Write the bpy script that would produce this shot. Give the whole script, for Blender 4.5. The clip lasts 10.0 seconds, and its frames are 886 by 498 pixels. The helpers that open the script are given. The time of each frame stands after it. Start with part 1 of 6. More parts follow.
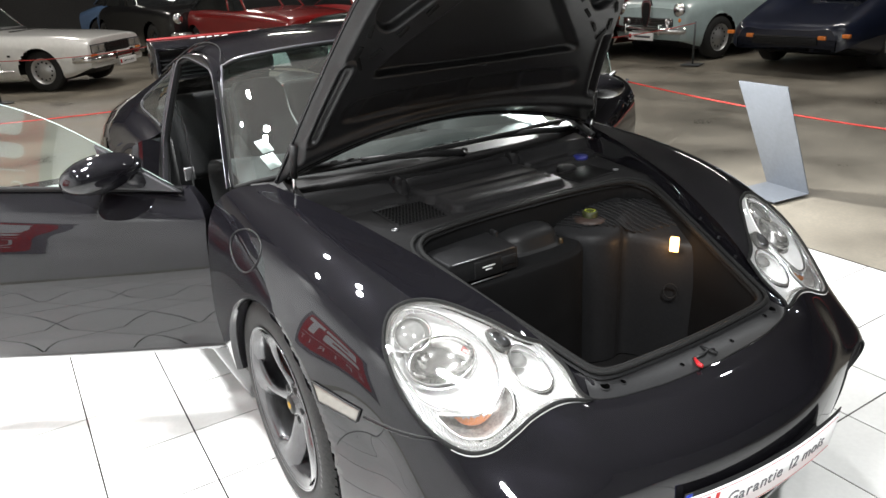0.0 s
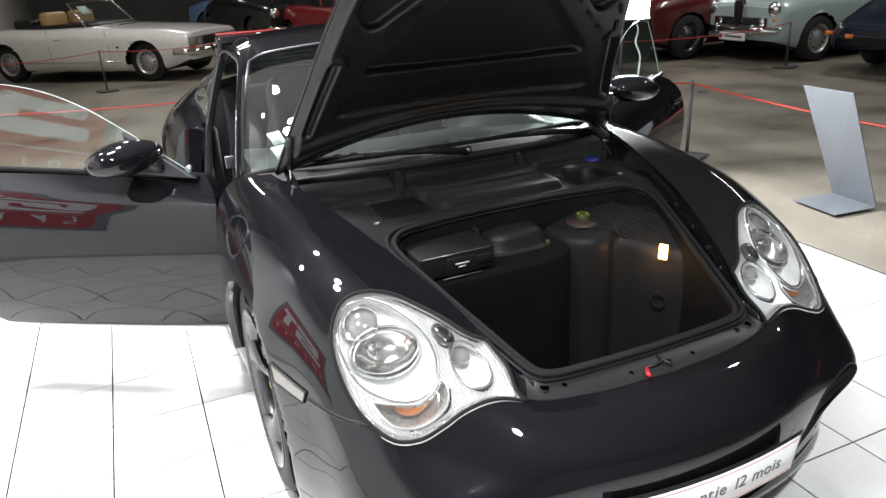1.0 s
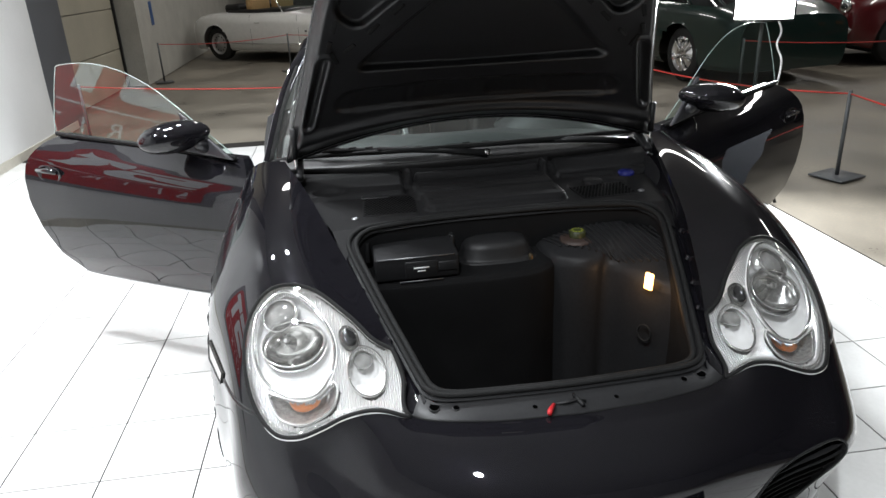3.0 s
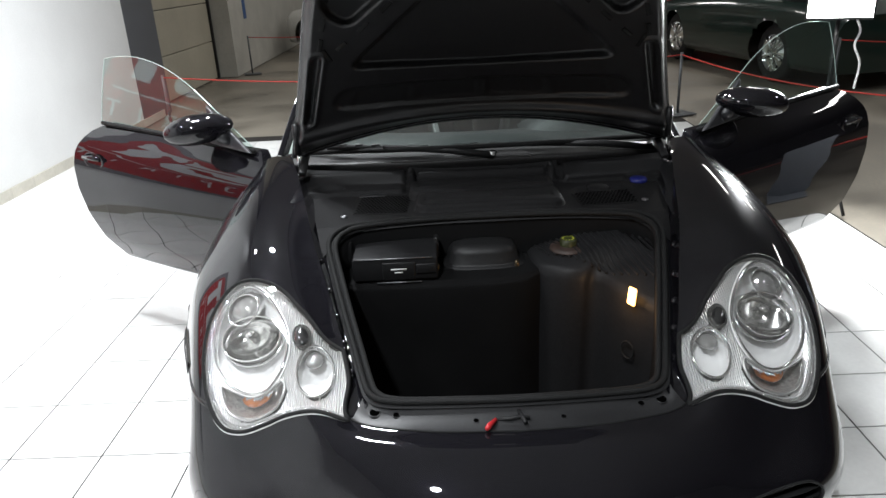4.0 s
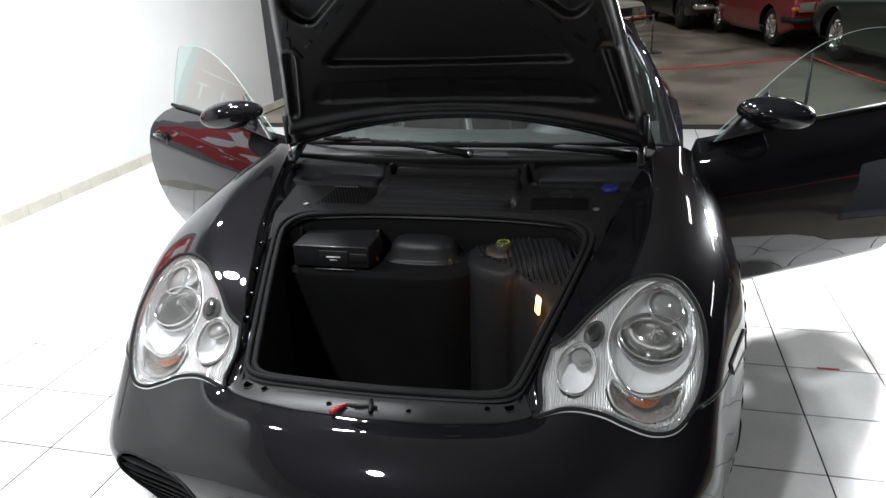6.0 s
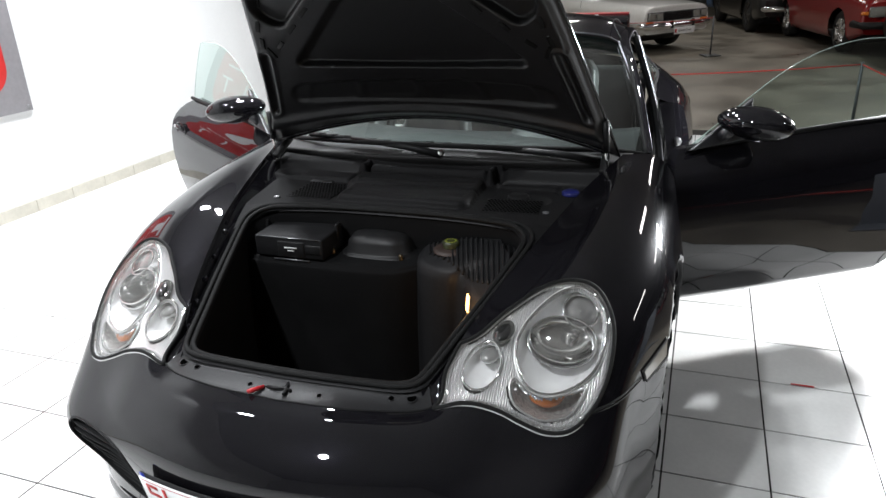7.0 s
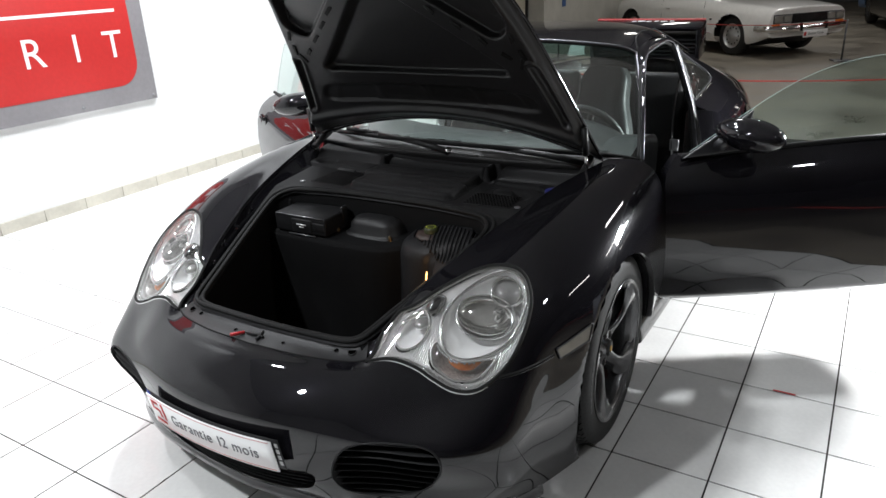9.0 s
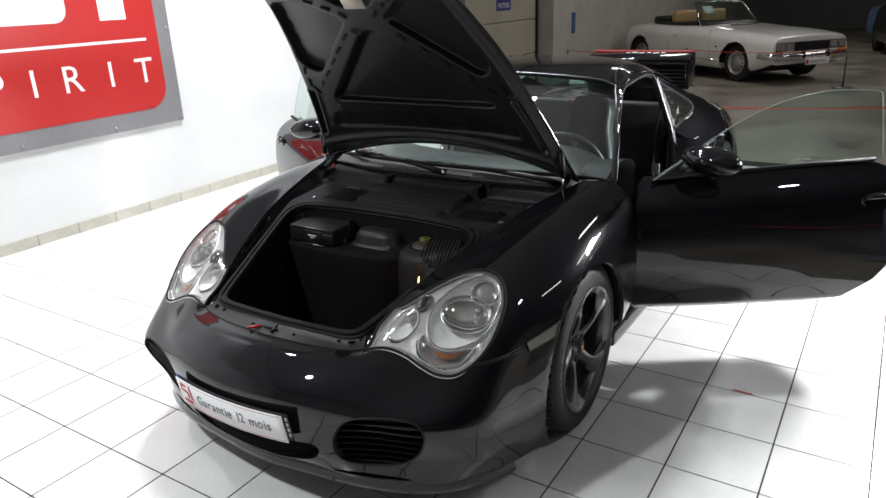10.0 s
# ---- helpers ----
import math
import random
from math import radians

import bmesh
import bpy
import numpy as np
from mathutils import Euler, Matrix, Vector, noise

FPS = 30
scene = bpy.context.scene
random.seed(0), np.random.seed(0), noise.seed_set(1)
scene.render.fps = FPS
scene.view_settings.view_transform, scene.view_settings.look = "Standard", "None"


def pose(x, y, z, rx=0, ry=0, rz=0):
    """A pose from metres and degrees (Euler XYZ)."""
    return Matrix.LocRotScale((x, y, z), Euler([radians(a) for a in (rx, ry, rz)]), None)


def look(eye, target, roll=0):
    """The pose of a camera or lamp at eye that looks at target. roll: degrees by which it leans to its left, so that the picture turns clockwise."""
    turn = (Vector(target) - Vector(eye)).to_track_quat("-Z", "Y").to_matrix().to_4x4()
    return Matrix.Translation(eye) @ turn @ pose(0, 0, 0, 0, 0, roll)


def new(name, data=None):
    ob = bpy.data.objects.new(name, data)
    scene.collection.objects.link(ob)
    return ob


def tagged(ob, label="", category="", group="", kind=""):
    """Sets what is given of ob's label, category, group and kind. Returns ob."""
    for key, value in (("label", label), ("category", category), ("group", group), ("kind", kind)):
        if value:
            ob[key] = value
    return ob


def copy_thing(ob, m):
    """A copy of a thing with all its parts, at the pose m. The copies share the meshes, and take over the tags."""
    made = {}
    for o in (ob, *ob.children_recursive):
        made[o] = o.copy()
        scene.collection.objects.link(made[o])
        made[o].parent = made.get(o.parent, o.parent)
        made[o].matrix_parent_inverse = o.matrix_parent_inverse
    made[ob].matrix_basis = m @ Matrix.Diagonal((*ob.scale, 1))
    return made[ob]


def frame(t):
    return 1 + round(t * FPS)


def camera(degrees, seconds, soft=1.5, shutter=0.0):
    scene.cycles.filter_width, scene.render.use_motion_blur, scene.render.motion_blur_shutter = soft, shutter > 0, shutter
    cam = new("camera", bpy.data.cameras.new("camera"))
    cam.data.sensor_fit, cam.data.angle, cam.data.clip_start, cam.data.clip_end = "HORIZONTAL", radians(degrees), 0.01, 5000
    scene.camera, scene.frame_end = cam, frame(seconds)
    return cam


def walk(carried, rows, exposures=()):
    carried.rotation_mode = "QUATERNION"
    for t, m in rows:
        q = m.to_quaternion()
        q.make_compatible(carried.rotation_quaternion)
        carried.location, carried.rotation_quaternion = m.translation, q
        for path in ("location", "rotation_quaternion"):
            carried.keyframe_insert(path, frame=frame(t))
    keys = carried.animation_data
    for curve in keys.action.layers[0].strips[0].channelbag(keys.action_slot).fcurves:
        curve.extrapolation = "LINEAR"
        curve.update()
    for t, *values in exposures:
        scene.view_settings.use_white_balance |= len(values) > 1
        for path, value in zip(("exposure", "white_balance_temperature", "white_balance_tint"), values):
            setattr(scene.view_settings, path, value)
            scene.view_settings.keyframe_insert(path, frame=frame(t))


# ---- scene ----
cam = camera(64.2, 10.0)
PATH = [
    (0, (-1.273, -1.625, 1.429), (-0.317, -0.033, 0.686), -3.0),
    (0.5, (-1.132, -1.762, 1.441), (-0.284, -0.11, 0.698), -3.0),
    (1, (-1.011, -1.811, 1.428), (-0.287, -0.1, 0.688), -3.0),
    (1.5, (-0.887, -1.833, 1.431), (-0.285, -0.075, 0.692), -2.9),
    (2, (-0.741, -1.876, 1.429), (-0.275, -0.079, 0.686), -2.9),
    (2.5, (-0.573, -1.935, 1.426), (-0.225, -0.109, 0.687), -2.7),
    (4, (-0.116, -1.911, 1.416), (-0.152, -0.054, 0.673), -2.9),
    (4.5, (0.048, -1.945, 1.419), (-0.097, -0.093, 0.678), -2.7),
    (5, (0.195, -1.953, 1.414), (-0.076, -0.114, 0.675), -2.6),
    (6.5, (0.667, -1.868, 1.431), (0.11, -0.099, 0.683), -2.8),
    (7, (0.836, -1.863, 1.435), (0.189, -0.124, 0.69), -2.4),
    (7.5, (0.966, -1.821, 1.44), (0.226, -0.119, 0.695), -2.4),
    (8, (1.116, -1.823, 1.468), (0.281, -0.166, 0.722), -2.5),
    (8.5, (1.275, -1.841, 1.482), (0.366, -0.222, 0.737), -2.6),
    (9, (1.375, -1.919, 1.49), (0.4, -0.338, 0.749), -2.6),
    (9.5, (1.48, -2.029, 1.527), (0.47, -0.464, 0.797), -2.7),
    (10, (1.612, -2.145, 1.569), (0.592, -0.568, 0.882), -2.3),
]
walk(cam, [(t, look(eye, target, roll)) for t, eye, target, roll in PATH], ((0, 1.03, 6600, 11), (1.0, 0.86, 6450, 11), (2.5, 0.65, 6370, 11), (4.5, 0.40, 6370, 11), (7.5, 0.47, 6370, 12), (9.0, 0.39, 6400, 12), (10, 0.20, 6420, 12)))

# ---- light ----
world = bpy.data.worlds.new("hall_air")
world.use_nodes = True
world.node_tree.nodes["Background"].inputs[0].default_value = (0.6, 0.65, 0.7, 1)
world.node_tree.nodes["Background"].inputs[1].default_value = 0.05
scene.world = world


def lamp(name, kind, at, aim, watts, size=0.2, colour=(1, 1, 1), spread=180, size_y=None):
    data = bpy.data.lights.new(name, kind)
    data.energy, data.color = watts, colour
    if kind == "AREA":
        data.shape, data.size, data.spread = ("RECTANGLE" if size_y else "DISK"), size, radians(spread)
        if size_y:
            data.size_y = size_y
    if kind == "SPOT":
        data.spot_size, data.spot_blend, data.shadow_soft_size = radians(spread), 0.6, size
    if kind == "POINT":
        data.shadow_soft_size = size
    ob = new(name, data)
    ob.matrix_world = look(at, aim)
    return ob


# ceiling spots over the white stand
for sx, sy, watts in ((-1.66, 1.08, 46), (-1.36, 1.30, 46), (-2.65, 2.85, 24), (-1.13, 2.98, 58), (-2.60, -0.79, 28), (-1.1, -2.9, 80), (4.1, 0.3, 21)):
    lamp("ceiling_spot", "AREA", (sx, sy, 4.5), (sx, sy, 0), watts * 1.04, 0.26, (0.955, 0.99, 1.0), 125)
# unseen area lamps added in rows as fill for the hall behind
for hx, hy in ((-1, 9), (4, 7), (8, 4), (4, 13), (9, 11), (0, 15)):
    lamp("hall_fill", "AREA", (hx, hy, 4.2), (hx, hy, 0), 42, 0.3, (1, 0.97, 0.91), size_y=2.4)
# flood lamp behind the open door
lamp("flood_light", "AREA", (2.00, 2.06, 1.17), (0.4, -1.0, 0.5), 75, 0.22, (0.97, 1.0, 1.0))

# ---- mesh helpers ----


def part(name, bm, material, parent=None, label="", smooth=True, at=None, **tags):
    me = bpy.data.meshes.new(name)
    bmesh.ops.recalc_face_normals(bm, faces=bm.faces)
    bm.to_mesh(me)
    bm.free()
    me.materials.append(material)
    if smooth:
        for p in me.polygons:
            p.use_smooth = True
    ob = new(name, me)
    if parent is not None:
        ob.parent = parent
    if at is not None:
        ob.matrix_basis = at
    return tagged(ob, label, **tags)


def thing(name, label, category, at=None, group="", kind=""):
    ob = new(name)
    ob.empty_display_size = 0.05
    if at is not None:
        ob.matrix_basis = at
    return tagged(ob, label, category, group, kind)


def spline(points, ts):
    """Catmull-Rom through the points (n x 3), at the parameters ts from 0 to n-1."""
    P = np.asarray(points, float)
    n = len(P)
    G = np.concatenate([[2 * P[0] - P[1]], P, [2 * P[-1] - P[-2]]])
    ts = np.clip(np.asarray(ts, float), 0, n - 1)
    i = np.minimum(ts.astype(int), n - 2)
    f = (ts - i).reshape((-1,) + (1,) * (P.ndim - 1))
    a, b, c, d = G[i], G[i + 1], G[i + 2], G[i + 3]
    return 0.5 * (2 * b + (c - a) * f + (2 * a - 5 * b + 4 * c - d) * f ** 2 + (3 * b - a - 3 * c + d) * f ** 3)


def curve(points, n):
    return spline(points, np.linspace(0, len(points) - 1, n))


def closed_curve(points, n):
    P = list(points)
    k = len(P)
    return spline(P[-2:] + P + P[:3], 2 + np.linspace(0, k, n, endpoint=False))


def loft(rows, nu, nv):
    """A grid nu x nv of points through the rows of control points."""
    R = np.array([curve(r, nv) for r in rows])
    return spline(R, np.linspace(0, len(rows) - 1, nu))


def add_grid(bm, grid, wrap_u=False, wrap_v=False):
    nu, nv = grid.shape[:2]
    vs = [[bm.verts.new(grid[i, j]) for j in range(nv)] for i in range(nu)]
    for i in range(nu if wrap_u else nu - 1):
        for j in range(nv if wrap_v else nv - 1):
            a, b = (i + 1) % nu, (j + 1) % nv
            bm.faces.new((vs[i][j], vs[a][j], vs[a][b], vs[i][b]))
    return vs


def sheet(grid, thick=0.0, wrap_u=False, wrap_v=False):
    bm = bmesh.new()
    add_grid(bm, np.asarray(grid), wrap_u, wrap_v)
    if thick:
        thicken(bm, thick)
    return bm


def thicken(bm, d):
    bmesh.ops.recalc_face_normals(bm, faces=bm.faces)
    bmesh.ops.solidify(bm, geom=bm.faces[:], thickness=d)


def tube(path, r, seg=8, closed=False, bm=None, flat=1.0):
    """A round bar along a path; r may be a list; flat squeezes it."""
    bm = bm or bmesh.new()
    P = [Vector(p) for p in path]
    n = len(P)
    rs = list(r) if np.ndim(r) else [r] * n
    rings, up = [], None
    for i, p in enumerate(P):
        t = (P[(i + 1) % n] - P[i - 1]) if closed else (P[min(i + 1, n - 1)] - P[max(i - 1, 0)])
        t.normalize()
        if up is None:
            up = Vector((0, 0, 1)) if abs(t.z) < 0.9 else Vector((1, 0, 0))
        side = t.cross(up).normalized()
        up = side.cross(t).normalized()
        rings.append([bm.verts.new(p + rs[i] * (math.cos(a) * side + flat * math.sin(a) * up)) for a in np.linspace(0, 2 * math.pi, seg, endpoint=False)])
    for i in range(n if closed else n - 1):
        a, b = rings[i], rings[(i + 1) % n]
        for j in range(seg):
            k = (j + 1) % seg
            bm.faces.new((a[j], a[k], b[k], b[j]))
    if not closed:
        bm.faces.new(rings[0][::-1])
        bm.faces.new(rings[-1])
    return bm


def box(size, at=(0, 0, 0), bevel=0.0, seg=2, bm=None, turn=None):
    bm = bm or bmesh.new()
    m = Matrix.Translation(at) @ (turn or Matrix()) @ Matrix.Diagonal((*size, 1))
    made = bmesh.ops.create_cube(bm, size=1, matrix=m)["verts"]
    if bevel:
        edges = list({e for v in made for e in v.link_edges})
        bmesh.ops.bevel(bm, geom=edges, offset=bevel, segments=seg, profile=0.5, affect="EDGES")
    return bm


def turned(profile, seg=32, bm=None, m=None):
    """A body of revolution about z from (radius, height) pairs."""
    bm = bm or bmesh.new()
    m = m or Matrix()
    rings = []
    for r, z in profile:
        if r < 1e-6:
            rings.append([bm.verts.new(m @ Vector((0, 0, z)))])
        else:
            rings.append([bm.verts.new(m @ Vector((r * math.cos(a), r * math.sin(a), z))) for a in np.linspace(0, 2 * math.pi, seg, endpoint=False)])
    for a, b in zip(rings, rings[1:]):
        for j in range(seg):
            k = (j + 1) % seg
            quad = [a[j % len(a)], a[k % len(a)], b[k % len(b)], b[j % len(b)]]
            quad = [v for i, v in enumerate(quad) if v not in quad[:i]]
            if len(quad) > 2:
                bm.faces.new(quad)
    return bm


def plate(outline, depth, m=None, bevel=0.0, bm=None):
    """A flat outline (x, y) given thickness along z from 0 to depth."""
    bm = bm or bmesh.new()
    m = m or Matrix()
    lo = [bm.verts.new(m @ Vector((x, y, 0))) for x, y in outline]
    hi = [bm.verts.new(m @ Vector((x, y, depth))) for x, y in outline]
    f1, f2 = bm.faces.new(lo[::-1]), bm.faces.new(hi)
    n = len(lo)
    for i in range(n):
        bm.faces.new((lo[i], lo[(i + 1) % n], hi[(i + 1) % n], hi[i]))
    if bevel:
        bmesh.ops.bevel(bm, geom=list(f2.edges), offset=bevel, segments=2, profile=0.5, affect="EDGES")
    return bm


def rounded(w, h, r, n=5, cx=0, cy=0):
    out = []
    for sx, sy, a0 in ((1, 1, 0), (-1, 1, 90), (-1, -1, 180), (1, -1, 270)):
        for k in range(n):
            a = radians(a0 + 90 * k / (n - 1))
            out.append((cx + sx * (w / 2 - r) + r * math.cos(a), cy + sy * (h / 2 - r) + r * math.sin(a)))
    return out


# ---- materials ----


def material(name, colour, rough=0.5, metal=0.0, grain=0.0, scale=40.0, stain=0.0, stain_scale=3.0, bump=0.0, coat=0.0, spec=0.5, glow=None, vary=0.0, emit=0.0):
    mat = bpy.data.materials.new(name)
    mat.use_nodes = True
    nt = mat.node_tree
    b = nt.nodes["Principled BSDF"]
    b.inputs["Base Color"].default_value = (*colour, 1)
    b.inputs["Roughness"].default_value, b.inputs["Metallic"].default_value = rough, metal
    b.inputs["Coat Weight"].default_value, b.inputs["Coat Roughness"].default_value = coat, 0.02
    b.inputs["Specular IOR Level"].default_value = spec
    if glow:
        b.inputs["Emission Color"].default_value, b.inputs["Emission Strength"].default_value = (*glow, 1), emit
    co = nt.nodes.new("ShaderNodeTexCoord").outputs["Object"]
    value = None

    def noise_node(sc, detail):
        n = nt.nodes.new("ShaderNodeTexNoise")
        n.inputs["Scale"].default_value, n.inputs["Detail"].default_value = sc, detail
        nt.links.new(co, n.inputs["Vector"])
        return n.outputs["Fac"]

    def ramp(fac, lo, hi):
        n = nt.nodes.new("ShaderNodeMapRange")
        n.inputs["From Min"].default_value, n.inputs["From Max"].default_value = 0.3, 0.7
        n.inputs["To Min"].default_value, n.inputs["To Max"].default_value = lo, hi
        nt.links.new(fac, n.inputs["Value"])
        return n.outputs["Result"]

    def times(a, c):
        if a is None:
            return c
        n = nt.nodes.new("ShaderNodeMath")
        n.operation = "MULTIPLY"
        nt.links.new(a, n.inputs[0])
        nt.links.new(c, n.inputs[1])
        return n.outputs[0]

    fine = noise_node(scale, 4) if grain or bump else None
    if grain:
        value = times(value, ramp(fine, 1 - grain, 1 + grain))
    if stain:
        value = times(value, ramp(noise_node(stain_scale, 5), 1 - stain, 1 + stain))
    if vary:
        info = nt.nodes.new("ShaderNodeObjectInfo").outputs["Random"]
        n = nt.nodes.new("ShaderNodeMapRange")
        n.inputs["To Min"].default_value, n.inputs["To Max"].default_value = 1 - vary, 1 + vary
        nt.links.new(info, n.inputs["Value"])
        value = times(value, n.outputs["Result"])
    if value is not None:
        mix = nt.nodes.new("ShaderNodeVectorMath")
        mix.operation = "SCALE"
        mix.inputs[0].default_value = colour
        nt.links.new(value, mix.inputs["Scale"])
        nt.links.new(mix.outputs[0], b.inputs["Base Color"])
        r = nt.nodes.new("ShaderNodeMath")
        r.operation = "MULTIPLY"
        r.inputs[1].default_value = rough
        nt.links.new(value, r.inputs[0])
        r.use_clamp = True
        if stain:
            nt.links.new(r.outputs[0], b.inputs["Roughness"])
    if bump:
        n = nt.nodes.new("ShaderNodeBump")
        n.inputs["Strength"].default_value, n.inputs["Distance"].default_value = bump, 0.002
        nt.links.new(fine, n.inputs["Height"])
        nt.links.new(n.outputs[0], b.inputs["Normal"])
    return mat


def glass(name, tint, rough=0.0, gloss_min=0.045, gloss_max=0.75, haze=0.0):
    """Thin glass: clear, with a reflection that grows towards grazing angles."""
    mat = bpy.data.materials.new(name)
    mat.use_nodes = True
    nt = mat.node_tree
    nt.nodes.remove(nt.nodes["Principled BSDF"])
    out = nt.nodes["Material Output"]
    t, g, m, f, p, r = (nt.nodes.new("ShaderNode" + k) for k in ("BsdfTransparent", "BsdfGlossy", "MixShader", "LayerWeight", "Math", "MapRange"))
    t.inputs[0].default_value = (*tint, 1)
    g.inputs["Roughness"].default_value = rough
    f.inputs["Blend"].default_value = 0.5
    p.operation, p.inputs[1].default_value = "POWER", 4
    r.inputs["To Min"].default_value, r.inputs["To Max"].default_value = gloss_min, gloss_max
    nt.links.new(f.outputs["Facing"], p.inputs[0])
    nt.links.new(p.outputs[0], r.inputs["Value"])
    nt.links.new(r.outputs["Result"], m.inputs[0])
    nt.links.new(t.outputs[0], m.inputs[1])
    nt.links.new(g.outputs[0], m.inputs[2])
    nt.links.new(m.outputs[0], out.inputs["Surface"])
    if haze:
        d, h = nt.nodes.new("ShaderNodeBsdfDiffuse"), nt.nodes.new("ShaderNodeMixShader")
        d.inputs[0].default_value = (0.80, 0.78, 0.72, 1)
        h.inputs[0].default_value = haze
        nt.links.new(m.outputs[0], h.inputs[1])
        nt.links.new(d.outputs[0], h.inputs[2])
        nt.links.new(h.outputs[0], out.inputs["Surface"])
    return mat


def car_paint(name, colour, flake):
    mat = material(name, colour, 0.28, 0.0, coat=1.0, spec=0.006)
    mat.node_tree.nodes["Principled BSDF"].inputs["Specular Tint"].default_value = (0.74, 0.68, 1.0, 1)
    mat.node_tree.nodes["Principled BSDF"].inputs["Coat IOR"].default_value = 1.54
    nt = mat.node_tree
    b = nt.nodes["Principled BSDF"]
    co = nt.nodes.new("ShaderNodeTexCoord").outputs["Object"]
    v = nt.nodes.new("ShaderNodeTexVoronoi")
    v.inputs["Scale"].default_value = 900
    nt.links.new(co, v.inputs["Vector"])
    mix = nt.nodes.new("ShaderNodeMixRGB")
    mix.inputs[1].default_value, mix.inputs[2].default_value = (*colour, 1), (*flake, 1)
    n = nt.nodes.new("ShaderNodeMath")
    n.operation, n.inputs[1].default_value = "POWER", 9
    sep = nt.nodes.new("ShaderNodeSeparateColor")
    nt.links.new(v.outputs["Color"], sep.inputs[0])
    nt.links.new(sep.outputs[0], n.inputs[0])
    nt.links.new(n.outputs[0], mix.inputs[0])
    nt.links.new(mix.outputs[0], b.inputs["Base Color"])
    b.inputs["Metallic"].default_value = 0.0
    return mat


PAINT = car_paint("black_blue_metallic_paint", (0.0060, 0.0057, 0.0068), (0.0085, 0.008, 0.0145))
BLACK = material("black_plastic", (0.0135, 0.0135, 0.014), 0.45, spec=0.3, grain=0.2, scale=300, bump=0.15)
SATIN = material("satin_black_panel", (0.016, 0.016, 0.0168), 0.45, spec=0.14, grain=0.15, scale=120, bump=0.05)
RUBBER = material("black_rubber", (0.015, 0.015, 0.015), 0.75, spec=0.15, grain=0.2, scale=200, bump=0.1)
CARPET = material("black_trunk_carpet", (0.0072, 0.0072, 0.0075), 0.95, grain=0.5, scale=700, bump=0.6, stain=0.2, stain_scale=9, spec=0.1)
LEATHER = material("black_leather", (0.017, 0.0175, 0.018), 0.5, spec=0.3, grain=0.2, scale=160, bump=0.25)
CHROME = material("polished_chrome", (0.8, 0.8, 0.8), 0.08, 1.0, grain=0.05, scale=30)
SILVER = material("silver_reflector", (0.82, 0.82, 0.83), 0.16, 1.0, grain=0.08, scale=25)
STEEL = material("grey_steel", (0.3, 0.3, 0.31), 0.4, 0.9, grain=0.15, scale=60)
ALLOY = material("grey_alloy_rim", (0.082, 0.082, 0.086), 0.27, 0.75, grain=0.1, scale=50, coat=0.5)
TYRE = material("tyre_rubber", (0.024, 0.024, 0.024), 0.7, spec=0.3, grain=0.3, scale=150, bump=0.3)
GLASS = glass("car_glass", (0.76, 0.90, 0.86), 0.0, 0.10, 0.85, 0.012)
SCREEN = glass("dusty_windscreen", (0.76, 0.90, 0.86), 0.0, 0.10, 0.85, 0.023)
LENS = glass("clear_lens", (0.98, 0.98, 0.975), 0.01, 0.05, 0.6, 0.045)
TOPBAND = glass("green_top_band", (0.42, 0.66, 0.60), 0.0, 0.06)
AMBER = material("amber_plastic", (0.8, 0.22, 0.03), 0.25, coat=0.5)
RED = material("red_plastic", (0.5, 0.02, 0.025), 0.35, coat=0.3)
REDCAL = material("red_caliper", (0.55, 0.05, 0.02), 0.4)
WHITE = material("white_print", (0.85, 0.85, 0.85), 0.5, grain=0.03, scale=90)
TILE = material("white_glazed_tile", (0.73, 0.73, 0.715), 0.22, grain=0.03, scale=60, stain=0.05, stain_scale=5, vary=0.04, coat=0.2)
GROUT = material("dark_grout", (0.028, 0.026, 0.024), 0.9, spec=0.1, grain=0.3, scale=200, stain=0.3, stain_scale=4)
WALLM = material("white_wall_paint", (0.76, 0.76, 0.755), 0.7, grain=0.03, scale=150, stain=0.04, stain_scale=1.5, bump=0.1)
CONCRETE = material("polished_concrete", (0.200, 0.179, 0.145), 0.45, grain=0.18, scale=60, stain=0.38, stain_scale=1.3, bump=0.1)
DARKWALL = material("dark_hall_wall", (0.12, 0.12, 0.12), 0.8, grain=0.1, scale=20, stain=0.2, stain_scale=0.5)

# ---- the sports car's front skin ----
# Right-hand half: sections from the hood edge down to the sill, round from the nose to the door.
NOSE = [(0, -0.735, 0.545), (0, -0.795, 0.528), (0, -0.882, 0.454), (0, -0.898, 0.36), (0, -0.884, 0.25), (0, -0.82, 0.15)]
NOSE_B = [(0.20, -0.72, 0.545), (0.205, -0.780, 0.528), (0.21, -0.866, 0.454), (0.215, -0.878, 0.36), (0.22, -0.862, 0.25), (0.21, -0.80, 0.15)]
LAMP_A = [(0.35, -0.67, 0.548), (0.37, -0.724, 0.531), (0.41, -0.793, 0.455), (0.432, -0.816, 0.382), (0.435, -0.770, 0.25), (0.425, -0.765, 0.15)]
LAMP_B = [(0.355, -0.585, 0.60), (0.45, -0.63, 0.575), (0.545, -0.69, 0.48), (0.620, -0.755, 0.388), (0.610, -0.706, 0.25), (0.60, -0.69, 0.15)]
LAMP_C = [(0.39, -0.47, 0.665), (0.50, -0.51, 0.655), (0.652, -0.572, 0.54), (0.722, -0.632, 0.40), (0.730, -0.620, 0.26), (0.70, -0.585, 0.15)]
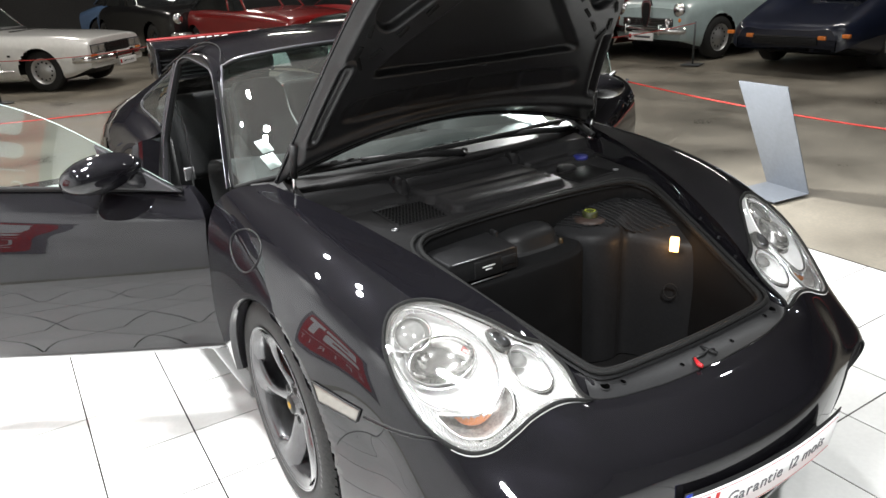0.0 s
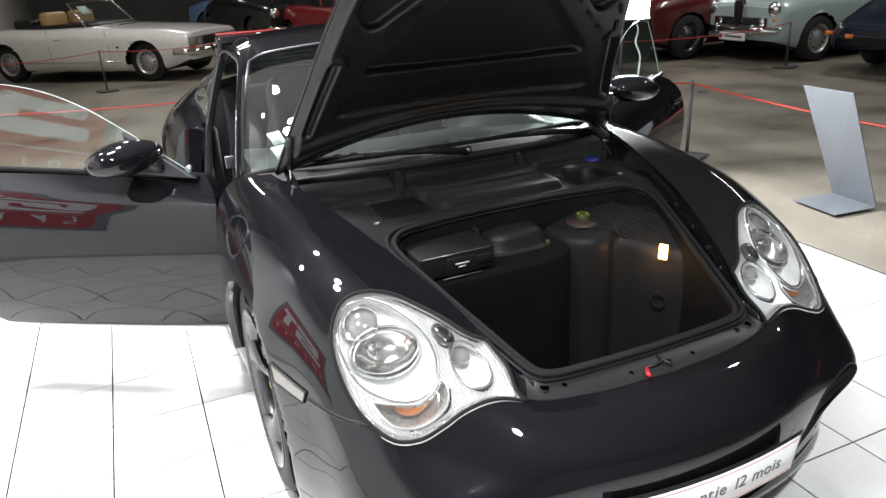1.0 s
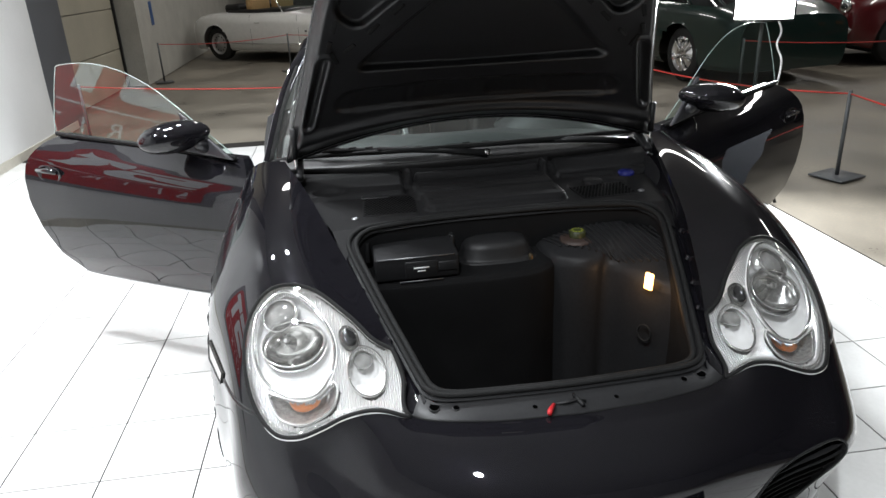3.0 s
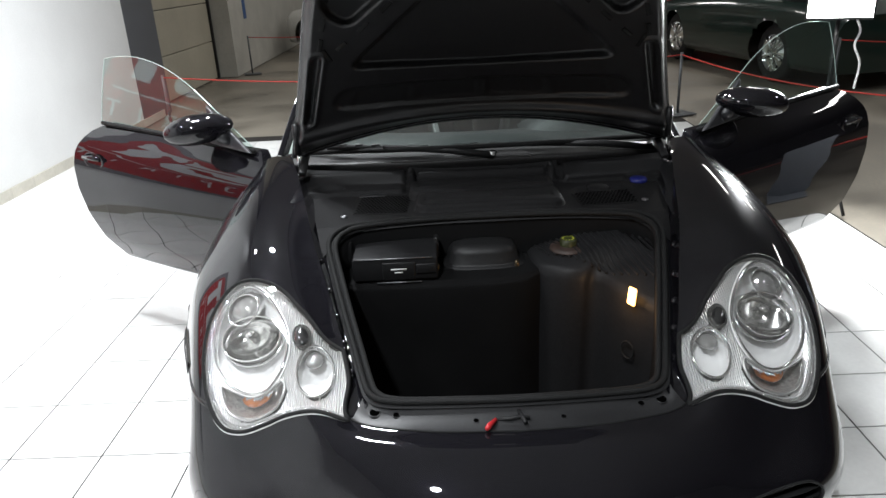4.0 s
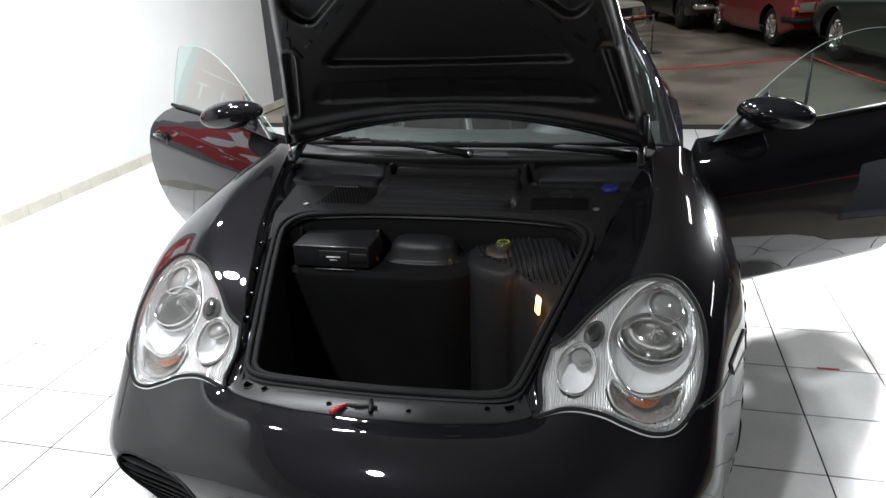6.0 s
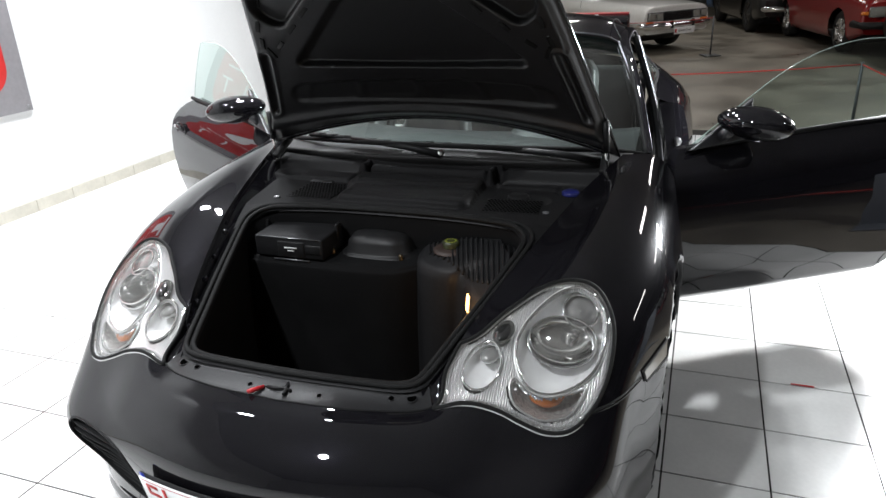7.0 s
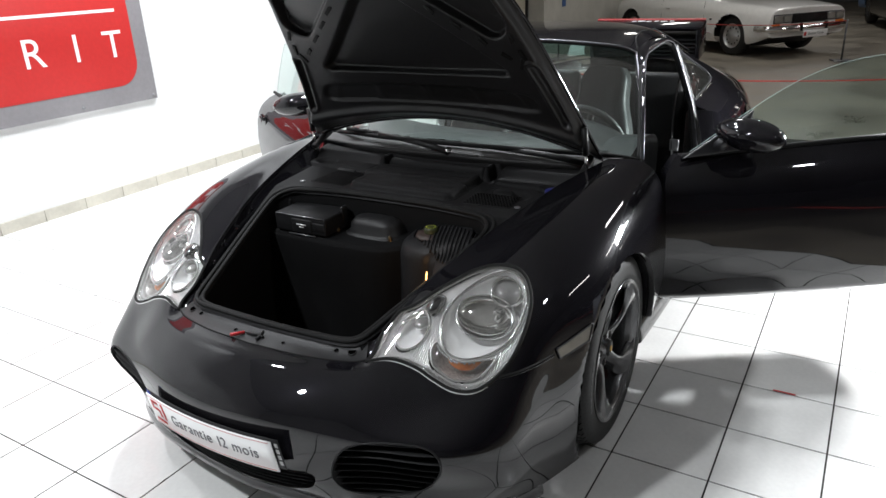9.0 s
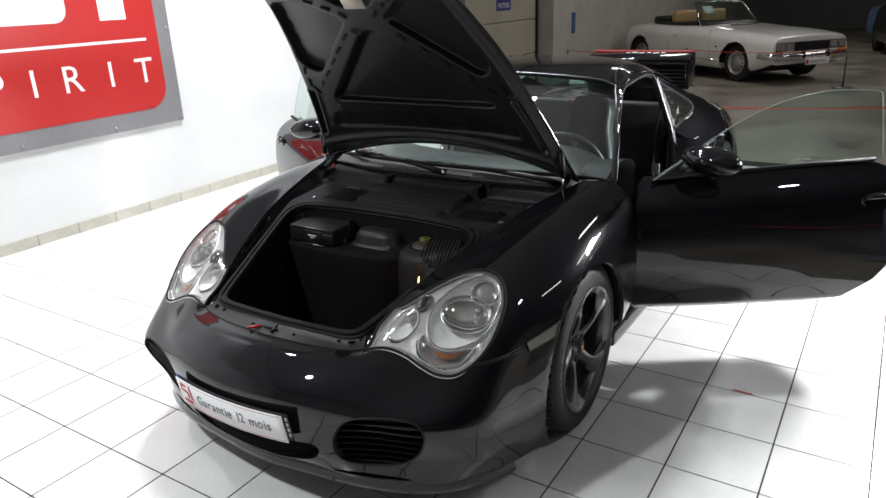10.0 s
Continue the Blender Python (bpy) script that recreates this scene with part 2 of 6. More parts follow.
LAMP_D = [(0.43, -0.34, 0.715), (0.59, -0.37, 0.725), (0.732, -0.423, 0.62), (0.770, -0.455, 0.46), (0.785, -0.465, 0.30), (0.770, -0.45, 0.15)]
ARCH_A = [(0.485, -0.16, 0.765), (0.64, -0.16, 0.785), (0.77, -0.18, 0.71), (0.84, -0.18, 0.58), (0.865, -0.18, 0.38), (0.85, -0.18, 0.16)]
ARCH_B = [(0.555, 0.12, 0.815), (0.68, 0.14, 0.82), (0.785, 0.15, 0.755), (0.842, 0.15, 0.62), (0.862, 0.15, 0.40), (0.845, 0.15, 0.17)]
DOOR_E = [(0.635, 0.42, 0.845), (0.73, 0.50, 0.825), (0.79, 0.54, 0.755), (0.82, 0.545, 0.62), (0.83, 0.545, 0.40), (0.80, 0.545, 0.18)]
SECTIONS = np.array([NOSE, NOSE_B, LAMP_A, LAMP_B, LAMP_C, LAMP_D, ARCH_A, ARCH_B, DOOR_E], float)
FULL = np.concatenate([SECTIONS[1:2] * (-1, 1, 1), SECTIONS])


def skin(u, v):
    """The point of the skin at section u (0 to 8) and depth v (0 to 5)."""
    rows = spline(FULL, [u + 1])[0]
    return spline(rows, [v])[0]

# ---- sports car: front skin split into panels ----
car = thing("sports_car", "black-blue metallic sports coupe with open hood and open doors", "car", pose(0, -0.67, 0, 0, 0, 0.9) @ pose(0, 0.67, 0))

LAMP_TOP = [(3.5, 0.03), (3.85, 0.36), (4.4, 0.54), (4.85, 0.68), (5.1, 0.95), (5.22, 1.3), (5.08, 1.65), (4.75, 1.92), (4.3, 2.12), (3.78, 2.15), (3.45, 1.98), (3.22, 1.67), (3.05, 1.38), (2.7, 0.92), (2.3, 0.45), (2.0, 0.06)]
LAMP_EDGE = np.concatenate([curve(LAMP_TOP, 160), np.linspace((2.0, 0.06), (3.5, 0.03), 40)[1:-1]])
SIDE_VENT = closed_curve([(1.52, 3.6), (1.64, 3.16), (1.86, 2.78), (2.2, 2.66), (2.6, 2.68), (2.86, 2.8), (2.96, 3.06), (2.9, 3.42), (2.68, 3.9), (2.36, 4.22), (1.96, 4.34), (1.64, 4.24), (1.52, 3.94)], 120)
MID_VENT = np.concatenate([curve([(-0.2, 3.52), (0.5, 3.53), (0.98, 3.56), (1.22, 3.62), (1.3, 3.82), (1.16, 4.24), (0.7, 4.54), (0.14, 4.56), (-0.2, 4.56)], 90)])
LIP_SLOT = closed_curve([(1.45, 4.72), (1.9, 4.68), (2.5, 4.72), (2.55, 4.82), (1.9, 4.86), (1.42, 4.82)], 60)
SEAM = curve([(3.95, 2.12), (4.18, 2.18), (4.4, 2.27), (4.62, 2.36), (4.93, 2.50), (5.18, 2.64), (5.65, 2.95), (6.2, 3.2)], 60)
MAIN_BOWL = closed_curve([(4.75, 1.75), (4.4, 1.85), (4.02, 1.8), (3.72, 1.66), (3.58, 1.45), (3.68, 1.2), (3.97, 1.02), (4.4, 0.92), (4.8, 0.93), (5.06, 1.1), (5.1, 1.35), (5.0, 1.58)], 96)
FOG_BOWL = closed_curve([(3.5, 1.0), (3.25, 1.03), (3.0, 0.93), (2.88, 0.73), (2.93, 0.48), (3.16, 0.33), (3.43, 0.32), (3.64, 0.46), (3.73, 0.66), (3.67, 0.87)], 60)
WASH_CAP = closed_curve([(4.0, 0.88), (3.87, 0.89), (3.78, 0.8), (3.8, 0.67), (3.91, 0.61), (4.04, 0.62), (4.12, 0.7), (4.1, 0.8)], 40)
WASH_CAP = WASH_CAP.mean(0) + (WASH_CAP - WASH_CAP.mean(0)) * 1.10
TURN_LAMP = closed_curve([(3.53, 1.26), (3.55, 1.48), (3.70, 1.68), (3.98, 1.83), (4.15, 1.92), (3.80, 1.99), (3.50, 1.86), (3.34, 1.66), (3.27, 1.44), (3.37, 1.27)], 72)
ARCH_Z, ARCH_R = 0.305, 0.352


def inside(poly, pts):
    x, y = pts[..., 0], pts[..., 1]
    hit = np.zeros(x.shape, bool)
    n = len(poly)
    for i in range(n):
        (x1, y1), (x2, y2) = poly[i], poly[(i + 1) % n]
        cross = (y1 > y) != (y2 > y)
        with np.errstate(divide="ignore", invalid="ignore"):
            hit ^= cross & (x < (x2 - x1) * (y - y1) / (y2 - y1) + x1)
    return hit


def skin_points(uv):
    u, v = uv[..., 0].ravel(), uv[..., 1].ravel()
    rows = spline(FULL, u + 1)
    i = np.minimum(v.astype(int), 4)
    G = np.concatenate([2 * rows[:, :1] - rows[:, 1:2], rows, 2 * rows[:, -1:] - rows[:, -2:-1]], 1)
    k = np.arange(len(u))
    a, b, c, d = G[k, i], G[k, i + 1], G[k, i + 2], G[k, i + 3]
    f = (v - i)[:, None]
    p = 0.5 * (2 * b + (c - a) * f + (2 * a - 5 * b + 4 * c - d) * f ** 2 + (3 * b - a - 3 * c + d) * f ** 3)
    return p.reshape(uv.shape[:-1] + (3,))


NU, NV = 250, 150
UV = np.stack(np.meshgrid(np.linspace(0, 8, NU), np.linspace(0, 5, NV), indexing="ij"), -1)
CELL = np.array([8 / (NU - 1), 5 / (NV - 1)])
for cut in (LAMP_EDGE, MAIN_BOWL, FOG_BOWL, WASH_CAP, TURN_LAMP, SIDE_VENT, MID_VENT, LIP_SLOT, SEAM):
    near = np.abs(UV[:, :, None] - cut[None, None, ::4]).max(-1).min(-1) < 0.2
    q = UV[near] / CELL
    d = np.linalg.norm(q[:, None] - (cut / CELL)[None], axis=-1)
    k = d.argmin(1)
    grab = d[np.arange(len(k)), k] < 0.62
    q[grab] = (cut / CELL)[k[grab]]
    UV[near] = q * CELL
SKIN = skin_points(UV)
# the wheel arch: pull the nearest points on to its circle
rad = np.hypot(SKIN[..., 1], SKIN[..., 2] - ARCH_Z)
grab = (np.abs(rad - ARCH_R) < 0.009) & (SKIN[..., 0] > 0.6)
SKIN[grab, 1] *= (ARCH_R / rad)[grab]
SKIN[grab, 2] = ARCH_Z + (SKIN[grab, 2] - ARCH_Z) * (ARCH_R / rad)[grab]
MIDUV = (UV[:-1, :-1] + UV[1:, :-1] + UV[:-1, 1:] + UV[1:, 1:]) / 4
MIDP = (SKIN[:-1, :-1] + SKIN[1:, :-1] + SKIN[:-1, 1:] + SKIN[1:, 1:]) / 4
in_lamp = inside(LAMP_EDGE, MIDUV)
in_arch = (np.hypot(MIDP[..., 1], MIDP[..., 2] - ARCH_Z) < ARCH_R) & (MIDP[..., 0] > 0.6)
in_side, in_mid, in_slot = inside(SIDE_VENT, MIDUV), inside(np.concatenate([MID_VENT, [(-0.2, 3.52)]]), MIDUV), inside(LIP_SLOT, MIDUV)
in_main, in_fog, in_cap, in_turn = (inside(c, MIDUV) for c in (MAIN_BOWL, FOG_BOWL, WASH_CAP, TURN_LAMP))
seam_v = np.interp(MIDUV[..., 0], SEAM[:, 0], SEAM[:, 1])
is_fender = (MIDUV[..., 0] > 3.0) & (MIDUV[..., 1] < seam_v) & ~in_lamp & ((MIDUV[..., 0] > 3.85) | (MIDUV[..., 1] < 1.2))
is_fender |= MIDP[..., 1] > 0.0
in_low = (MIDP[..., 1] > 0.15) & (MIDP[..., 2] < 0.305)
is_fender &= ~in_lamp & ~in_arch & ~in_low
is_fender &= ~((MIDUV[..., 0] < 3.55) & (MIDUV[..., 1] < 1.2) & (MIDUV[..., 0] < 3.0))
is_bumper = ~is_fender & ~in_low & ~in_lamp & ~in_arch & ~in_side & ~in_mid & ~in_slot


def skin_part(mask, side=1, offset=0.0, thick=0.0):
    bm = bmesh.new()
    verts = {}

    def vert(i, j, s):
        key = (i, j, s if i else 1)
        if key not in verts:
            p = SKIN[i, j]
            verts[key] = bm.verts.new((s * p[0], p[1], p[2]))
        return verts[key]

    for s in ((1, -1) if side == 0 else (side,)):
        for i, j in zip(*np.nonzero(mask)):
            quad = (vert(i, j, s), vert(i + 1, j, s), vert(i + 1, j + 1, s), vert(i, j + 1, s))
            try:
                bm.faces.new(quad[::-1] if s > 0 else quad)
            except ValueError:
                pass
    bmesh.ops.remove_doubles(bm, verts=bm.verts, dist=0.0002)
    bmesh.ops.dissolve_degenerate(bm, dist=0.0001, edges=bm.edges)
    bm.normal_update()
    if offset:
        for v in bm.verts:
            v.co += v.normal * offset
    if thick:
        bmesh.ops.solidify(bm, geom=bm.faces[:], thickness=thick)
    return bm


def uv_path(uv, side=1, lift=0.0):
    p = skin_points(np.asarray(uv, float)[None])[0]
    return [(side * x, y, z + lift) for x, y, z in p]


MARKERLENS = material("clear_marker_lens", (0.19, 0.178, 0.158), 0.2, 0.3, grain=0.06, scale=60, coat=0.8)
bumper = part("front_bumper", skin_part(is_bumper, 0), PAINT, car, "glossy black front bumper")
for side in (1, -1):
    part("front_fender", skin_part(is_fender, side), PAINT, car, "glossy black front fender")
    quad = [np.linspace(a, b, 24) for a, b in (((5.17, 2.57), (5.72, 2.89)), ((5.22, 2.79), (5.63, 3.06)))]
    grid = np.array([skin_points((quad[0] * (1 - f) + quad[1] * f)[None])[0] + (0.0035, -0.001, 0.0) for f in np.linspace(0, 1, 7)]) * (side, 1, 1)
    mk = sheet(grid, 0.004)
    marker = part("side_marker", mk, MARKERLENS, car, "clear side marker lens")
    ring = np.concatenate([grid[0], grid[1:-1, -1], grid[-1, ::-1], grid[-2:0:-1, 0]])
    part("marker_frame", tube(ring, 0.0022, 5, True), BLACK, marker)
    part("panel_seam", tube(uv_path(SEAM[2:42], side), 0.0027, 6), BLACK, car)
    part("bumper_lip", tube([(x, y, z - 0.0055) for x, y, z in uv_path(SEAM[2:42], side)], 0.0040, 6), PAINT, car, "glossy bumper edge under the seam")


LINER = material("grey_black_liner_felt", (0.022, 0.022, 0.023), 0.7, grain=0.3, scale=150, bump=0.3)
# wheel-arch lips and liners
for side in (1, -1):
    edge = []
    for a in np.linspace(0, 200, 66):
        y, z = ARCH_R * math.cos(radians(a)), ARCH_Z + ARCH_R * math.sin(radians(a))
        k = np.argmin((SKIN[..., 1] - y) ** 2 + (SKIN[..., 2] - z) ** 2 + (SKIN[..., 0] < 0.6))
        edge.append((SKIN[..., 0].ravel()[k], y, z))
    ring = [np.array([(side * (x - d), y * k, ARCH_Z + (z - ARCH_Z) * k) for x, y, z in edge]) for d, k in ((0.0, 1.0), (0.004, 0.988), (0.020, 0.980), (0.050, 0.990))]
    part("arch_lip", sheet(np.array(ring)), PAINT, car, "rolled painted wheel-arch lip")
    inner = np.array([(side * 0.53, y * 1.06, ARCH_Z + (z - ARCH_Z) * 1.06) for x, y, z in edge])
    part("wheel_arch", sheet(np.array([ring[-1], ring[-1] * 0.6 + inner * 0.4, inner])), LINER, car, "dark wheel-arch liner")

# ---- headlights ----
INWARD = np.array((0.06, 0.92, -0.38))


def headlight(side):
    flip = np.array((side, 1, 1))
    lens = part("headlight", skin_part(in_lamp, side, 0.002), LENS, car, "clear fried-egg headlight lens with chrome reflectors")
    lens.visible_shadow = False
    part("gasket", tube(uv_path(LAMP_EDGE[::2], side, 0.001), 0.005, 6, True), RUBBER, lens, "black rubber gasket")
    part("lens_edge", tube([(x, y - 0.001, z - 0.003) for x, y, z in uv_path(LAMP_EDGE[92:158:2], side)], 0.0042, 6), FROST, lens, "pale frosted lens edge")
    rings = []
    c = LAMP_EDGE.mean(0)
    for shrink, deep in ((0.992, 0.001), (0.975, 0.010), (0.94, 0.014), (0.90, 0.018)):
        rings.append((skin_points((c + (LAMP_EDGE - c) * shrink)[None])[0] + INWARD * deep) * flip)
    part("rim_band", sheet(np.array(rings), wrap_v=True), RIBBED, lens, "ribbed chrome band")
    part("reflector", skin_part(in_lamp & ~in_main & ~in_fog & ~in_cap & ~in_turn, side, -0.016), RIBBED, lens, "ribbed silver reflector")

    def dish(name, outline, mat, rows, label):
        rim = skin_points(outline[None])[0]
        m = rim.mean(0)
        g = [(m + (rim - m) * s + INWARD * d) * flip for s, d in rows]
        return part(name, sheet(np.array(g), wrap_v=True), mat, lens, label)

    dish("main_bowl", MAIN_BOWL, BOWL, ((1.06, 0.0175), (1.0, 0.014), (0.985, 0.020), (0.965, 0.032), (0.92, 0.046), (0.80, 0.060), (0.6, 0.068), (0.3, 0.072), (0.02, 0.073)), "smooth silver main-beam bowl")
    rim = skin_points(MAIN_BOWL[None])[0]
    part("bowl_rim", tube((rim + INWARD * 0.014) * flip, 0.0035, 6, True), CHROME, lens, "thin chrome bowl rim")
    n = INWARD / np.linalg.norm(INWARD)

    def oval_in(rim):
        """Rings of ovals in the plane of a bowl's own rim: place and size by its axes, each row a size and a depth."""
        c = rim.mean(0)
        axes = np.linalg.svd(rim - c)[2]
        up = axes[0] * np.sign(axes[0][2])
        out = axes[1] * np.sign(axes[1][0])
        A, B = np.abs((rim - c) @ up).max(), np.abs((rim - c) @ out).max()
        face = np.cross(up, out)
        flat_x = np.cross(face, (0.0, 0.0, 1.0))
        flat_x = flat_x / np.linalg.norm(flat_x)
        flat_x = flat_x * np.sign(flat_x[0])
        flat_z = np.cross(flat_x, face) / np.linalg.norm(np.cross(flat_x, face))
        flat_z = flat_z * np.sign(flat_z[2])

        def rings(a, b, ra, rb, rows, steps=48, level=0.0):
            u, o = (1 - level) * up + level * flat_z, (1 - level) * out + level * flat_x
            ang = np.linspace(0, 2 * math.pi, steps, endpoint=False)
            return np.array([[(c + up * A * a + out * B * b + u * A * ra * k * math.sin(g) + o * B * rb * k * math.cos(g) + n * d) * flip for g in ang] for k, d in rows])

        return rings, B / A

    oval, ratio = oval_in(rim)
    beam = oval(0.02, -0.02, 0.40, 0.86, ((1.0, 0.020), (0.985, 0.026), (0.93, 0.040), (0.78, 0.054), (0.45, 0.064), (0.02, 0.066)), level=0.75)
    part("high_beam", sheet(beam, wrap_v=True), HIGHBEAM, lens, "chrome high-beam bowl")
    part("high_beam_rim", tube(beam[0], 0.0024, 6, True), MIRROR, lens)
    part("bowl_step", sheet(oval(-0.08, -0.02, 0.44, 0.90, ((1.03, 0.062), (1.01, 0.040), (0.98, 0.030), (0.90, 0.030), (0.86, 0.060)), level=0.75), wrap_v=True), DARKCHROME, lens, "dark chrome step under the bowl")
    part("projector", sheet(oval(0.60, 0.0, 0.46 * ratio, 0.46, ((1.10, 0.062), (1.06, 0.030), (1.0, 0.018), (0.93, 0.016), (0.88, 0.021), (0.86, 0.036))), wrap_v=True), MIRROR, lens, "chrome projector ring")
    part("projector_lens", sheet(oval(0.60, 0.0, 0.40 * ratio, 0.40, ((1.0, 0.036), (0.9, 0.030), (0.65, 0.023), (0.35, 0.019), (0.02, 0.018))), wrap_v=True), LENSCORE, lens, "glass projector lens")
    part("bulb_cap", sheet(oval(0.14, 0.10, 0.08, 0.13, ((1.0, 0.066), (1.0, 0.048), (0.8, 0.044), (0.02, 0.043)), 16), wrap_v=True), MIRROR, lens, "bulb shield")
    dish("fog_bowl", FOG_BOWL, BOWL, ((1.0, 0.014), (0.98, 0.020), (0.93, 0.034), (0.75, 0.052), (0.4, 0.062), (0.02, 0.064)), "small silver fog-lamp bowl")
    part("fog_rim", tube((skin_points(FOG_BOWL[None])[0] + INWARD * 0.014) * flip, 0.003, 6, True), CHROME, lens)
    fog, fog_ratio = oval_in(skin_points(FOG_BOWL[None])[0])
    part("fog_lens", sheet(fog(0.38, 0.05, 0.50 * fog_ratio, 0.50, ((1.05, 0.060), (1.0, 0.030), (0.9, 0.024), (0.6, 0.019), (0.3, 0.017), (0.02, 0.016)), 28), wrap_v=True), LENSCORE, lens, "fog projector lens")
    dish("washer_cap", WASH_CAP, CAPBLACK, ((1.0, 0.016), (0.96, 0.004), (0.8, -0.003), (0.5, -0.007), (0.25, -0.0085), (0.02, -0.009)), "glossy black washer cap")
    part("cap_ring", tube((skin_points(WASH_CAP[None])[0] + INWARD * 0.006) * flip, 0.0028, 6, True), CAPBLACK, lens, "black ring round the washer cap")
    dish("indicator", TURN_LAMP, INDICATOR, ((1.0, 0.013), (0.97, 0.008), (0.6, 0.006), (0.02, 0.006)), "clear indicator over amber bulbs")
    part("indicator_rim", tube((skin_points(TURN_LAMP[None])[0] + INWARD * 0.0155) * flip, 0.0034, 6, True), FROST, lens, "pale rim of the indicator")
    dish("indicator_back", TURN_LAMP, INDBACK, ((1.05, 0.0165), (1.0, 0.018), (0.95, 0.030), (0.85, 0.050), (0.6, 0.066), (0.02, 0.070)), "grey indicator reflector")
    dish("amber_bulb", TURN_LAMP, AMBER, ((0.52, 0.050), (0.50, 0.038), (0.40, 0.029), (0.2, 0.024), (0.02, 0.023)), "amber indicator bulb")
    bm = bmesh.new()
    loop = np.concatenate([LAMP_EDGE, LAMP_EDGE[:1]])
    fine = skin_points(loop[None])[0]
    run = np.concatenate([[0], np.cumsum(np.linalg.norm(np.diff(fine, axis=0), axis=1))])
    even = np.stack([np.interp(np.linspace(0, run[-1], 380, endpoint=False), run, loop[:, k]) for k in (0, 1)], -1)
    ticks = skin_points(np.array([c + (even - c) * k for k in (0.975, 0.925)]))
    for a, b in zip(ticks[0], ticks[1]):
        tube(((a + INWARD * 0.0085) * flip, (b + INWARD * 0.0135) * flip), 0.0010, 4, bm=bm)
    part("rim_rib", bm, MIRROR, lens, "fine bright ribs round the rim", kind="stuff")


def ribbed_metal():
    mat = material("ribbed_chrome", (0.93, 0.93, 0.93), 0.22, 0.6)
    nt = mat.node_tree
    co = nt.nodes.new("ShaderNodeTexCoord").outputs["Object"]
    w = nt.nodes.new("ShaderNodeTexWave")
    w.wave_type, w.bands_direction = "BANDS", "X"
    w.inputs["Scale"].default_value, w.inputs["Distortion"].default_value = 60, 0.0
    bp = nt.nodes.new("ShaderNodeBump")
    bp.inputs["Strength"].default_value, bp.inputs["Distance"].default_value = 1.0, 0.0030
    nt.links.new(co, w.inputs["Vector"])
    nt.links.new(w.outputs["Fac"], bp.inputs["Height"])
    nt.links.new(bp.outputs[0], nt.nodes["Principled BSDF"].inputs["Normal"])
    return mat


RIBBED = ribbed_metal()
FROST = material("frosted_lens_edge", (0.7, 0.7, 0.69), 0.25, 0.4, grain=0.1, coat=0.6)
BOWL = material("satin_silver_bowl", (0.90, 0.90, 0.90), 0.42, 0.2, grain=0.05, scale=30)
LENSCORE = material("dark_glass_core", (0.26, 0.26, 0.255), 0.06, 0.3, grain=0.05, scale=20, coat=1.0)
INDICATOR = glass("indicator_lens", (0.80, 0.80, 0.80), 0.12)
INDBACK = material("grey_indicator_reflector", (0.62, 0.62, 0.61), 0.35, 0.5, grain=0.3, scale=120)
HIGHBEAM = material("high_beam_chrome", (0.85, 0.85, 0.84), 0.10, 1.0, grain=0.1, scale=60)
CAPBLACK = material("glossy_black_cap", (0.02, 0.02, 0.02), 0.12, grain=0.05, scale=30, coat=0.8)
MIRROR = material("mirror_chrome", (0.86, 0.86, 0.86), 0.08, 1.0, grain=0.03, scale=30)
DARKCHROME = material("dark_chrome", (0.60, 0.60, 0.60), 0.22, 0.9, grain=0.05, scale=30)
for side in (1, -1):
    headlight(side)

# ---- bumper openings ----


def vent(name, poly, side, slats, deep):
    back = []
    for s, dd in ((1.0, 0.0), (0.985, 0.006), (0.97, 0.03), (0.95, deep), (0.02, deep)):
        c = poly.mean(0)
        p = skin_points((c + (poly - c) * s)[None])[0] + np.array((-0.12, 1.0, 0.0)) * dd
        back.append(p * (side, 1, 1))
    ob = part(name, sheet(np.array(back), wrap_v=True), BLACK, car, "recessed black air intake")
    if slats:
        part("intake_rim", tube(skin_points(poly[None, ::2])[0] * (side, 1, 1), 0.003, 6, True), SATIN, ob)
    v0, v1 = poly[:, 1].min(), poly[:, 1].max()
    for k in range(slats):
        v = v0 + (v1 - v0) * (k + 0.6) / (slats + 0.2)
        us = [a[0] + (b[0] - a[0]) * (v - a[1]) / (b[1] - a[1]) for a, b in zip(poly, np.roll(poly, -1, 0)) if (a[1] - v) * (b[1] - v) < 0]
        run = np.stack([np.linspace(min(us), max(us), 14), np.full(14, v)], -1)
        face = skin_points(run[None])[0]
        rows = [face + (0, 0.0085, 0.0016), face + (0, 0.007, 0.0), face + (0, 0.0085, -0.0016), face + (-0.004, 0.040, -0.002), face + (-0.004, 0.040, 0.001)]
        part("slat", sheet(np.array(rows) * (side, 1, 1), wrap_u=True), SATIN, ob)
    if slats:
        for f in (0.36, 0.70):
            u = poly[:, 0].min() + (poly[:, 0].max() - poly[:, 0].min()) * f
            p = skin_points(np.stack([np.full(8, u), np.linspace(v0 + 0.15, v1 - 0.15, 8)], -1)[None])[0] + (0, 0.05, 0)
            part("strut", tube(p * (side, 1, 1), 0.004, 6), BLACK, ob)
    return ob


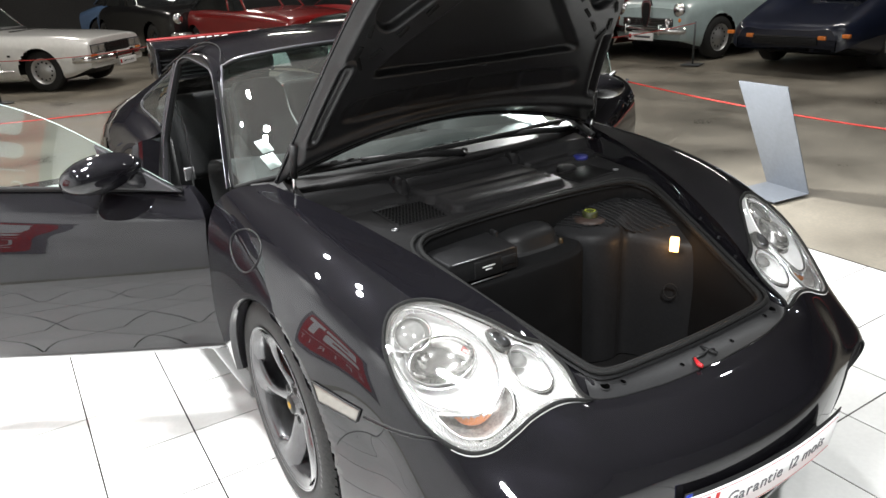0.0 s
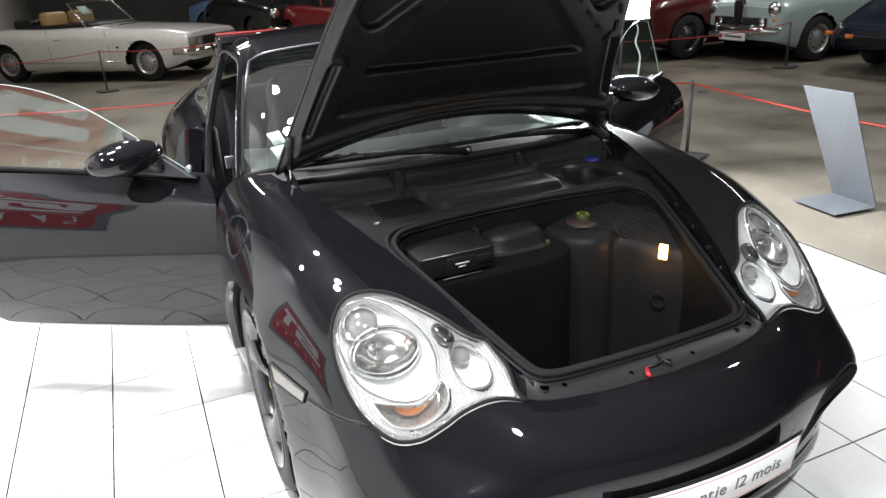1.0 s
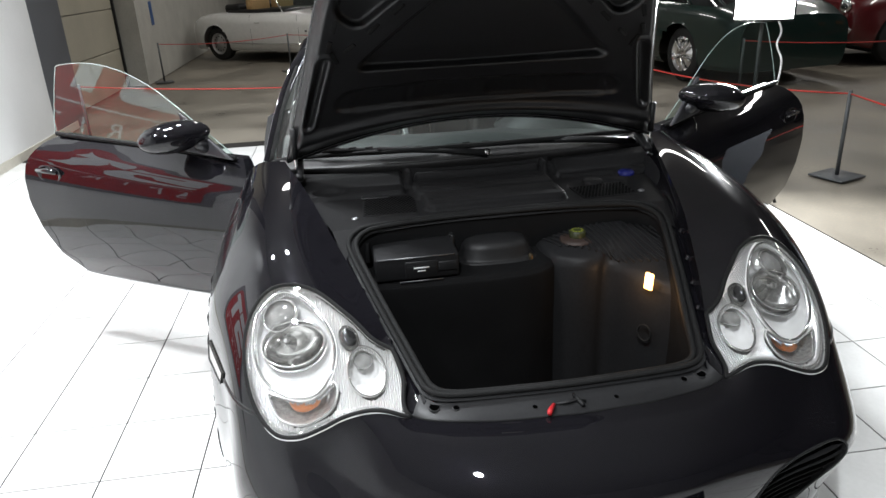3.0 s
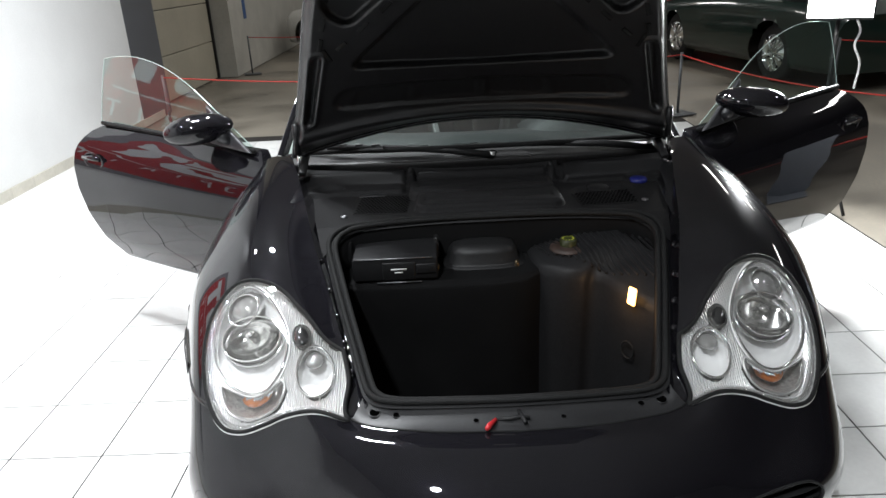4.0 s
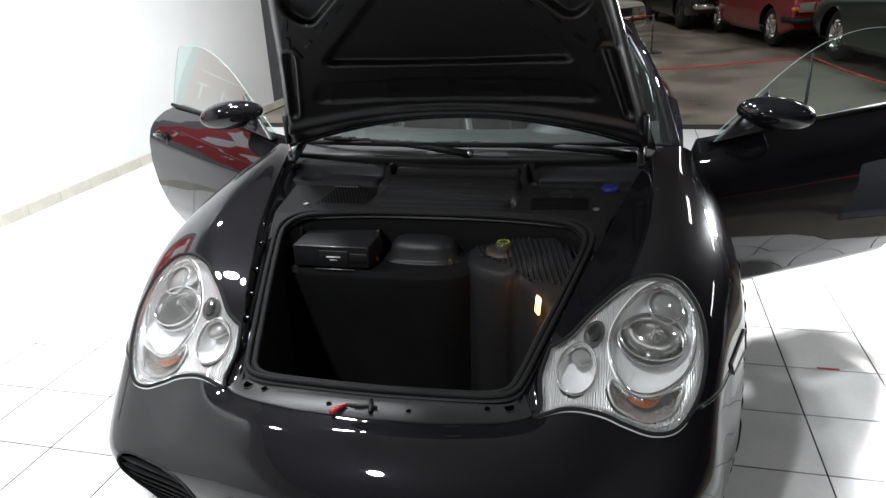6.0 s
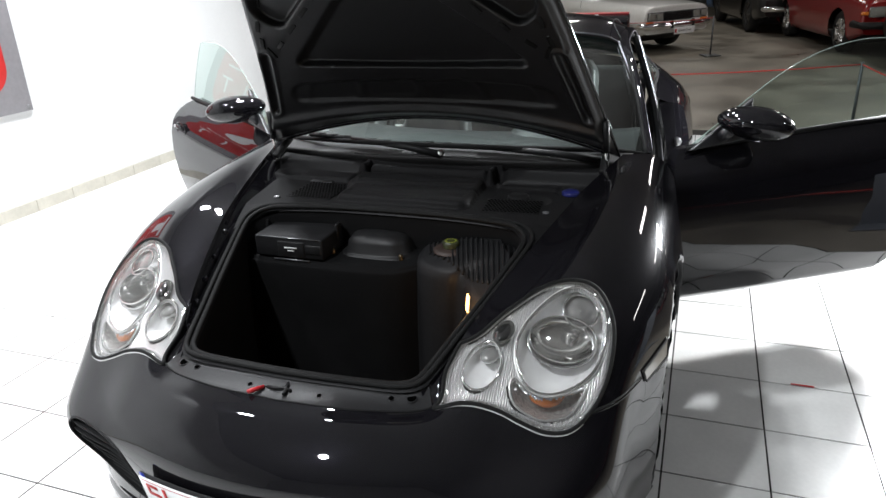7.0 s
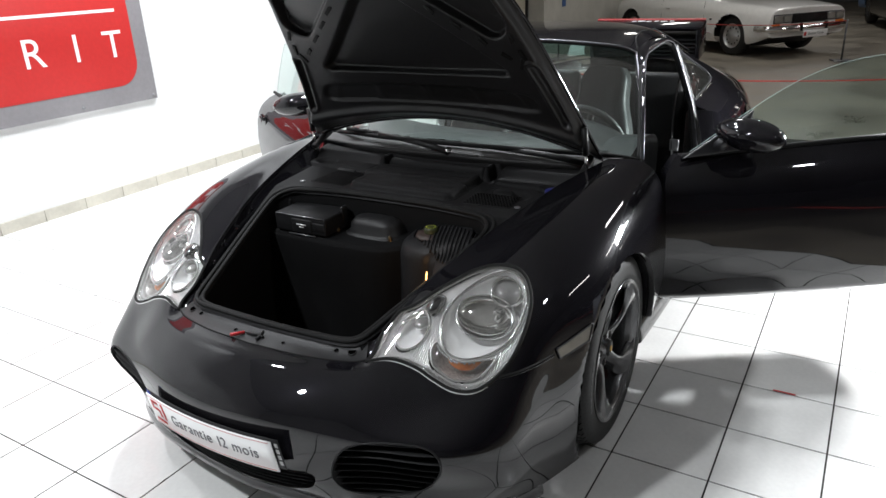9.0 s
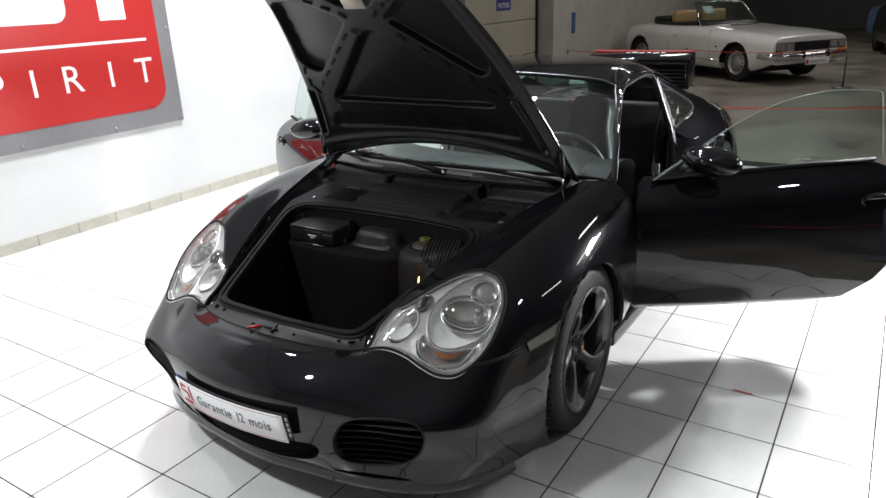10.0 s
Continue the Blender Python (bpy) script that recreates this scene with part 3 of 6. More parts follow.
for side in (1, -1):
    vent("side_intake", SIDE_VENT, side, 8, 0.10)
    vent("lip_slot", LIP_SLOT, side, 0, 0.05)
mid = np.array([(u, v) for u, v in MID_VENT if u >= 0])
full = np.concatenate([skin_points(mid[None])[0], (skin_points(mid[None])[0] * (-1, 1, 1))[::-1]])
rings = [full, full * (0.98, 1, 1) + (0, 0.02, 0), full * (0.96, 1, 1) + (0, 0.08, 0), full * 0.02 + full.mean(0) * 0.98 + (0, 0.09, 0)]
ob = part("centre_intake", sheet(np.array(rings), wrap_v=True), BLACK, car, "recessed black centre intake")
for z in np.linspace(0.195, 0.278, 7):
    w = 0.27 - 0.9 * max(0, 0.235 - z)
    path = [(x, -0.868 + 0.25 * (0.28 - z) + 0.55 * x * x, z) for x in np.linspace(-w, w, 15)]
    part("slat", tube(path, 0.006, 6, flat=0.4), SATIN, ob)
# splitter under the bumper
lip = []
for u in np.linspace(0, 4.9, 40):
    p = skin(u, 5.0)
    lip.append(p)
lip = np.array([q * (-1, 1, 1) for q in lip[:0:-1]] + lip)
drop = [lip + (0, 0.0, 0.008), lip * (1.008, 1.006, 1) + (0, 0, -0.010), lip * (1.008, 1.006, 1) + (0, 0, -0.026), lip * (0.92, 0.9, 1) + (0, 0, -0.03)]
part("chin_spoiler", sheet(np.array(drop)), PAINT, car, "black painted chin spoiler")
part("underbody", box((1.1, 3.7, 0.03), (0, 1.3, 0.17), 0.01), BLACK, car, "flat black underbody")

# ---- luggage bay ----
SEAL = [(0, -0.664), (0.20, -0.659), (0.275, -0.652), (0.308, -0.635), (0.325, -0.60), (0.355, -0.495), (0.388, -0.38), (0.424, -0.245), (0.447, -0.15), (0.447, -0.105), (0.425, -0.070), (0.375, -0.048), (0.20, -0.032)]
SEAL = [(x, y, 0.773 + 0.3008 * y) for x, y in SEAL]
SEAL = SEAL + [(0, -0.030, 0.764)] + [(-x, y, z) for x, y, z in SEAL[:0:-1]]
seal = closed_curve(SEAL, 180)
seal_mid = np.array((0, -0.36, 0))
part("trunk_seal", tube(seal, 0.0068, 8, True), RUBBER, car, "black rubber trunk seal")
part("seal_lip", tube(seal_mid + (seal - seal_mid) * (0.958, 0.962, 1) + (0, 0, -0.003), 0.0072, 8, True), RUBBER, car)
part("seal_flange", sheet(np.array([seal_mid + (seal - seal_mid) * (k, k, 1) + (0, 0, d) for k, d in ((1.028, -0.010), (1.0, -0.003), (0.965, -0.006), (0.945, -0.016))]), wrap_v=True), SATIN, car)
c0 = np.array((0, -0.36, 0))
rings = [seal + (0, 0, -0.004), c0 + (seal - c0) * (0.94, 0.95, 1) + (0, 0, -0.03)]
for z, k in ((0.50, 0.95), (0.32, 0.93), (0.235, 0.90), (0.22, 0.84)):
    r = c0 + (seal - c0) * (k, k, 0)
    r[:, 1] = np.where(r[:, 1] > -0.2, r[:, 1] + 0.06, r[:, 1])
    rings.append(r + (0, 0, z))
rings.append((c0 + (seal - c0) * (0.02, 0.02, 0)) + (0, 0, 0.22))
part("trunk_liner", sheet(np.array(rings), wrap_v=True), CARPET, car, "black carpeted luggage bay")
# carpeted shelf at the back
shelf = [[(-0.47, y, z), (-0.2, y - 0.01, z), (0.04, y - 0.004, z), (0.125, y + 0.05, z)] for y, z in ((-0.20, 0.225), (-0.195, 0.45), (-0.19, 0.60), (-0.178, 0.628), (-0.14, 0.636), (0.06, 0.64))]
part("carpet_shelf", sheet(loft(shelf, 40, 12)), CARPET, car, "carpeted shelf in the luggage bay")

# plastic reservoir housing, ribbed on top
plan = curve([(0.085, 0.02), (0.088, -0.09), (0.112, -0.155), (0.165, -0.192), (0.215, -0.200), (0.243, -0.192), (0.268, -0.208), (0.296, -0.262), (0.335, -0.325), (0.40, -0.40)], 40)
walls = []
for z, k in ((0.225, 0.0), (0.45, 0.004), (0.62, 0.010), (0.645, 0.016), (0.655, 0.026)):
    drop_z = np.linspace(0, 1, 40) ** 2 * 0.035 if z > 0.5 else 0
    walls.append(np.column_stack([plan[:, 0] + k, plan[:, 1] + k, np.full(40, z) - drop_z]))
top = np.column_stack([np.linspace(0.30, 0.47, 40), np.linspace(0.03, -0.28, 40), np.linspace(0.72, 0.67, 40)])
housing = part("reservoir_housing", sheet(np.array(walls + [walls[-1] * 0.5 + top * 0.5 + (0, 0, 0.004), top])), SATIN, car, "black moulded reservoir housing in the luggage bay")
roofline = loft([list(walls[-1]), list(walls[-1] * 0.5 + top * 0.5 + (0, 0, 0.004)), list(top)], 40, 60).reshape(-1, 3)
for k in range(19):
    f = k / 18
    x0, y0, y1 = 0.120 + 0.315 * f, 0.025 - 0.13 * f, -0.105 - 0.205 * f
    path = []
    for g in np.linspace(0, 1, 8):
        x, y = x0 - 0.02 + 0.05 * g, y0 + (y1 - y0) * g
        path.append((x, y, roofline[np.argmin((roofline[:, 0] - x) ** 2 + (roofline[:, 1] - y) ** 2), 2] + 0.002))
    part("rib", tube(curve(path, 12), 0.0036, 5), SATIN, housing)
part("filler_neck", turned([(0.052, 0), (0.05, 0.006), (0.034, 0.008), (0.03, 0.010), (0, 0.010)], 28, m=pose(0.207, -0.082, 0.670)), material("brown_rubber", (0.035, 0.021, 0.016), 0.55, grain=0.2), housing, "brown filler neck ring")
cap = turned([(0.024, 0), (0.024, 0.015), (0.02, 0.019), (0, 0.019)], 18, m=pose(0.207, -0.082, 0.680))
part("filler_cap", cap, material("black_green_cap", (0.03, 0.035, 0.012), 0.4, grain=0.3), housing, "dark cap with yellow-green marks")
CAPMARK = material("yellow_green_print", (0.45, 0.5, 0.05), 0.5)
for a in range(0, 360, 30):
    r = 0.015
    part("cap_mark", box((0.006, 0.0025, 0.001), (0.207 + r * math.cos(radians(a)), -0.082 + r * math.sin(radians(a)), 0.6997), turn=pose(0, 0, 0, 0, 0, a)), CAPMARK, housing)
eye = pose(0.322, -0.318, 0.474) @ Vector((-0.82, -0.57, 0)).to_track_quat("Z", "Y").to_matrix().to_4x4()
part("tie_down_eyelet", tube([(eye @ Vector((0.02 * math.cos(a), 0.024 * math.sin(a), 0.002))) for a in np.linspace(0, 6.28, 20, endpoint=False)], 0.003, 6, True), RUBBER, housing, "black tie-down eyelet")
# the lit luggage lamp
GLOWLAMP = material("lit_lamp_lens", (1.0, 0.7, 0.4), 0.4, glow=(1.0, 0.50, 0.13), emit=4.5)
lm = pose(0.327, -0.316, 0.626) @ Vector((-0.88, -0.46, 0.1)).to_track_quat("Z", "Y").to_matrix().to_4x4()
part("trunk_lamp", plate(rounded(0.026, 0.046, 0.004), 0.003, lm), GLOWLAMP, housing, "small lit luggage-bay lamp")
lamp("trunk_lamp_light", "POINT", (0.288, -0.322, 0.628), (0.0, -0.5, 0.62), 0.30, 0.012, (1, 0.55, 0.22))

# dome cover and its bolts
dome = turned([(0.118, 0.0), (0.116, 0.005), (0.104, 0.008), (0.098, 0.013), (0.093, 0.040), (0.080, 0.056), (0.050, 0.064), (0, 0.066)], 48)
for v in dome.verts:
    r = math.hypot(v.co.x, v.co.y)
    if r > 1e-5:
        c, d = abs(v.co.x) / r, abs(v.co.y) / r
        k = (c ** 3.4 + d ** 3.4) ** (-1 / 3.4) * 0.94
        v.co.x, v.co.y = v.co.x * k * 1.10, v.co.y * k * 0.80
bmesh.ops.transform(dome, matrix=pose(-0.030, -0.040, 0.632), verts=dome.verts)
part("dome_cover", dome, BLACK, car, "black domed cover in the luggage bay")
BRASS = material("brass_bolt", (0.14, 0.11, 0.07), 0.35, 0.9, grain=0.1)
for bx, by in ((-0.160, -0.112), (0.060, -0.112), (-0.16, 0.03), (0.06, 0.03)):
    part("bolt", turned([(0.007, 0), (0.007, 0.014), (0.004, 0.018), (0, 0.018)], 10, m=pose(bx, by, 0.636)), BRASS, car)

# disc changer
cd = part("disc_changer", box((0.228, 0.175, 0.066), (-0.272, -0.093, 0.672), 0.006), SATIN, car, "black disc changer unit with silver edge strip")
part("magazine_door", box((0.088, 0.006, 0.05), (-0.262, -0.182, 0.668), 0.003), BLACK, cd)
part("eject_slot", box((0.052, 0.006, 0.028), (-0.190, -0.181, 0.672), 0.003), BLACK, cd)
part("edge_strip", box((0.205, 0.003, 0.003), (-0.274, -0.181, 0.7035)), STEEL, cd, "thin silver edge strip")
part("foot_strip", box((0.12, 0.003, 0.003), (-0.262, -0.186, 0.637)), STEEL, cd, "thin silver foot strip")
for k in range(2):
    part("logo_bar", box((0.042 - 0.02 * k, 0.001, 0.0045 - 0.001 * k), (-0.262, -0.1857, 0.674 - 0.009 * k)), WHITE, cd, "plain white maker's mark")
for lx in (-0.40, -0.16):
    part("bracket", box((0.012, 0.03, 0.06), (lx, -0.07, 0.69), 0.004), BLACK, cd)

# gutters beside the bay, latch panel in front
EDGE = SECTIONS[:, 0]
GUTTER_IN = curve([(0.316, -0.645, 0.566), (0.336, -0.60, 0.580), (0.366, -0.495, 0.611), (0.399, -0.38, 0.646), (0.436, -0.245, 0.687), (0.460, -0.14, 0.719), (0.50, 0.05, 0.742), (0.56, 0.30, 0.755)], 60)
for side in (1, -1):
    out = spline(EDGE, np.linspace(2.0, 7.9, 60))
    inn = GUTTER_IN
    rows = [out, out * 0.97 + inn * 0.03 + (0, 0, -0.007), out * 0.88 + inn * 0.12 + (0, 0, -0.011), out * 0.30 + inn * 0.70 + (0, 0, -0.010), out * 0.12 + inn * 0.88 + (0, 0, -0.006), inn]
    part("gutter", sheet(np.array(rows) * (side, 1, 1)), PAINT, car, "painted gutter beside the luggage bay")
    for f in (12, 18, 24, 30, 37):
        p = out[f] * 0.58 + inn[f] * 0.42 + (0, 0, -0.011)
        part("fender_bolt", turned([(0.009, 0), (0.009, 0.002), (0.006, 0.003), (0.006, 0.008), (0.004, 0.009), (0, 0.007)], 12, m=pose(side * p[0], p[1], p[2], 12)), PAINT, car)
LATCHP = material("grey_black_latch_plastic", (0.018, 0.018, 0.019), 0.4, spec=0.4, grain=0.15, scale=150, bump=0.08)
# near-black colour painting the shade inside stop holes and tread gaps
HOLE = material("recess_shade", (0.001, 0.001, 0.001), 0.9, spec=0.0)
front = spline(EDGE, np.linspace(0, 2.0, 30))
inner = curve([(0, -0.665, 0.562), (0.15, -0.66, 0.564), (0.30, -0.64, 0.57), (0.325, -0.62, 0.575)], 30)
both = lambda p: np.concatenate([(p * (-1, 1, 1))[:0:-1], p])
part("latch_panel", sheet(np.array([both(front), both(front * 0.85 + inner * 0.15 + (0, 0, -0.004)), both(front * 0.3 + inner * 0.7 + (0, 0, -0.006)), both(inner)])), LATCHP, car, "black latch panel")
part("bumper_seam", tube(both(front) + (0, 0.001, 0.0005), 0.0022, 5), RUBBER, car)
for hx, r in ((-0.300, 0.0115), (0.300, 0.0115), (-0.255, 0.007), (0.255, 0.007), (0.09, 0.006), (-0.09, 0.006)):
    w = 0.62 if abs(hx) > 0.2 else 0.5
    px = [np.interp(abs(hx), (front * (1 - w) + inner * w)[:, 0], (front * (1 - w) + inner * w)[:, k]) for k in (1, 2)]
    hm = pose(hx, px[0], px[1] - 0.0050, 14)
    stop = part("rubber_stop", turned([(r * 1.12, -0.001), (r * 1.08, 0.0011), (r * 0.92, 0.0011), (r * 0.88, -0.001)], 16, m=hm), LATCHP, car)
    part("stop_hole", turned([(r * 0.91, 0.0006), (0, 0.0006)], 16, m=hm), HOLE, stop)
latch = part("hood_latch", tube([(-0.05, -0.695, 0.548), (-0.02, -0.70, 0.553), (0.0, -0.695, 0.553), (0.02, -0.70, 0.552)], 0.004, 6), BLACK, car, "black hood latch")
part("latch_bar", tube([(0.0, -0.675, 0.553), (0.01, -0.715, 0.551)], 0.005, 6), BLACK, latch)
part("latch_handle", tube([(-0.05, -0.70, 0.552), (-0.065, -0.722, 0.553), (-0.07, -0.735, 0.556)], [0.004, 0.006, 0.005], 8), RED, latch, "red latch handle")

# ---- cowl ----


def cowl_height(x, y):
    def plan(x0, x1, y0, y1, r):
        dx, dy = np.abs(x - (x0 + x1) / 2) - (x1 - x0) / 2 + r, np.abs(y - (y0 + y1) / 2) - (y1 - y0) / 2 + r
        return np.hypot(np.maximum(dx, 0), np.maximum(dy, 0)) + np.minimum(np.maximum(dx, dy), 0) - r

    def raised(d, h, w):
        e = np.clip(-d / w, 0, 1)
        return h * np.sqrt(1 - (1 - e) ** 2)

    def slope(a, lo, hi):
        f = np.clip((a - lo) / (hi - lo), 0, 1)
        return f * f * (3 - 2 * f)

    z = 0.753 + 0 * x
    # ledges beside the cover, climbing towards the windscreen
    side_l = raised(plan(-0.70, -0.255, 0.232, 0.60, 0.02), 0.016, 0.014) + 0.026 * slope(y, 0.30, 0.36) * (x < -0.245)
    side_r = raised(plan(0.262, 0.70, 0.262, 0.60, 0.02), 0.012, 0.014) + 0.030 * slope(y, 0.31, 0.36) * (x > 0.25)
    pocket = -0.014 * slope(-np.hypot((x + 0.50) / 0.055, (y - 0.275) / 0.04), -1.0, -0.5)
    sump = -0.010 * slope(-np.hypot((x - 0.355) / 0.10, (y - 0.165) / 0.075), -1.0, -0.7) - 0.008 * slope(-np.hypot((x - 0.50) / 0.06, (y - 0.265) / 0.05), -1.0, -0.7)
    # cover in two tiers, with a groove between them, and the round bead behind
    low = raised(plan(-0.218, 0.222, 0.032, 0.178, 0.035), 0.024, 0.018) - 0.003 * np.exp(-((y - 0.095) / 0.018) ** 2) * (plan(-0.19, 0.19, 0.05, 0.16, 0.03) < 0)
    top = raised(plan(-0.240, 0.215, 0.150, 0.292, 0.030), 0.029, 0.016) - 0.004 * np.exp(-((y - 0.222) / 0.014) ** 2) * (plan(-0.21, 0.19, 0.15, 0.30, 0.02) < 0)
    bead = raised(plan(-0.222, 0.212, 0.306, 0.352, 0.020), 0.042, 0.018)
    back = 0.062 * slope(y, 0.345, 0.37) * (np.abs(x) < 0.25)
    block = raised(plan(-0.250, -0.222, 0.290, 0.365, 0.010), 0.052, 0.010) + raised(plan(0.210, 0.234, 0.290, 0.365, 0.010), 0.052, 0.010)
    rise = np.maximum.reduce([side_l, side_r, low, top, bead, back, block])
    return np.minimum(z, 0.7675 + 0.30 * y) + rise + np.where(rise < 0.03, pocket + sump, 0)


CU, CV = 300, 170
xs, ys = np.linspace(-1, 1, CU), np.linspace(0, 1, CV)
grid = np.zeros((CV, CU, 3))
for j, f in enumerate(ys):
    y = -0.045 + 0.465 * f - (0.030 * xs ** 2 + 0.11 * np.abs(xs) ** 12) * (1 - f) ** 2 + 0.05 * xs ** 2 * f
    half = 0.462 + (0.632 - 0.462) * f
    grid[j, :, 0], grid[j, :, 1] = xs * half, y
    grid[j, :, 2] = cowl_height(xs * half, y)
COWL = material("moulded_black_cowl", (0.014, 0.0137, 0.0142), 0.62, spec=0.10, grain=0.2, scale=220, bump=0.08)
part("cowl_panel", sheet(grid), COWL, car, "black moulded cowl panel")
# flat black hexagons on the solid grille stand in for shade in its holes
GRID = material("perforation_shade", (0.0008, 0.0008, 0.0008), 0.9, spec=0.0)


def hole_grid(cx, cy, w, h, z, yaw):
    ob = part("vent_grille", box((w, h, 0.004), (cx, cy, z), 0.001, turn=pose(0, 0, 0, 1, 0, yaw)), COWL, car, "perforated black vent grille")
    bm = bmesh.new()
    nx, ny = int(w / 0.011), int(h / 0.011)
    m = pose(cx, cy, z + 0.0025, 1, 0, yaw)
    for i in range(nx):
        for j in range(ny):
            x, y = (i - nx / 2 + 0.5 + 0.5 * (j % 2)) * 0.011, (j - ny / 2 + 0.5) * 0.011
            bm.faces.new([bm.verts.new(m @ Vector((x + 0.0045 * math.cos(a), y + 0.0045 * math.sin(a), 0))) for a in np.linspace(0, 6.283, 6, endpoint=False)])
    part("perforation", bm, GRID, ob, kind="stuff")


hole_grid(-0.318, 0.125, 0.160, 0.16, 0.7545, -3)
hole_grid(0.345, 0.092, 0.17, 0.12, 0.7545, 4)
part("grille_label", box((0.085, 0.018, 0.006), (-0.355, 0.212, 0.758), 0.002, turn=pose(0, 0, 0, 6, 0, -3)), LATCHP, car)
part("washer_filler_cap", turned([(0.028, 0), (0.028, 0.008), (0.024, 0.012), (0, 0.012)], 20, m=pose(0.493, 0.268, 0.747)), material("blue_plastic_cap", (0.015, 0.02, 0.16), 0.35, grain=0.1), car, "blue washer filler cap")
part("brake_cap", turned([(0.036, 0), (0.034, 0.012), (0.028, 0.017), (0, 0.018)], 24, m=pose(0.345, 0.18, 0.748)), COWL, car, "black round reservoir cap")
# scuttle strip under the windscreen
SCUTTLE = material("worn_grey_black_scuttle", (0.030, 0.029, 0.029), 0.5, spec=0.3, grain=0.2, scale=180, bump=0.08)
strip = []
for dy, z in ((0.012, 0.790), (-0.002, 0.812), (-0.004, 0.823), (0.004, 0.829), (0.030, 0.832), (0.075, 0.838)):
    strip.append([(x, 0.352 + 0.24 * abs(x) ** 2.1 + dy, z - 0.022 * abs(x)) for x in np.linspace(-0.66, 0.66, 9)])
part("scuttle_strip", sheet(loft(strip, 24, 80)), SCUTTLE, car, "matt black scuttle strip")
for x0, x1 in ((-0.30, 0.0), (0.015, 0.16)):
    row = [(x, 0.352 + 0.24 * abs(x) ** 2.1, 0.829 - 0.022 * abs(x)) for x in np.linspace(x0, x1, 12)]
    part("scuttle_lip", tube(row, 0.006, 6, flat=0.6), SCUTTLE, car)
for x, y in ((-0.425, 0.030), (0.455, 0.055), (-0.56, 0.24)):
    part("cowl_screw", turned([(0.010, 0), (0.010, 0.003), (0.006, 0.004), (0.005, 0.002), (0, 0.002)], 14, m=pose(x, y, 0.7545)), STEEL, car, "small steel cowl screw")

# ---- hood, open ----
HINGE = pose(0, 0.40, 0.86, -65) @ pose(0, -0.40, -0.86)
HU, HV = 220, 240


def hood_xy(f, s):
    """f from the front edge to the back, s from side to side."""
    e = spline(EDGE, np.array([2.0 + 5.95 * f]))[0]
    yf, yr = -0.735 + 0.09 * abs(s) ** 2.5, 0.318
    y_side = e[1]
    y_mid = yf + (yr - yf) * f
    y = y_mid * (1 - s * s) + y_side * s * s
    z = e[2] + 0.004 + (1 - s * s) * (0.035 + 0.03 * f)
    return np.array((s * (e[0] - 0.006), y, z))


HOOD = np.array([[hood_xy(f, s) for s in np.linspace(-1, 1, HU)] for f in np.linspace(0, 1, HV)])


def box_sdf(P, poly, r):
    """Signed distance to a convex polygon, with rounded corners."""
    d = np.full(P.shape[:2], -9.0)
    n = len(poly)
    c = np.mean(poly, 0)
    for i in range(n):
        a, b = np.array(poly[i]), np.array(poly[(i + 1) % n])
        t = (b - a) / np.linalg.norm(b - a)
        nr = np.array((t[1], -t[0]))
        if np.dot(c - a, nr) > 0:
            nr = -nr
        e = (P[..., 0] - a[0]) * nr[0] + (P[..., 1] - a[1]) * nr[1] + r
        d = np.where((d > 0) & (e > 0), np.hypot(d, e), np.maximum(d, e))
    return d - r


def mirrored(poly):
    return [(-x, y) for x, y in poly]


POCKETS = [[(-0.385, 0.050), (0.0, 0.076), (0.385, 0.050), (0.035, -0.31), (-0.035, -0.31)]]
side_pocket = [(0.37, -0.10), (0.43, -0.15), (0.35, -0.46), (0.22, -0.46), (0.09, -0.36)]
front_pocket = [(-0.14, -0.50), (0.14, -0.50), (0.05, -0.42), (-0.05, -0.42)]
rear_band = [(-0.42, 0.108), (0.0, 0.120), (0.42, 0.108), (0.485, 0.262), (0.25, 0.248), (-0.25, 0.248), (-0.485, 0.262)]
rear_pocket = [(0.02, 0.140), (0.185, 0.138), (0.20, 0.204), (0.02, 0.200)]
rear_pocket_b = [(0.215, 0.137), (0.365, 0.138), (0.405, 0.220), (0.23, 0.208)]
side_slot = [(0.46, 0.0), (0.485, 0.0), (0.55, 0.25), (0.53, 0.25)]
DEEP = np.full(HOOD.shape[:2], 0.050)
for poly, depth, r in [(POCKETS[0], 0.036, 0.03), (side_pocket, 0.036, 0.03), (mirrored(side_pocket), 0.036, 0.03), (front_pocket, 0.036, 0.02), (rear_band, 0.009, 0.035)]:
    d = box_sdf(HOOD, poly, r)
    f = np.clip(0.5 - d / 0.018, 0, 1)
    DEEP = DEEP - depth * f * f * (3 - 2 * f)
for poly, depth, r in [(rear_pocket, 0.003, 0.02), (mirrored(rear_pocket), 0.003, 0.02), (rear_pocket_b, 0.003, 0.02), (mirrored(rear_pocket_b), 0.003, 0.02), (side_slot, 0.02, 0.008), (mirrored(side_slot), 0.02, 0.008)]:
    d = box_sdf(HOOD, poly, r)
    f = np.clip(0.5 - d / 0.016, 0, 1)
    rim = np.exp(-((d - 0.012) / 0.006) ** 2) * (0.006 if depth > 0.005 else 0.001)
    DEEP = DEEP - depth * f * f * (3 - 2 * f) + rim
S = np.linspace(-1, 1, HU)[None, :]
F = np.linspace(0, 1, HV)[:, None]
DEEP = DEEP + 0.018 * np.exp(-((1 - F - 0.050) / 0.018) ** 2)
edge = np.minimum(np.minimum(1 - np.abs(S), 1.4 * F), 1.2 * (1 - F))
DEEP *= np.clip(edge / 0.05, 0.1, 1) ** 0.6
INNER = HOOD - np.stack([0 * DEEP, 0.25 * DEEP, 0.97 * DEEP], -1)
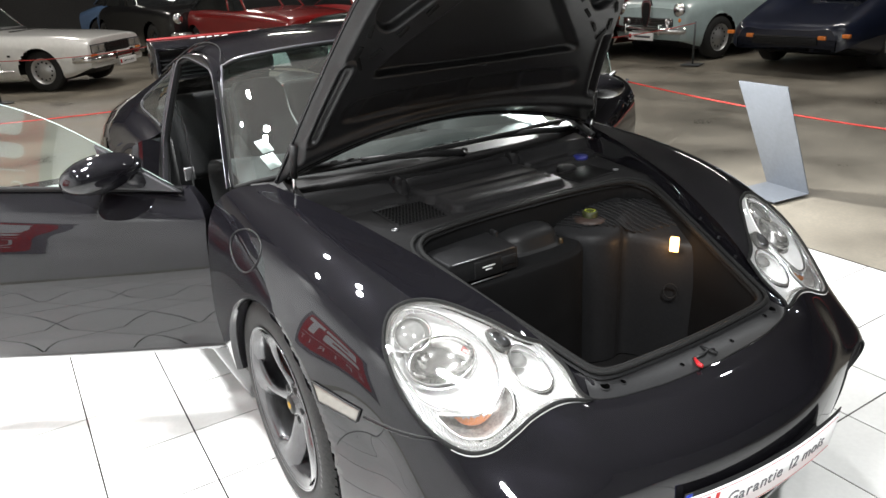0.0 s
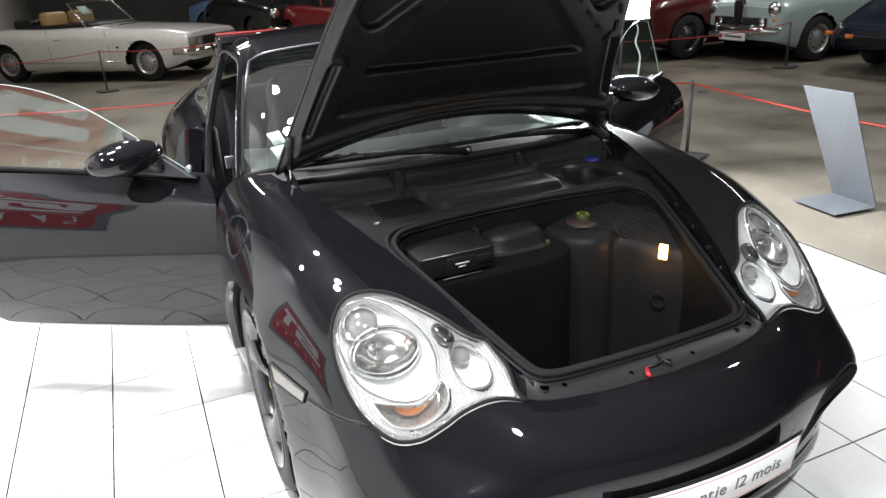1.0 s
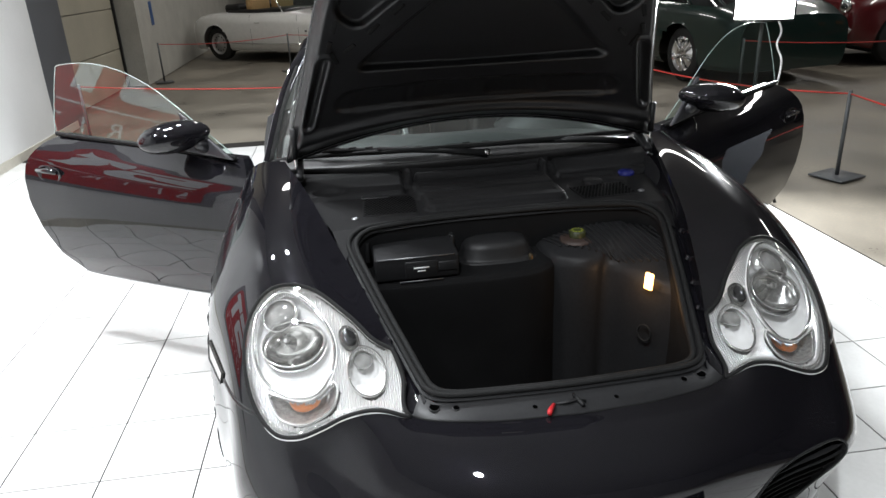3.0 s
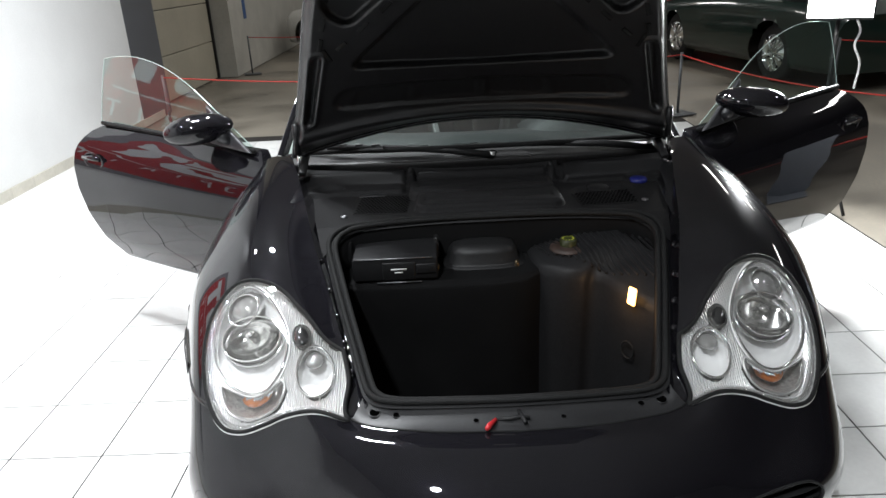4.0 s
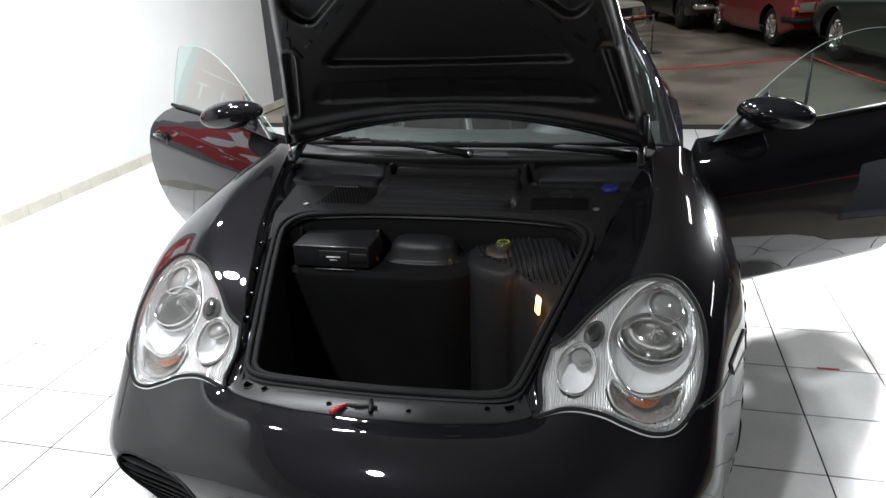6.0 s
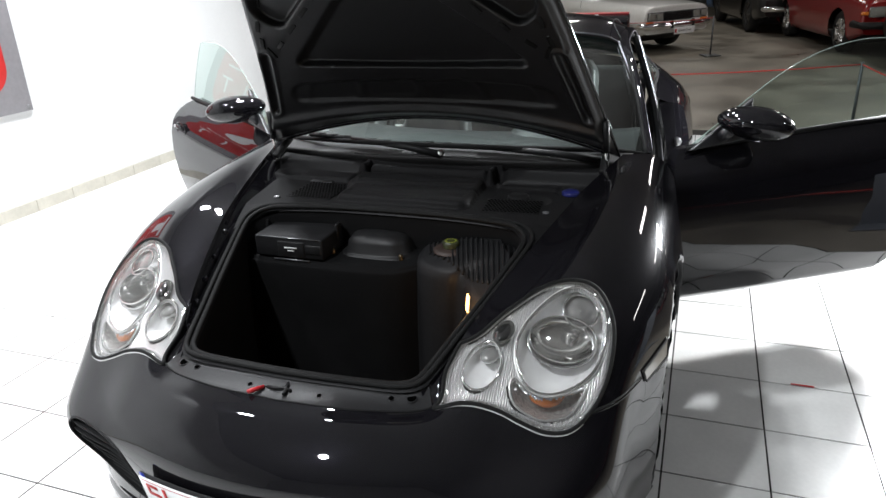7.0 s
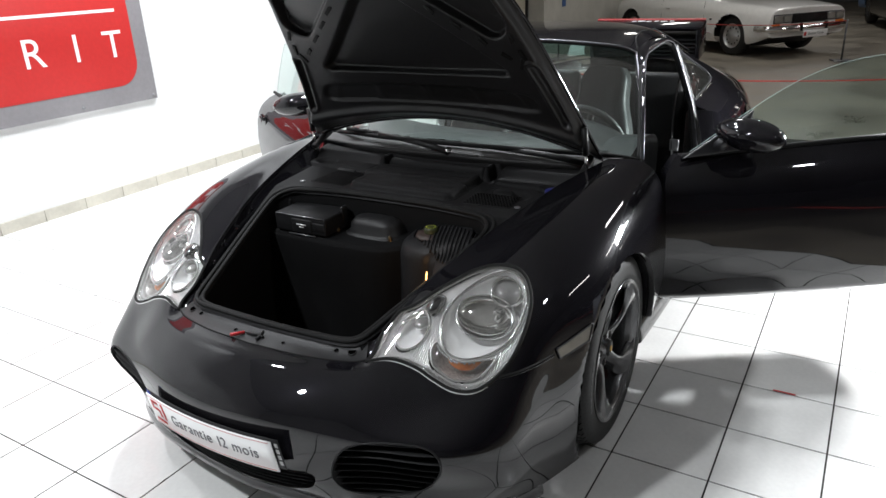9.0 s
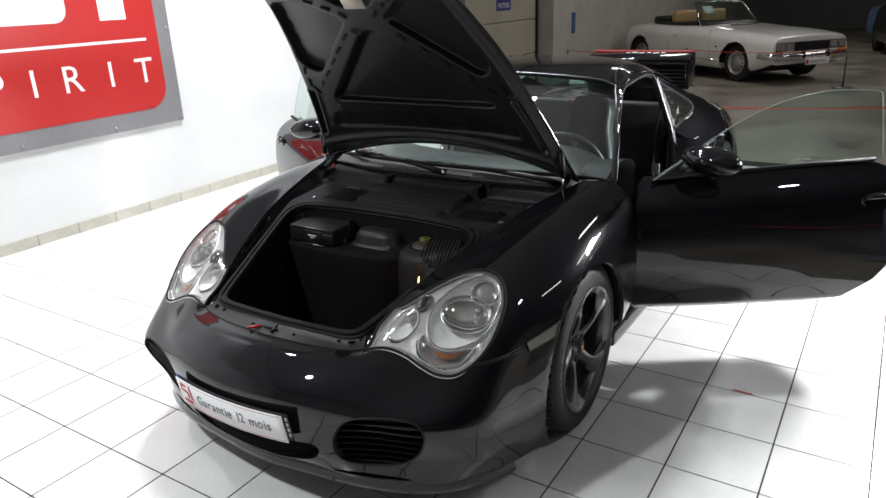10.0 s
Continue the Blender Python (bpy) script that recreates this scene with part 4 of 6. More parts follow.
hood = part("hood", sheet(HOOD), PAINT, car, "raised hood with ribbed black inner frame", at=HINGE)
HOODIN = material("semi_gloss_black_underside", (0.0125, 0.0125, 0.0133), 0.36, spec=0.5, grain=0.12, scale=90, bump=0.03)
part("inner_frame", sheet(INNER), HOODIN, hood, "ribbed black hood inner frame")
rim_path = np.concatenate([HOOD[0], HOOD[1:-1, -1], HOOD[-1, ::-1], HOOD[-2:0:-1, 0]]) - (0, 0, 0.003)
part("hood_edge", tube(rim_path[::2], 0.006, 8, True), PAINT, hood)
part("rear_lip", tube(HOOD[-1, 6:-6:2] + (0, -0.004, -0.012), 0.010, 8), PAINT, hood, "rolled rear edge of the hood")


# dark strips on the inner frame paint the shade of its slots
SLOTDARK = material("slot_shade", (0.004, 0.004, 0.004), 0.6, spec=0.15)


def slot(x, y, w, h, yaw):
    j, i = np.unravel_index(np.argmin((HOOD[..., 0] - x) ** 2 + (HOOD[..., 1] - y) ** 2), HOOD.shape[:2])
    p = INNER[j, i]
    pitch = math.degrees(math.atan2(INNER[min(j + 8, HV - 1), i, 2] - INNER[j - 8, i, 2], INNER[min(j + 8, HV - 1), i, 1] - INNER[j - 8, i, 1]))
    part("slot", box((w, h, 0.004), (x, y, p[2] + 0.0005), 0.001, turn=pose(0, 0, 0, pitch, 0, yaw)), SLOTDARK, hood)


for s in (1, -1):
    for k in range(5):
        f = k / 4
        slot(s * (0.395 - 0.27 * f), -0.05 - 0.25 * f, 0.012, 0.04, s * -47)
    for k in range(6):
        f = k / 5
        slot(s * (0.452 - 0.10 * f), -0.06 - 0.36 * f, 0.013, 0.042, s * -17)
    for k in range(3):
        f = k / 2
        slot(s * (0.07 + 0.10 * f), -0.40 - 0.07 * f, 0.012, 0.035, s * 50)
    slot(s * 0.44, -0.02, 0.012, 0.045, s * 22)
part("lock_hole", turned([(0.022, 0), (0.018, 0.003), (0.012, 0.003), (0, -0.004)], 16, m=pose(0, -0.36, 0.622, 195) @ Matrix.Diagonal((1.3, 0.8, 1, 1))), RUBBER, hood)
part("hood_label", box((0.09, 0.06, 0.001), (0.03, -0.47, 0.615), turn=pose(0, 0, 0, 14)), material("beige_label", (0.55, 0.5, 0.42), 0.6, grain=0.1), hood, "beige paper label")

# gas struts
for s in (1, -1):
    a, b = Vector((s * 0.588, 0.300, 0.975)), Vector((s * 0.595, 0.325, 0.80))
    st = part("gas_strut", tube([a, a.lerp(b, 0.55)], 0.011, 10), BLACK, car, "black gas strut")
    part("rod", tube([a.lerp(b, 0.5), b], 0.0045, 8), CHROME, st, "chrome strut rod")
    part("ball_joint", turned([(0.0, -0.014), (0.01, -0.01), (0.014, 0), (0.01, 0.01), (0, 0.014)], 12, m=Matrix.Translation(b)), CHROME, st)
    hinge = box((0.025, 0.13, 0.02), (s * 0.585, 0.36, 0.835), 0.006, turn=pose(0, 0, 0, 20))
    part("hood_hinge", hinge, BLACK, car, "black hood hinge")

# ---- windscreen, roof, tail ----
TRIM = material("satin_bright_trim", (0.24, 0.235, 0.26), 0.34, 0.9, grain=0.06, scale=40)
GREYTRIM = material("satin_grey_black_trim", (0.020, 0.020, 0.023), 0.4, spec=0.5, grain=0.1, scale=150, bump=0.05)
WS = [[(-0.70, 0.60, 0.80), (-0.58, 0.505, 0.835), (-0.30, 0.405, 0.855), (0, 0.37, 0.862), (0.30, 0.405, 0.855), (0.58, 0.505, 0.835), (0.70, 0.60, 0.80)],
      [(-0.645, 0.79, 0.965), (-0.53, 0.71, 1.0), (-0.28, 0.645, 1.03), (0, 0.62, 1.038), (0.28, 0.645, 1.03), (0.53, 0.71, 1.0), (0.645, 0.79, 0.965)],
      [(-0.545, 1.05, 1.125), (-0.47, 1.015, 1.155), (-0.25, 0.985, 1.175), (0, 0.97, 1.182), (0.25, 0.985, 1.175), (0.47, 1.015, 1.155), (0.545, 1.05, 1.125)]]
wg = loft(WS, 24, 60)
ws = part("windscreen", sheet(wg[:21]), SCREEN, car, "clear windscreen with green-tinted top")
band = part("tinted_band", sheet(wg[20:]), TOPBAND, ws, "green-tinted top band")
ws.visible_shadow = band.visible_shadow = False
border = np.concatenate([wg[0], wg[1:-1, -1], wg[-1, ::-1], wg[-2:0:-1, 0]])
part("screen_seal", tube(border, 0.009, 6, True), RUBBER, car, "black windscreen seal")
part("screen_trim", tube(np.concatenate([wg[2:, 0], wg[-1], wg[:1:-1, -1]]) + (0, -0.004, 0.006), 0.0042, 6), TRIM, car, "bright windscreen trim")
ROOF = [[(0, 0.97, 1.19), (0.25, 0.985, 1.183), (0.47, 1.025, 1.165), (0.545, 1.06, 1.135)],
        [(0, 1.2, 1.217), (0.25, 1.21, 1.212), (0.45, 1.23, 1.198), (0.55, 1.25, 1.168)],
        [(0, 1.5, 1.219), (0.25, 1.5, 1.213), (0.44, 1.5, 1.192), (0.545, 1.5, 1.145)],
        [(0, 1.8, 1.188), (0.25, 1.8, 1.18), (0.43, 1.8, 1.148), (0.545, 1.8, 1.080)],
        [(0, 2.1, 1.12), (0.25, 2.1, 1.11), (0.43, 2.1, 1.07), (0.56, 2.1, 0.99)],
        [(0, 2.5, 1.01), (0.27, 2.5, 0.995), (0.45, 2.5, 0.95), (0.60, 2.5, 0.88)],
        [(0, 2.85, 0.89), (0.30, 2.85, 0.88), (0.48, 2.85, 0.85), (0.62, 2.85, 0.80)]]
rg = loft([[(-x, y, z) for x, y, z in r[:0:-1]] + r for r in ROOF], 60, 60)
part("roof", sheet(rg[:38]), PAINT, car, "glossy black roof panel")
part("headliner", sheet(rg[1:38, 3:57] * (0.97, 1, 1) + (0, 0.01, -0.022)), material("grey_headliner_cloth", (0.16, 0.165, 0.165), 0.9, grain=0.15, scale=300, bump=0.2), car, "grey cloth headliner")
part("rear_window", sheet(rg[37:, 8:52]), GLASS, car, "sloping rear window").visible_shadow = False
for a, b in ((0, 9), (51, 60)):
    part("rear_pillar", sheet(rg[37:, a:b]), PAINT, car)
for s in (1, -1):
    post = curve([(s * x, y, z) for x, y, z in ((0.72, 0.575, 0.815), (0.665, 0.755, 0.98), (0.615, 0.925, 1.082), (0.587, 1.05, 1.120), (0.574, 1.18, 1.130), (0.570, 1.42, 1.140), (0.573, 1.545, 1.124), (0.580, 1.60, 1.092), (0.625, 1.635, 0.95), (0.668, 1.65, 0.815), (0.69, 1.645, 0.72), (0.72, 1.62, 0.56), (0.738, 1.59, 0.40), (0.74, 1.56, 0.26))], 118)
    rail = curve([(s * x, y, z) for x, y, z in ((0.70, 0.60, 0.80), (0.648, 0.785, 0.968), (0.597, 0.93, 1.062), (0.548, 1.05, 1.132), (0.549, 1.21, 1.163), (0.546, 1.44, 1.152), (0.545, 1.56, 1.132), (0.549, 1.65, 1.112))], 64)
    top = post[:64]
    ribs = [rail, rail * 0.75 + top * 0.25 + (s * 0.006, -0.002, 0.004), (rail + top) / 2 + (s * 0.009, -0.003, 0.005), rail * 0.2 + top * 0.8 + (s * 0.006, -0.002, 0.002), top, top + (-s * 0.016, 0.01, -0.004)]
    part("door_frame", sheet(np.array(ribs)), PAINT, car, "painted pillar and roof rail")
    low = post[62:]
    part("centre_pillar", sheet(np.array([low + (-s * 0.03, 0.012, 0), low, low + (s * 0.006, 0.016, 0.002), low + (s * 0.004, 0.036, 0.004), low + (-s * 0.002, 0.056, 0.006)])), GREYTRIM, car, "satin black centre pillar")
    part("door_seal", tube(post + (-0.018 * s, 0.014, -0.012), 0.009, 6), RUBBER, car)
    part("frame_trim", tube(post[:92] + (s * 0.001, 0.001, -0.003), 0.0020, 6), TRIM, car, "bright door-opening trim")
    part("drip_rail", tube(curve([(s * 0.555, 1.02, 1.145), (s * 0.52, 1.12, 1.182), (s * 0.495, 1.30, 1.192), (s * 0.49, 1.55, 1.176), (s * 0.495, 1.85, 1.11), (s * 0.535, 2.12, 1.02)], 40), 0.0022, 6), SATIN, car, "thin roof seam trim")
    jamb = [[(s * 0.69, 1.65, 0.79), (s * 0.735, 1.64, 0.60), (s * 0.755, 1.62, 0.42), (s * 0.75, 1.58, 0.24)], [(s * 0.76, 1.68, 0.785), (s * 0.79, 1.67, 0.60), (s * 0.80, 1.645, 0.42), (s * 0.79, 1.60, 0.22)], [(s * 0.80, 1.72, 0.76), (s * 0.84, 1.73, 0.60), (s * 0.845, 1.70, 0.40), (s * 0.81, 1.65, 0.19)]]
    part("door_jamb", sheet(loft(jamb, 10, 24)), PAINT, car, "painted door jamb")
    part("latch_striker", turned([(0.024, 0), (0.024, 0.004), (0.012, 0.005), (0.010, 0.012), (0, 0.012)], 8, m=pose(s * 0.785, 1.665, 0.60, 90)), STEEL, car, "grey metal latch striker")
    FORE = [[(s * 0.552, 1.66, 1.106), (s * 0.607, 1.695, 0.975), (s * 0.667, 1.705, 0.815), (s * 0.77, 1.715, 0.755), (s * 0.82, 1.72, 0.60), (s * 0.835, 1.69, 0.40), (s * 0.81, 1.65, 0.19)],
            [(s * 0.545, 1.95, 1.035), (s * 0.605, 1.955, 0.935), (s * 0.66, 1.96, 0.833), (s * 0.775, 1.965, 0.765), (s * 0.84, 1.97, 0.62), (s * 0.86, 1.97, 0.40), (s * 0.84, 1.97, 0.19)],
            [(s * 0.573, 2.22, 0.955), (s * 0.622, 2.22, 0.892), (s * 0.682, 2.22, 0.832), (s * 0.775, 2.22, 0.765), (s * 0.845, 2.22, 0.64), (s * 0.875, 2.22, 0.42), (s * 0.86, 2.22, 0.19)]]
    AFT = [[(s * 0.60, 2.5, 0.88), (s * 0.65, 2.5, 0.842), (s * 0.71, 2.5, 0.795), (s * 0.785, 2.5, 0.73), (s * 0.845, 2.5, 0.61), (s * 0.87, 2.5, 0.40), (s * 0.85, 2.5, 0.19)],
           [(s * 0.62, 2.85, 0.80), (s * 0.66, 2.85, 0.775), (s * 0.71, 2.85, 0.735), (s * 0.77, 2.85, 0.66), (s * 0.81, 2.85, 0.54), (s * 0.83, 2.85, 0.38), (s * 0.80, 2.85, 0.19)],
           [(s * 0.58, 3.2, 0.735), (s * 0.62, 3.2, 0.715), (s * 0.67, 3.18, 0.675), (s * 0.715, 3.16, 0.60), (s * 0.745, 3.15, 0.49), (s * 0.745, 3.15, 0.36), (s * 0.70, 3.15, 0.19)],
           [(s * 0.45, 3.42, 0.66), (s * 0.50, 3.42, 0.64), (s * 0.55, 3.42, 0.60), (s * 0.59, 3.42, 0.54), (s * 0.60, 3.42, 0.46), (s * 0.58, 3.42, 0.34), (s * 0.52, 3.42, 0.22)]]
    qg = np.array(loft(FORE + AFT, 150, 100))
    pane = closed_curve([(1.715, 1.068), (1.84, 1.035), (2.0, 0.985), (2.13, 0.935), (2.20, 0.895), (2.19, 0.868), (2.08, 0.848), (1.92, 0.838), (1.78, 0.828), (1.725, 0.832), (1.715, 0.90), (1.705, 1.0)], 160)
    d = np.linalg.norm(qg[:, :, None, 1:] - pane[None, None], axis=-1)
    near = d.argmin(-1)
    grab = d.min(-1) < 0.0065
    qg[grab, 1:] = pane[near[grab]]
    middle = (qg[:-1, :-1] + qg[1:, :-1] + qg[:-1, 1:] + qg[1:, 1:]) / 4
    hole = inside(pane, middle[..., 1:])
    arch = np.hypot(middle[..., 1] - 2.35, middle[..., 2] - 0.335) < 0.36
    for name, mask, mat, label in (("rear_quarter", ~hole & ~arch, PAINT, "glossy black rear quarter panel"), ("quarter_window", hole, GLASS, "tinted quarter window")):
        bm = bmesh.new()
        grid = [[bm.verts.new(p) for p in row] for row in qg]
        for i, j in zip(*np.nonzero(mask)):
            bm.faces.new((grid[i][j], grid[i + 1][j], grid[i + 1][j + 1], grid[i][j + 1]))
        bmesh.ops.delete(bm, geom=[v for v in bm.verts if not v.link_faces], context="VERTS")
        bmesh.ops.remove_doubles(bm, verts=bm.verts, dist=0.0003)
        part(name, bm, mat, car, label).visible_shadow = name != "quarter_window"
    k = d.reshape(-1, len(pane)).argmin(0)
    part("quarter_trim", tube([(qg[..., 0].ravel()[q] + s * 0.003, y, z) for q, (y, z) in zip(k[::2], pane[::2])], 0.006, 6, True), GREYTRIM, car, "satin black quarter-window trim")
    sill = [[(s * (x - k), y, z) for x, z in ((0.68, 0.30), (0.745, 0.295), (0.785, 0.262), (0.81, 0.215), (0.815, 0.185), (0.80, 0.168), (0.70, 0.16))] for y, k in ((0.362, 0.035), (0.375, 0.015), (0.42, 0.008), (0.7, 0.0), (1.2, -0.01), (1.72, -0.02))]
    part("sill", sheet(loft(sill, 24, 30)), PAINT, car, "black side sill with skirt")
    part("sill_seam", tube([(s * 0.7885, y, 0.262) for y in (0.40, 0.8, 1.2, 1.7)], 0.003, 5), BLACK, car)
tail = [[(x * k, y, z - c * x * x) for x in np.linspace(-1, 1, 9)] for k, y, z, c in ((0.62, 2.85, 0.888, 0.088), (0.58, 3.2, 0.79, 0.055), (0.45, 3.43, 0.68, 0.02), (0.52, 3.44, 0.45, 0), (0.50, 3.40, 0.22, 0))]
part("tail", sheet(loft(tail, 24, 30)), PAINT, car, "black engine lid and tail")
# tail wing
wt = pose(0.02, 3.20, 1.055, 10)
wing = part("rear_wing", box((0.76, 0.20, 0.03), (0, 0, 0), 0.012, turn=None), PAINT, car, "black rear wing with red upper edge", at=wt)
part("wing_edge", box((0.75, 0.035, 0.008), (0, 0.09, 0.016), 0.003), material("red_wing_film", (0.22, 0.012, 0.012), 0.5), wing, "red film strip on the wing")
for k, w in enumerate((0.03, 0.05, 0.035, 0.03, 0.045, 0.03)):
    part("script_mark", box((w, 0.014, 0.001), (-0.10 + 0.052 * k, 0.045 + 0.006 * (k % 2), 0.0158), turn=pose(0, 0, 0, 0, 0, 12)), WHITE, wing, "plain white script marks")
for s in (1, -1):
    part("wing_end", box((0.03, 0.20, 0.22), (s * 0.365, 0, -0.10), 0.01), PAINT, wing)
for k in range(6):
    part("louvre", box((0.70, 0.16, 0.008), (0, 0, -0.19 + 0.026 * k), 0.003, turn=pose(0, 0, 0, 14)), SATIN, wing, "black engine louvre")

# ---- wipers ----
for x0, y0, z0, x1, y1, z1 in ((0.035, 0.352, 0.834, -0.52, 0.455, 0.848), (0.579, 0.405, 0.824, -0.091, 0.408, 0.842)):
    arm = part("wiper", tube([(x0, y0, z0), (x0 + (x1 - x0) * 0.25, y0 + (y1 - y0) * 0.2, z0 + 0.018), (x0 + (x1 - x0) * 0.65, y0 + (y1 - y0) * 0.6, z0 + (z1 - z0) * 0.6 + 0.021)], [0.014, 0.012, 0.009], 8), BLACK, car, "black wiper arm and blade")
    b0, b1 = (x0 + (x1 - x0) * 0.30, y0 + (y1 - y0) * 0.3 + 0.02), (x1, y1)
    path = [(b0[0] + (b1[0] - b0[0]) * f, b0[1] + (b1[1] - b0[1]) * f, z0 + (z1 - z0) * (0.3 + 0.7 * f) + 0.015) for f in np.linspace(0, 1, 8)]
    part("blade", tube(path, 0.009, 6), RUBBER, arm)
    for f in (1, 2, 4, 5, 6):
        part("claw", box((0.028, 0.01, 0.012), (path[f][0], path[f][1], path[f][2] + 0.006), 0.003), BLACK, arm)
    part("pivot_nut", turned([(0.013, 0), (0.013, 0.012), (0.008, 0.016), (0, 0.016)], 12, m=pose(x0, y0, z0)), CHROME, arm, "chrome pivot nut")

# ---- doors, open ----
DOOR_O, DOOR_A = (0.81, 0.58), 32.5


def on_door(p, n, z, s):
    c, k = math.cos(radians(DOOR_A)), math.sin(radians(DOOR_A))
    return Vector((s * (DOOR_O[0] + p * c - n * k), DOOR_O[1] + p * k + n * c, z))


DZ = [0.245, 0.27, 0.35, 0.45, 0.55, 0.64, 0.69, 0.72, 0.745, 0.77, 0.80]
DR = [0.82, 0.90, 1.01, 1.085, 1.13, 1.145, 1.14, 1.125, 1.10, 1.065, 0.985]
DN = [0.03, 0.0, -0.025, -0.035, -0.034, -0.022, -0.006, 0.011, 0.031, 0.056, 0.088]


def door_point(f, z, s, inset=0.0, grow=0.0):
    pf = 0.0 + 0.06 * max(0, (z - 0.70) / 0.10) ** 2
    pr = np.interp(z, DZ, DR)
    p = pf + inset + (pr - pf - 2 * inset) * f
    n = np.interp(z, DZ, DN) + 0.05 * (p - 0.55) ** 2 + grow
    return on_door(p, n, z + 0.045 * p * max(0, (z - 0.4) / 0.4), s)




def door(s):
    zs = curve([(z, 0, 0) for z in DZ], 40)[:, 0]
    fs = np.linspace(0, 1, 44)
    outer = np.array([[door_point(f, z, s) for f in fs] for z in zs])
    inner = np.array([[door_point(f, z, s, 0.0, 0.085 - 0.05 * max(0, (z - 0.70) / 0.1)) for f in fs] for z in zs])
    body = part("door", sheet(outer), PAINT, car, "open glossy black door")
    loop = lambda g: np.concatenate([g[0], g[1:-1, -1], g[-1, ::-1], g[-2:0:-1, 0]])
    part("door_rim", sheet(np.array([loop(outer), loop(outer * 0.7 + inner * 0.3), loop(inner)]), wrap_v=True), PAINT, body)
    part("door_card", sheet(inner), LEATHER, body, "black leather door card")
    glass_n = lambda z, p=0.6: 0.095 + 0.28 * (z - 0.82) + 0.30 * ((z - 0.965) ** 2 - 0.021) + 0.08 * (p - 0.6) ** 2
    low = [(0.115, 0.808), (0.35, 0.82), (0.7, 0.835), (1.06, 0.85)]
    high = [(0.115, 0.812), (0.345, 0.958), (0.5, 1.04), (0.66, 1.095), (0.84, 1.122), (1.03, 1.112), (1.05, 1.09)]
    top = curve([(p, z, 0) for p, z in high], 60)
    lo = np.array([(p, np.interp(p, [q[0] for q in low], [q[1] for q in low]) - 0.01) for p in top[:, 0]])
    grid = np.array([[on_door(top[i, 0], glass_n(lo[i, 1] + (top[i, 1] - lo[i, 1]) * f, top[i, 0]), lo[i, 1] + (top[i, 1] - lo[i, 1]) * f, s) for i in range(60)] for f in np.linspace(0, 1, 12)])
    pane = part("door_glass", sheet(grid), GLASS, body, "clear frameless door glass")
    pane.visible_shadow = False
    part("glass_edge", tube(np.concatenate([grid[-1], grid[-2::-1, -1]]), 0.0016, 6), material("green_glass_edge", (0.42, 0.52, 0.49), 0.15, coat=1), pane)
    part("belt_seal", tube([on_door(p, 0.085, z + 0.004, s) for p, z in ((0.08, 0.80), (0.35, 0.815), (0.7, 0.832), (1.0, 0.846))], 0.009, 6), RUBBER, body, "black belt-line seal")
    # triangular mirror base and the mirror
    sail = [on_door(p, n, z, s) for p, n, z in ((0.07, 0.07, 0.800), (0.345, 0.13, 0.955), (0.30, 0.088, 0.816))]
    bm = bmesh.new()
    bm.faces.new([bm.verts.new(v) for v in sail])
    thicken(bm, 0.02)
    bmesh.ops.bevel(bm, geom=bm.edges[:], offset=0.006, segments=2, profile=0.5, affect="EDGES")
    mirror = part("mirror_base", bm, GREYTRIM, body, "black mirror base", smooth=False)
    c = Vector((s * 1.047, 0.756, 0.887))
    ax, along = Vector((s * 0.9135, -0.4067, 0)), Vector((s * 0.4067, 0.9135, 0))
    bm = bmesh.new()
    bmesh.ops.create_uvsphere(bm, u_segments=32, v_segments=20, radius=1)
    rot = Matrix((ax, along, Vector((0, 0, 1)))).transposed().to_4x4()
    for v in bm.verts:
        x, y, z = v.co
        k = 1 - 0.12 * max(0, x)
        v.co = Vector((0.130 * x, 0.080 * math.copysign(abs(y) ** 0.85, y) * k, 0.056 * z * (1 + 0.06 * x) - 0.008 * x))
    bmesh.ops.transform(bm, matrix=Matrix.Translation(c) @ rot, verts=bm.verts)
    part("mirror_housing", bm, PAINT, body, "glossy black mirror housing")
    foot = [on_door(0.20, 0.082, 0.836, s), on_door(0.215, 0.065, 0.848, s), c - ax * 0.085 + Vector((0, 0, -0.008))]
    part("mirror_foot", tube(foot, [0.024, 0.022, 0.034], 12), GREYTRIM, body)
    # recessed handle
    hp, hz = 0.985, 0.672
    bm = turned([(0.062, 0), (0.058, 0.004), (0.05, 0.0), (0.03, -0.012), (0, -0.014)], 32)
    hx = (on_door(hp + 0.1, door_n(hp + 0.05, 0.672), 0, s) - on_door(hp, door_n(hp, 0.672), 0, s)).normalized()
    out_v = (on_door(hp, -1, 0, s) - on_door(hp, 0, 0, s)).normalized()
    m = Matrix.Translation(on_door(hp, door_n(hp, hz) - 0.004, hz + 0.03, s)) @ Matrix((hx, Vector((0, 0, 1)), out_v)).transposed().to_4x4() @ Matrix.Diagonal((1.15, 0.62, 1, 1))
    bmesh.ops.transform(bm, matrix=m, verts=bm.verts)
    part("handle_cup", bm, PAINT, body, "recessed oval door-handle cup")
    part("door_handle", tube([m @ Vector((-0.05, 0.02, 0.006)), m @ Vector((0, 0.028, 0.012)), m @ Vector((0.05, 0.02, 0.006))], 0.011, 8), PAINT, body, "black door handle")
    return body


def door_n(p, z):
    return np.interp(z, DZ, DN) + 0.05 * (p - 0.55) ** 2


for s in (1, -1):
    door(s)

# ---- fuel flap on the car's right fender ----
ring = [skin_points(np.array([[7.15 + 0.28 * math.cos(a), 2.15 + 0.42 * math.sin(a)]])) for a in np.linspace(0, 2 * math.pi, 30, endpoint=False)]
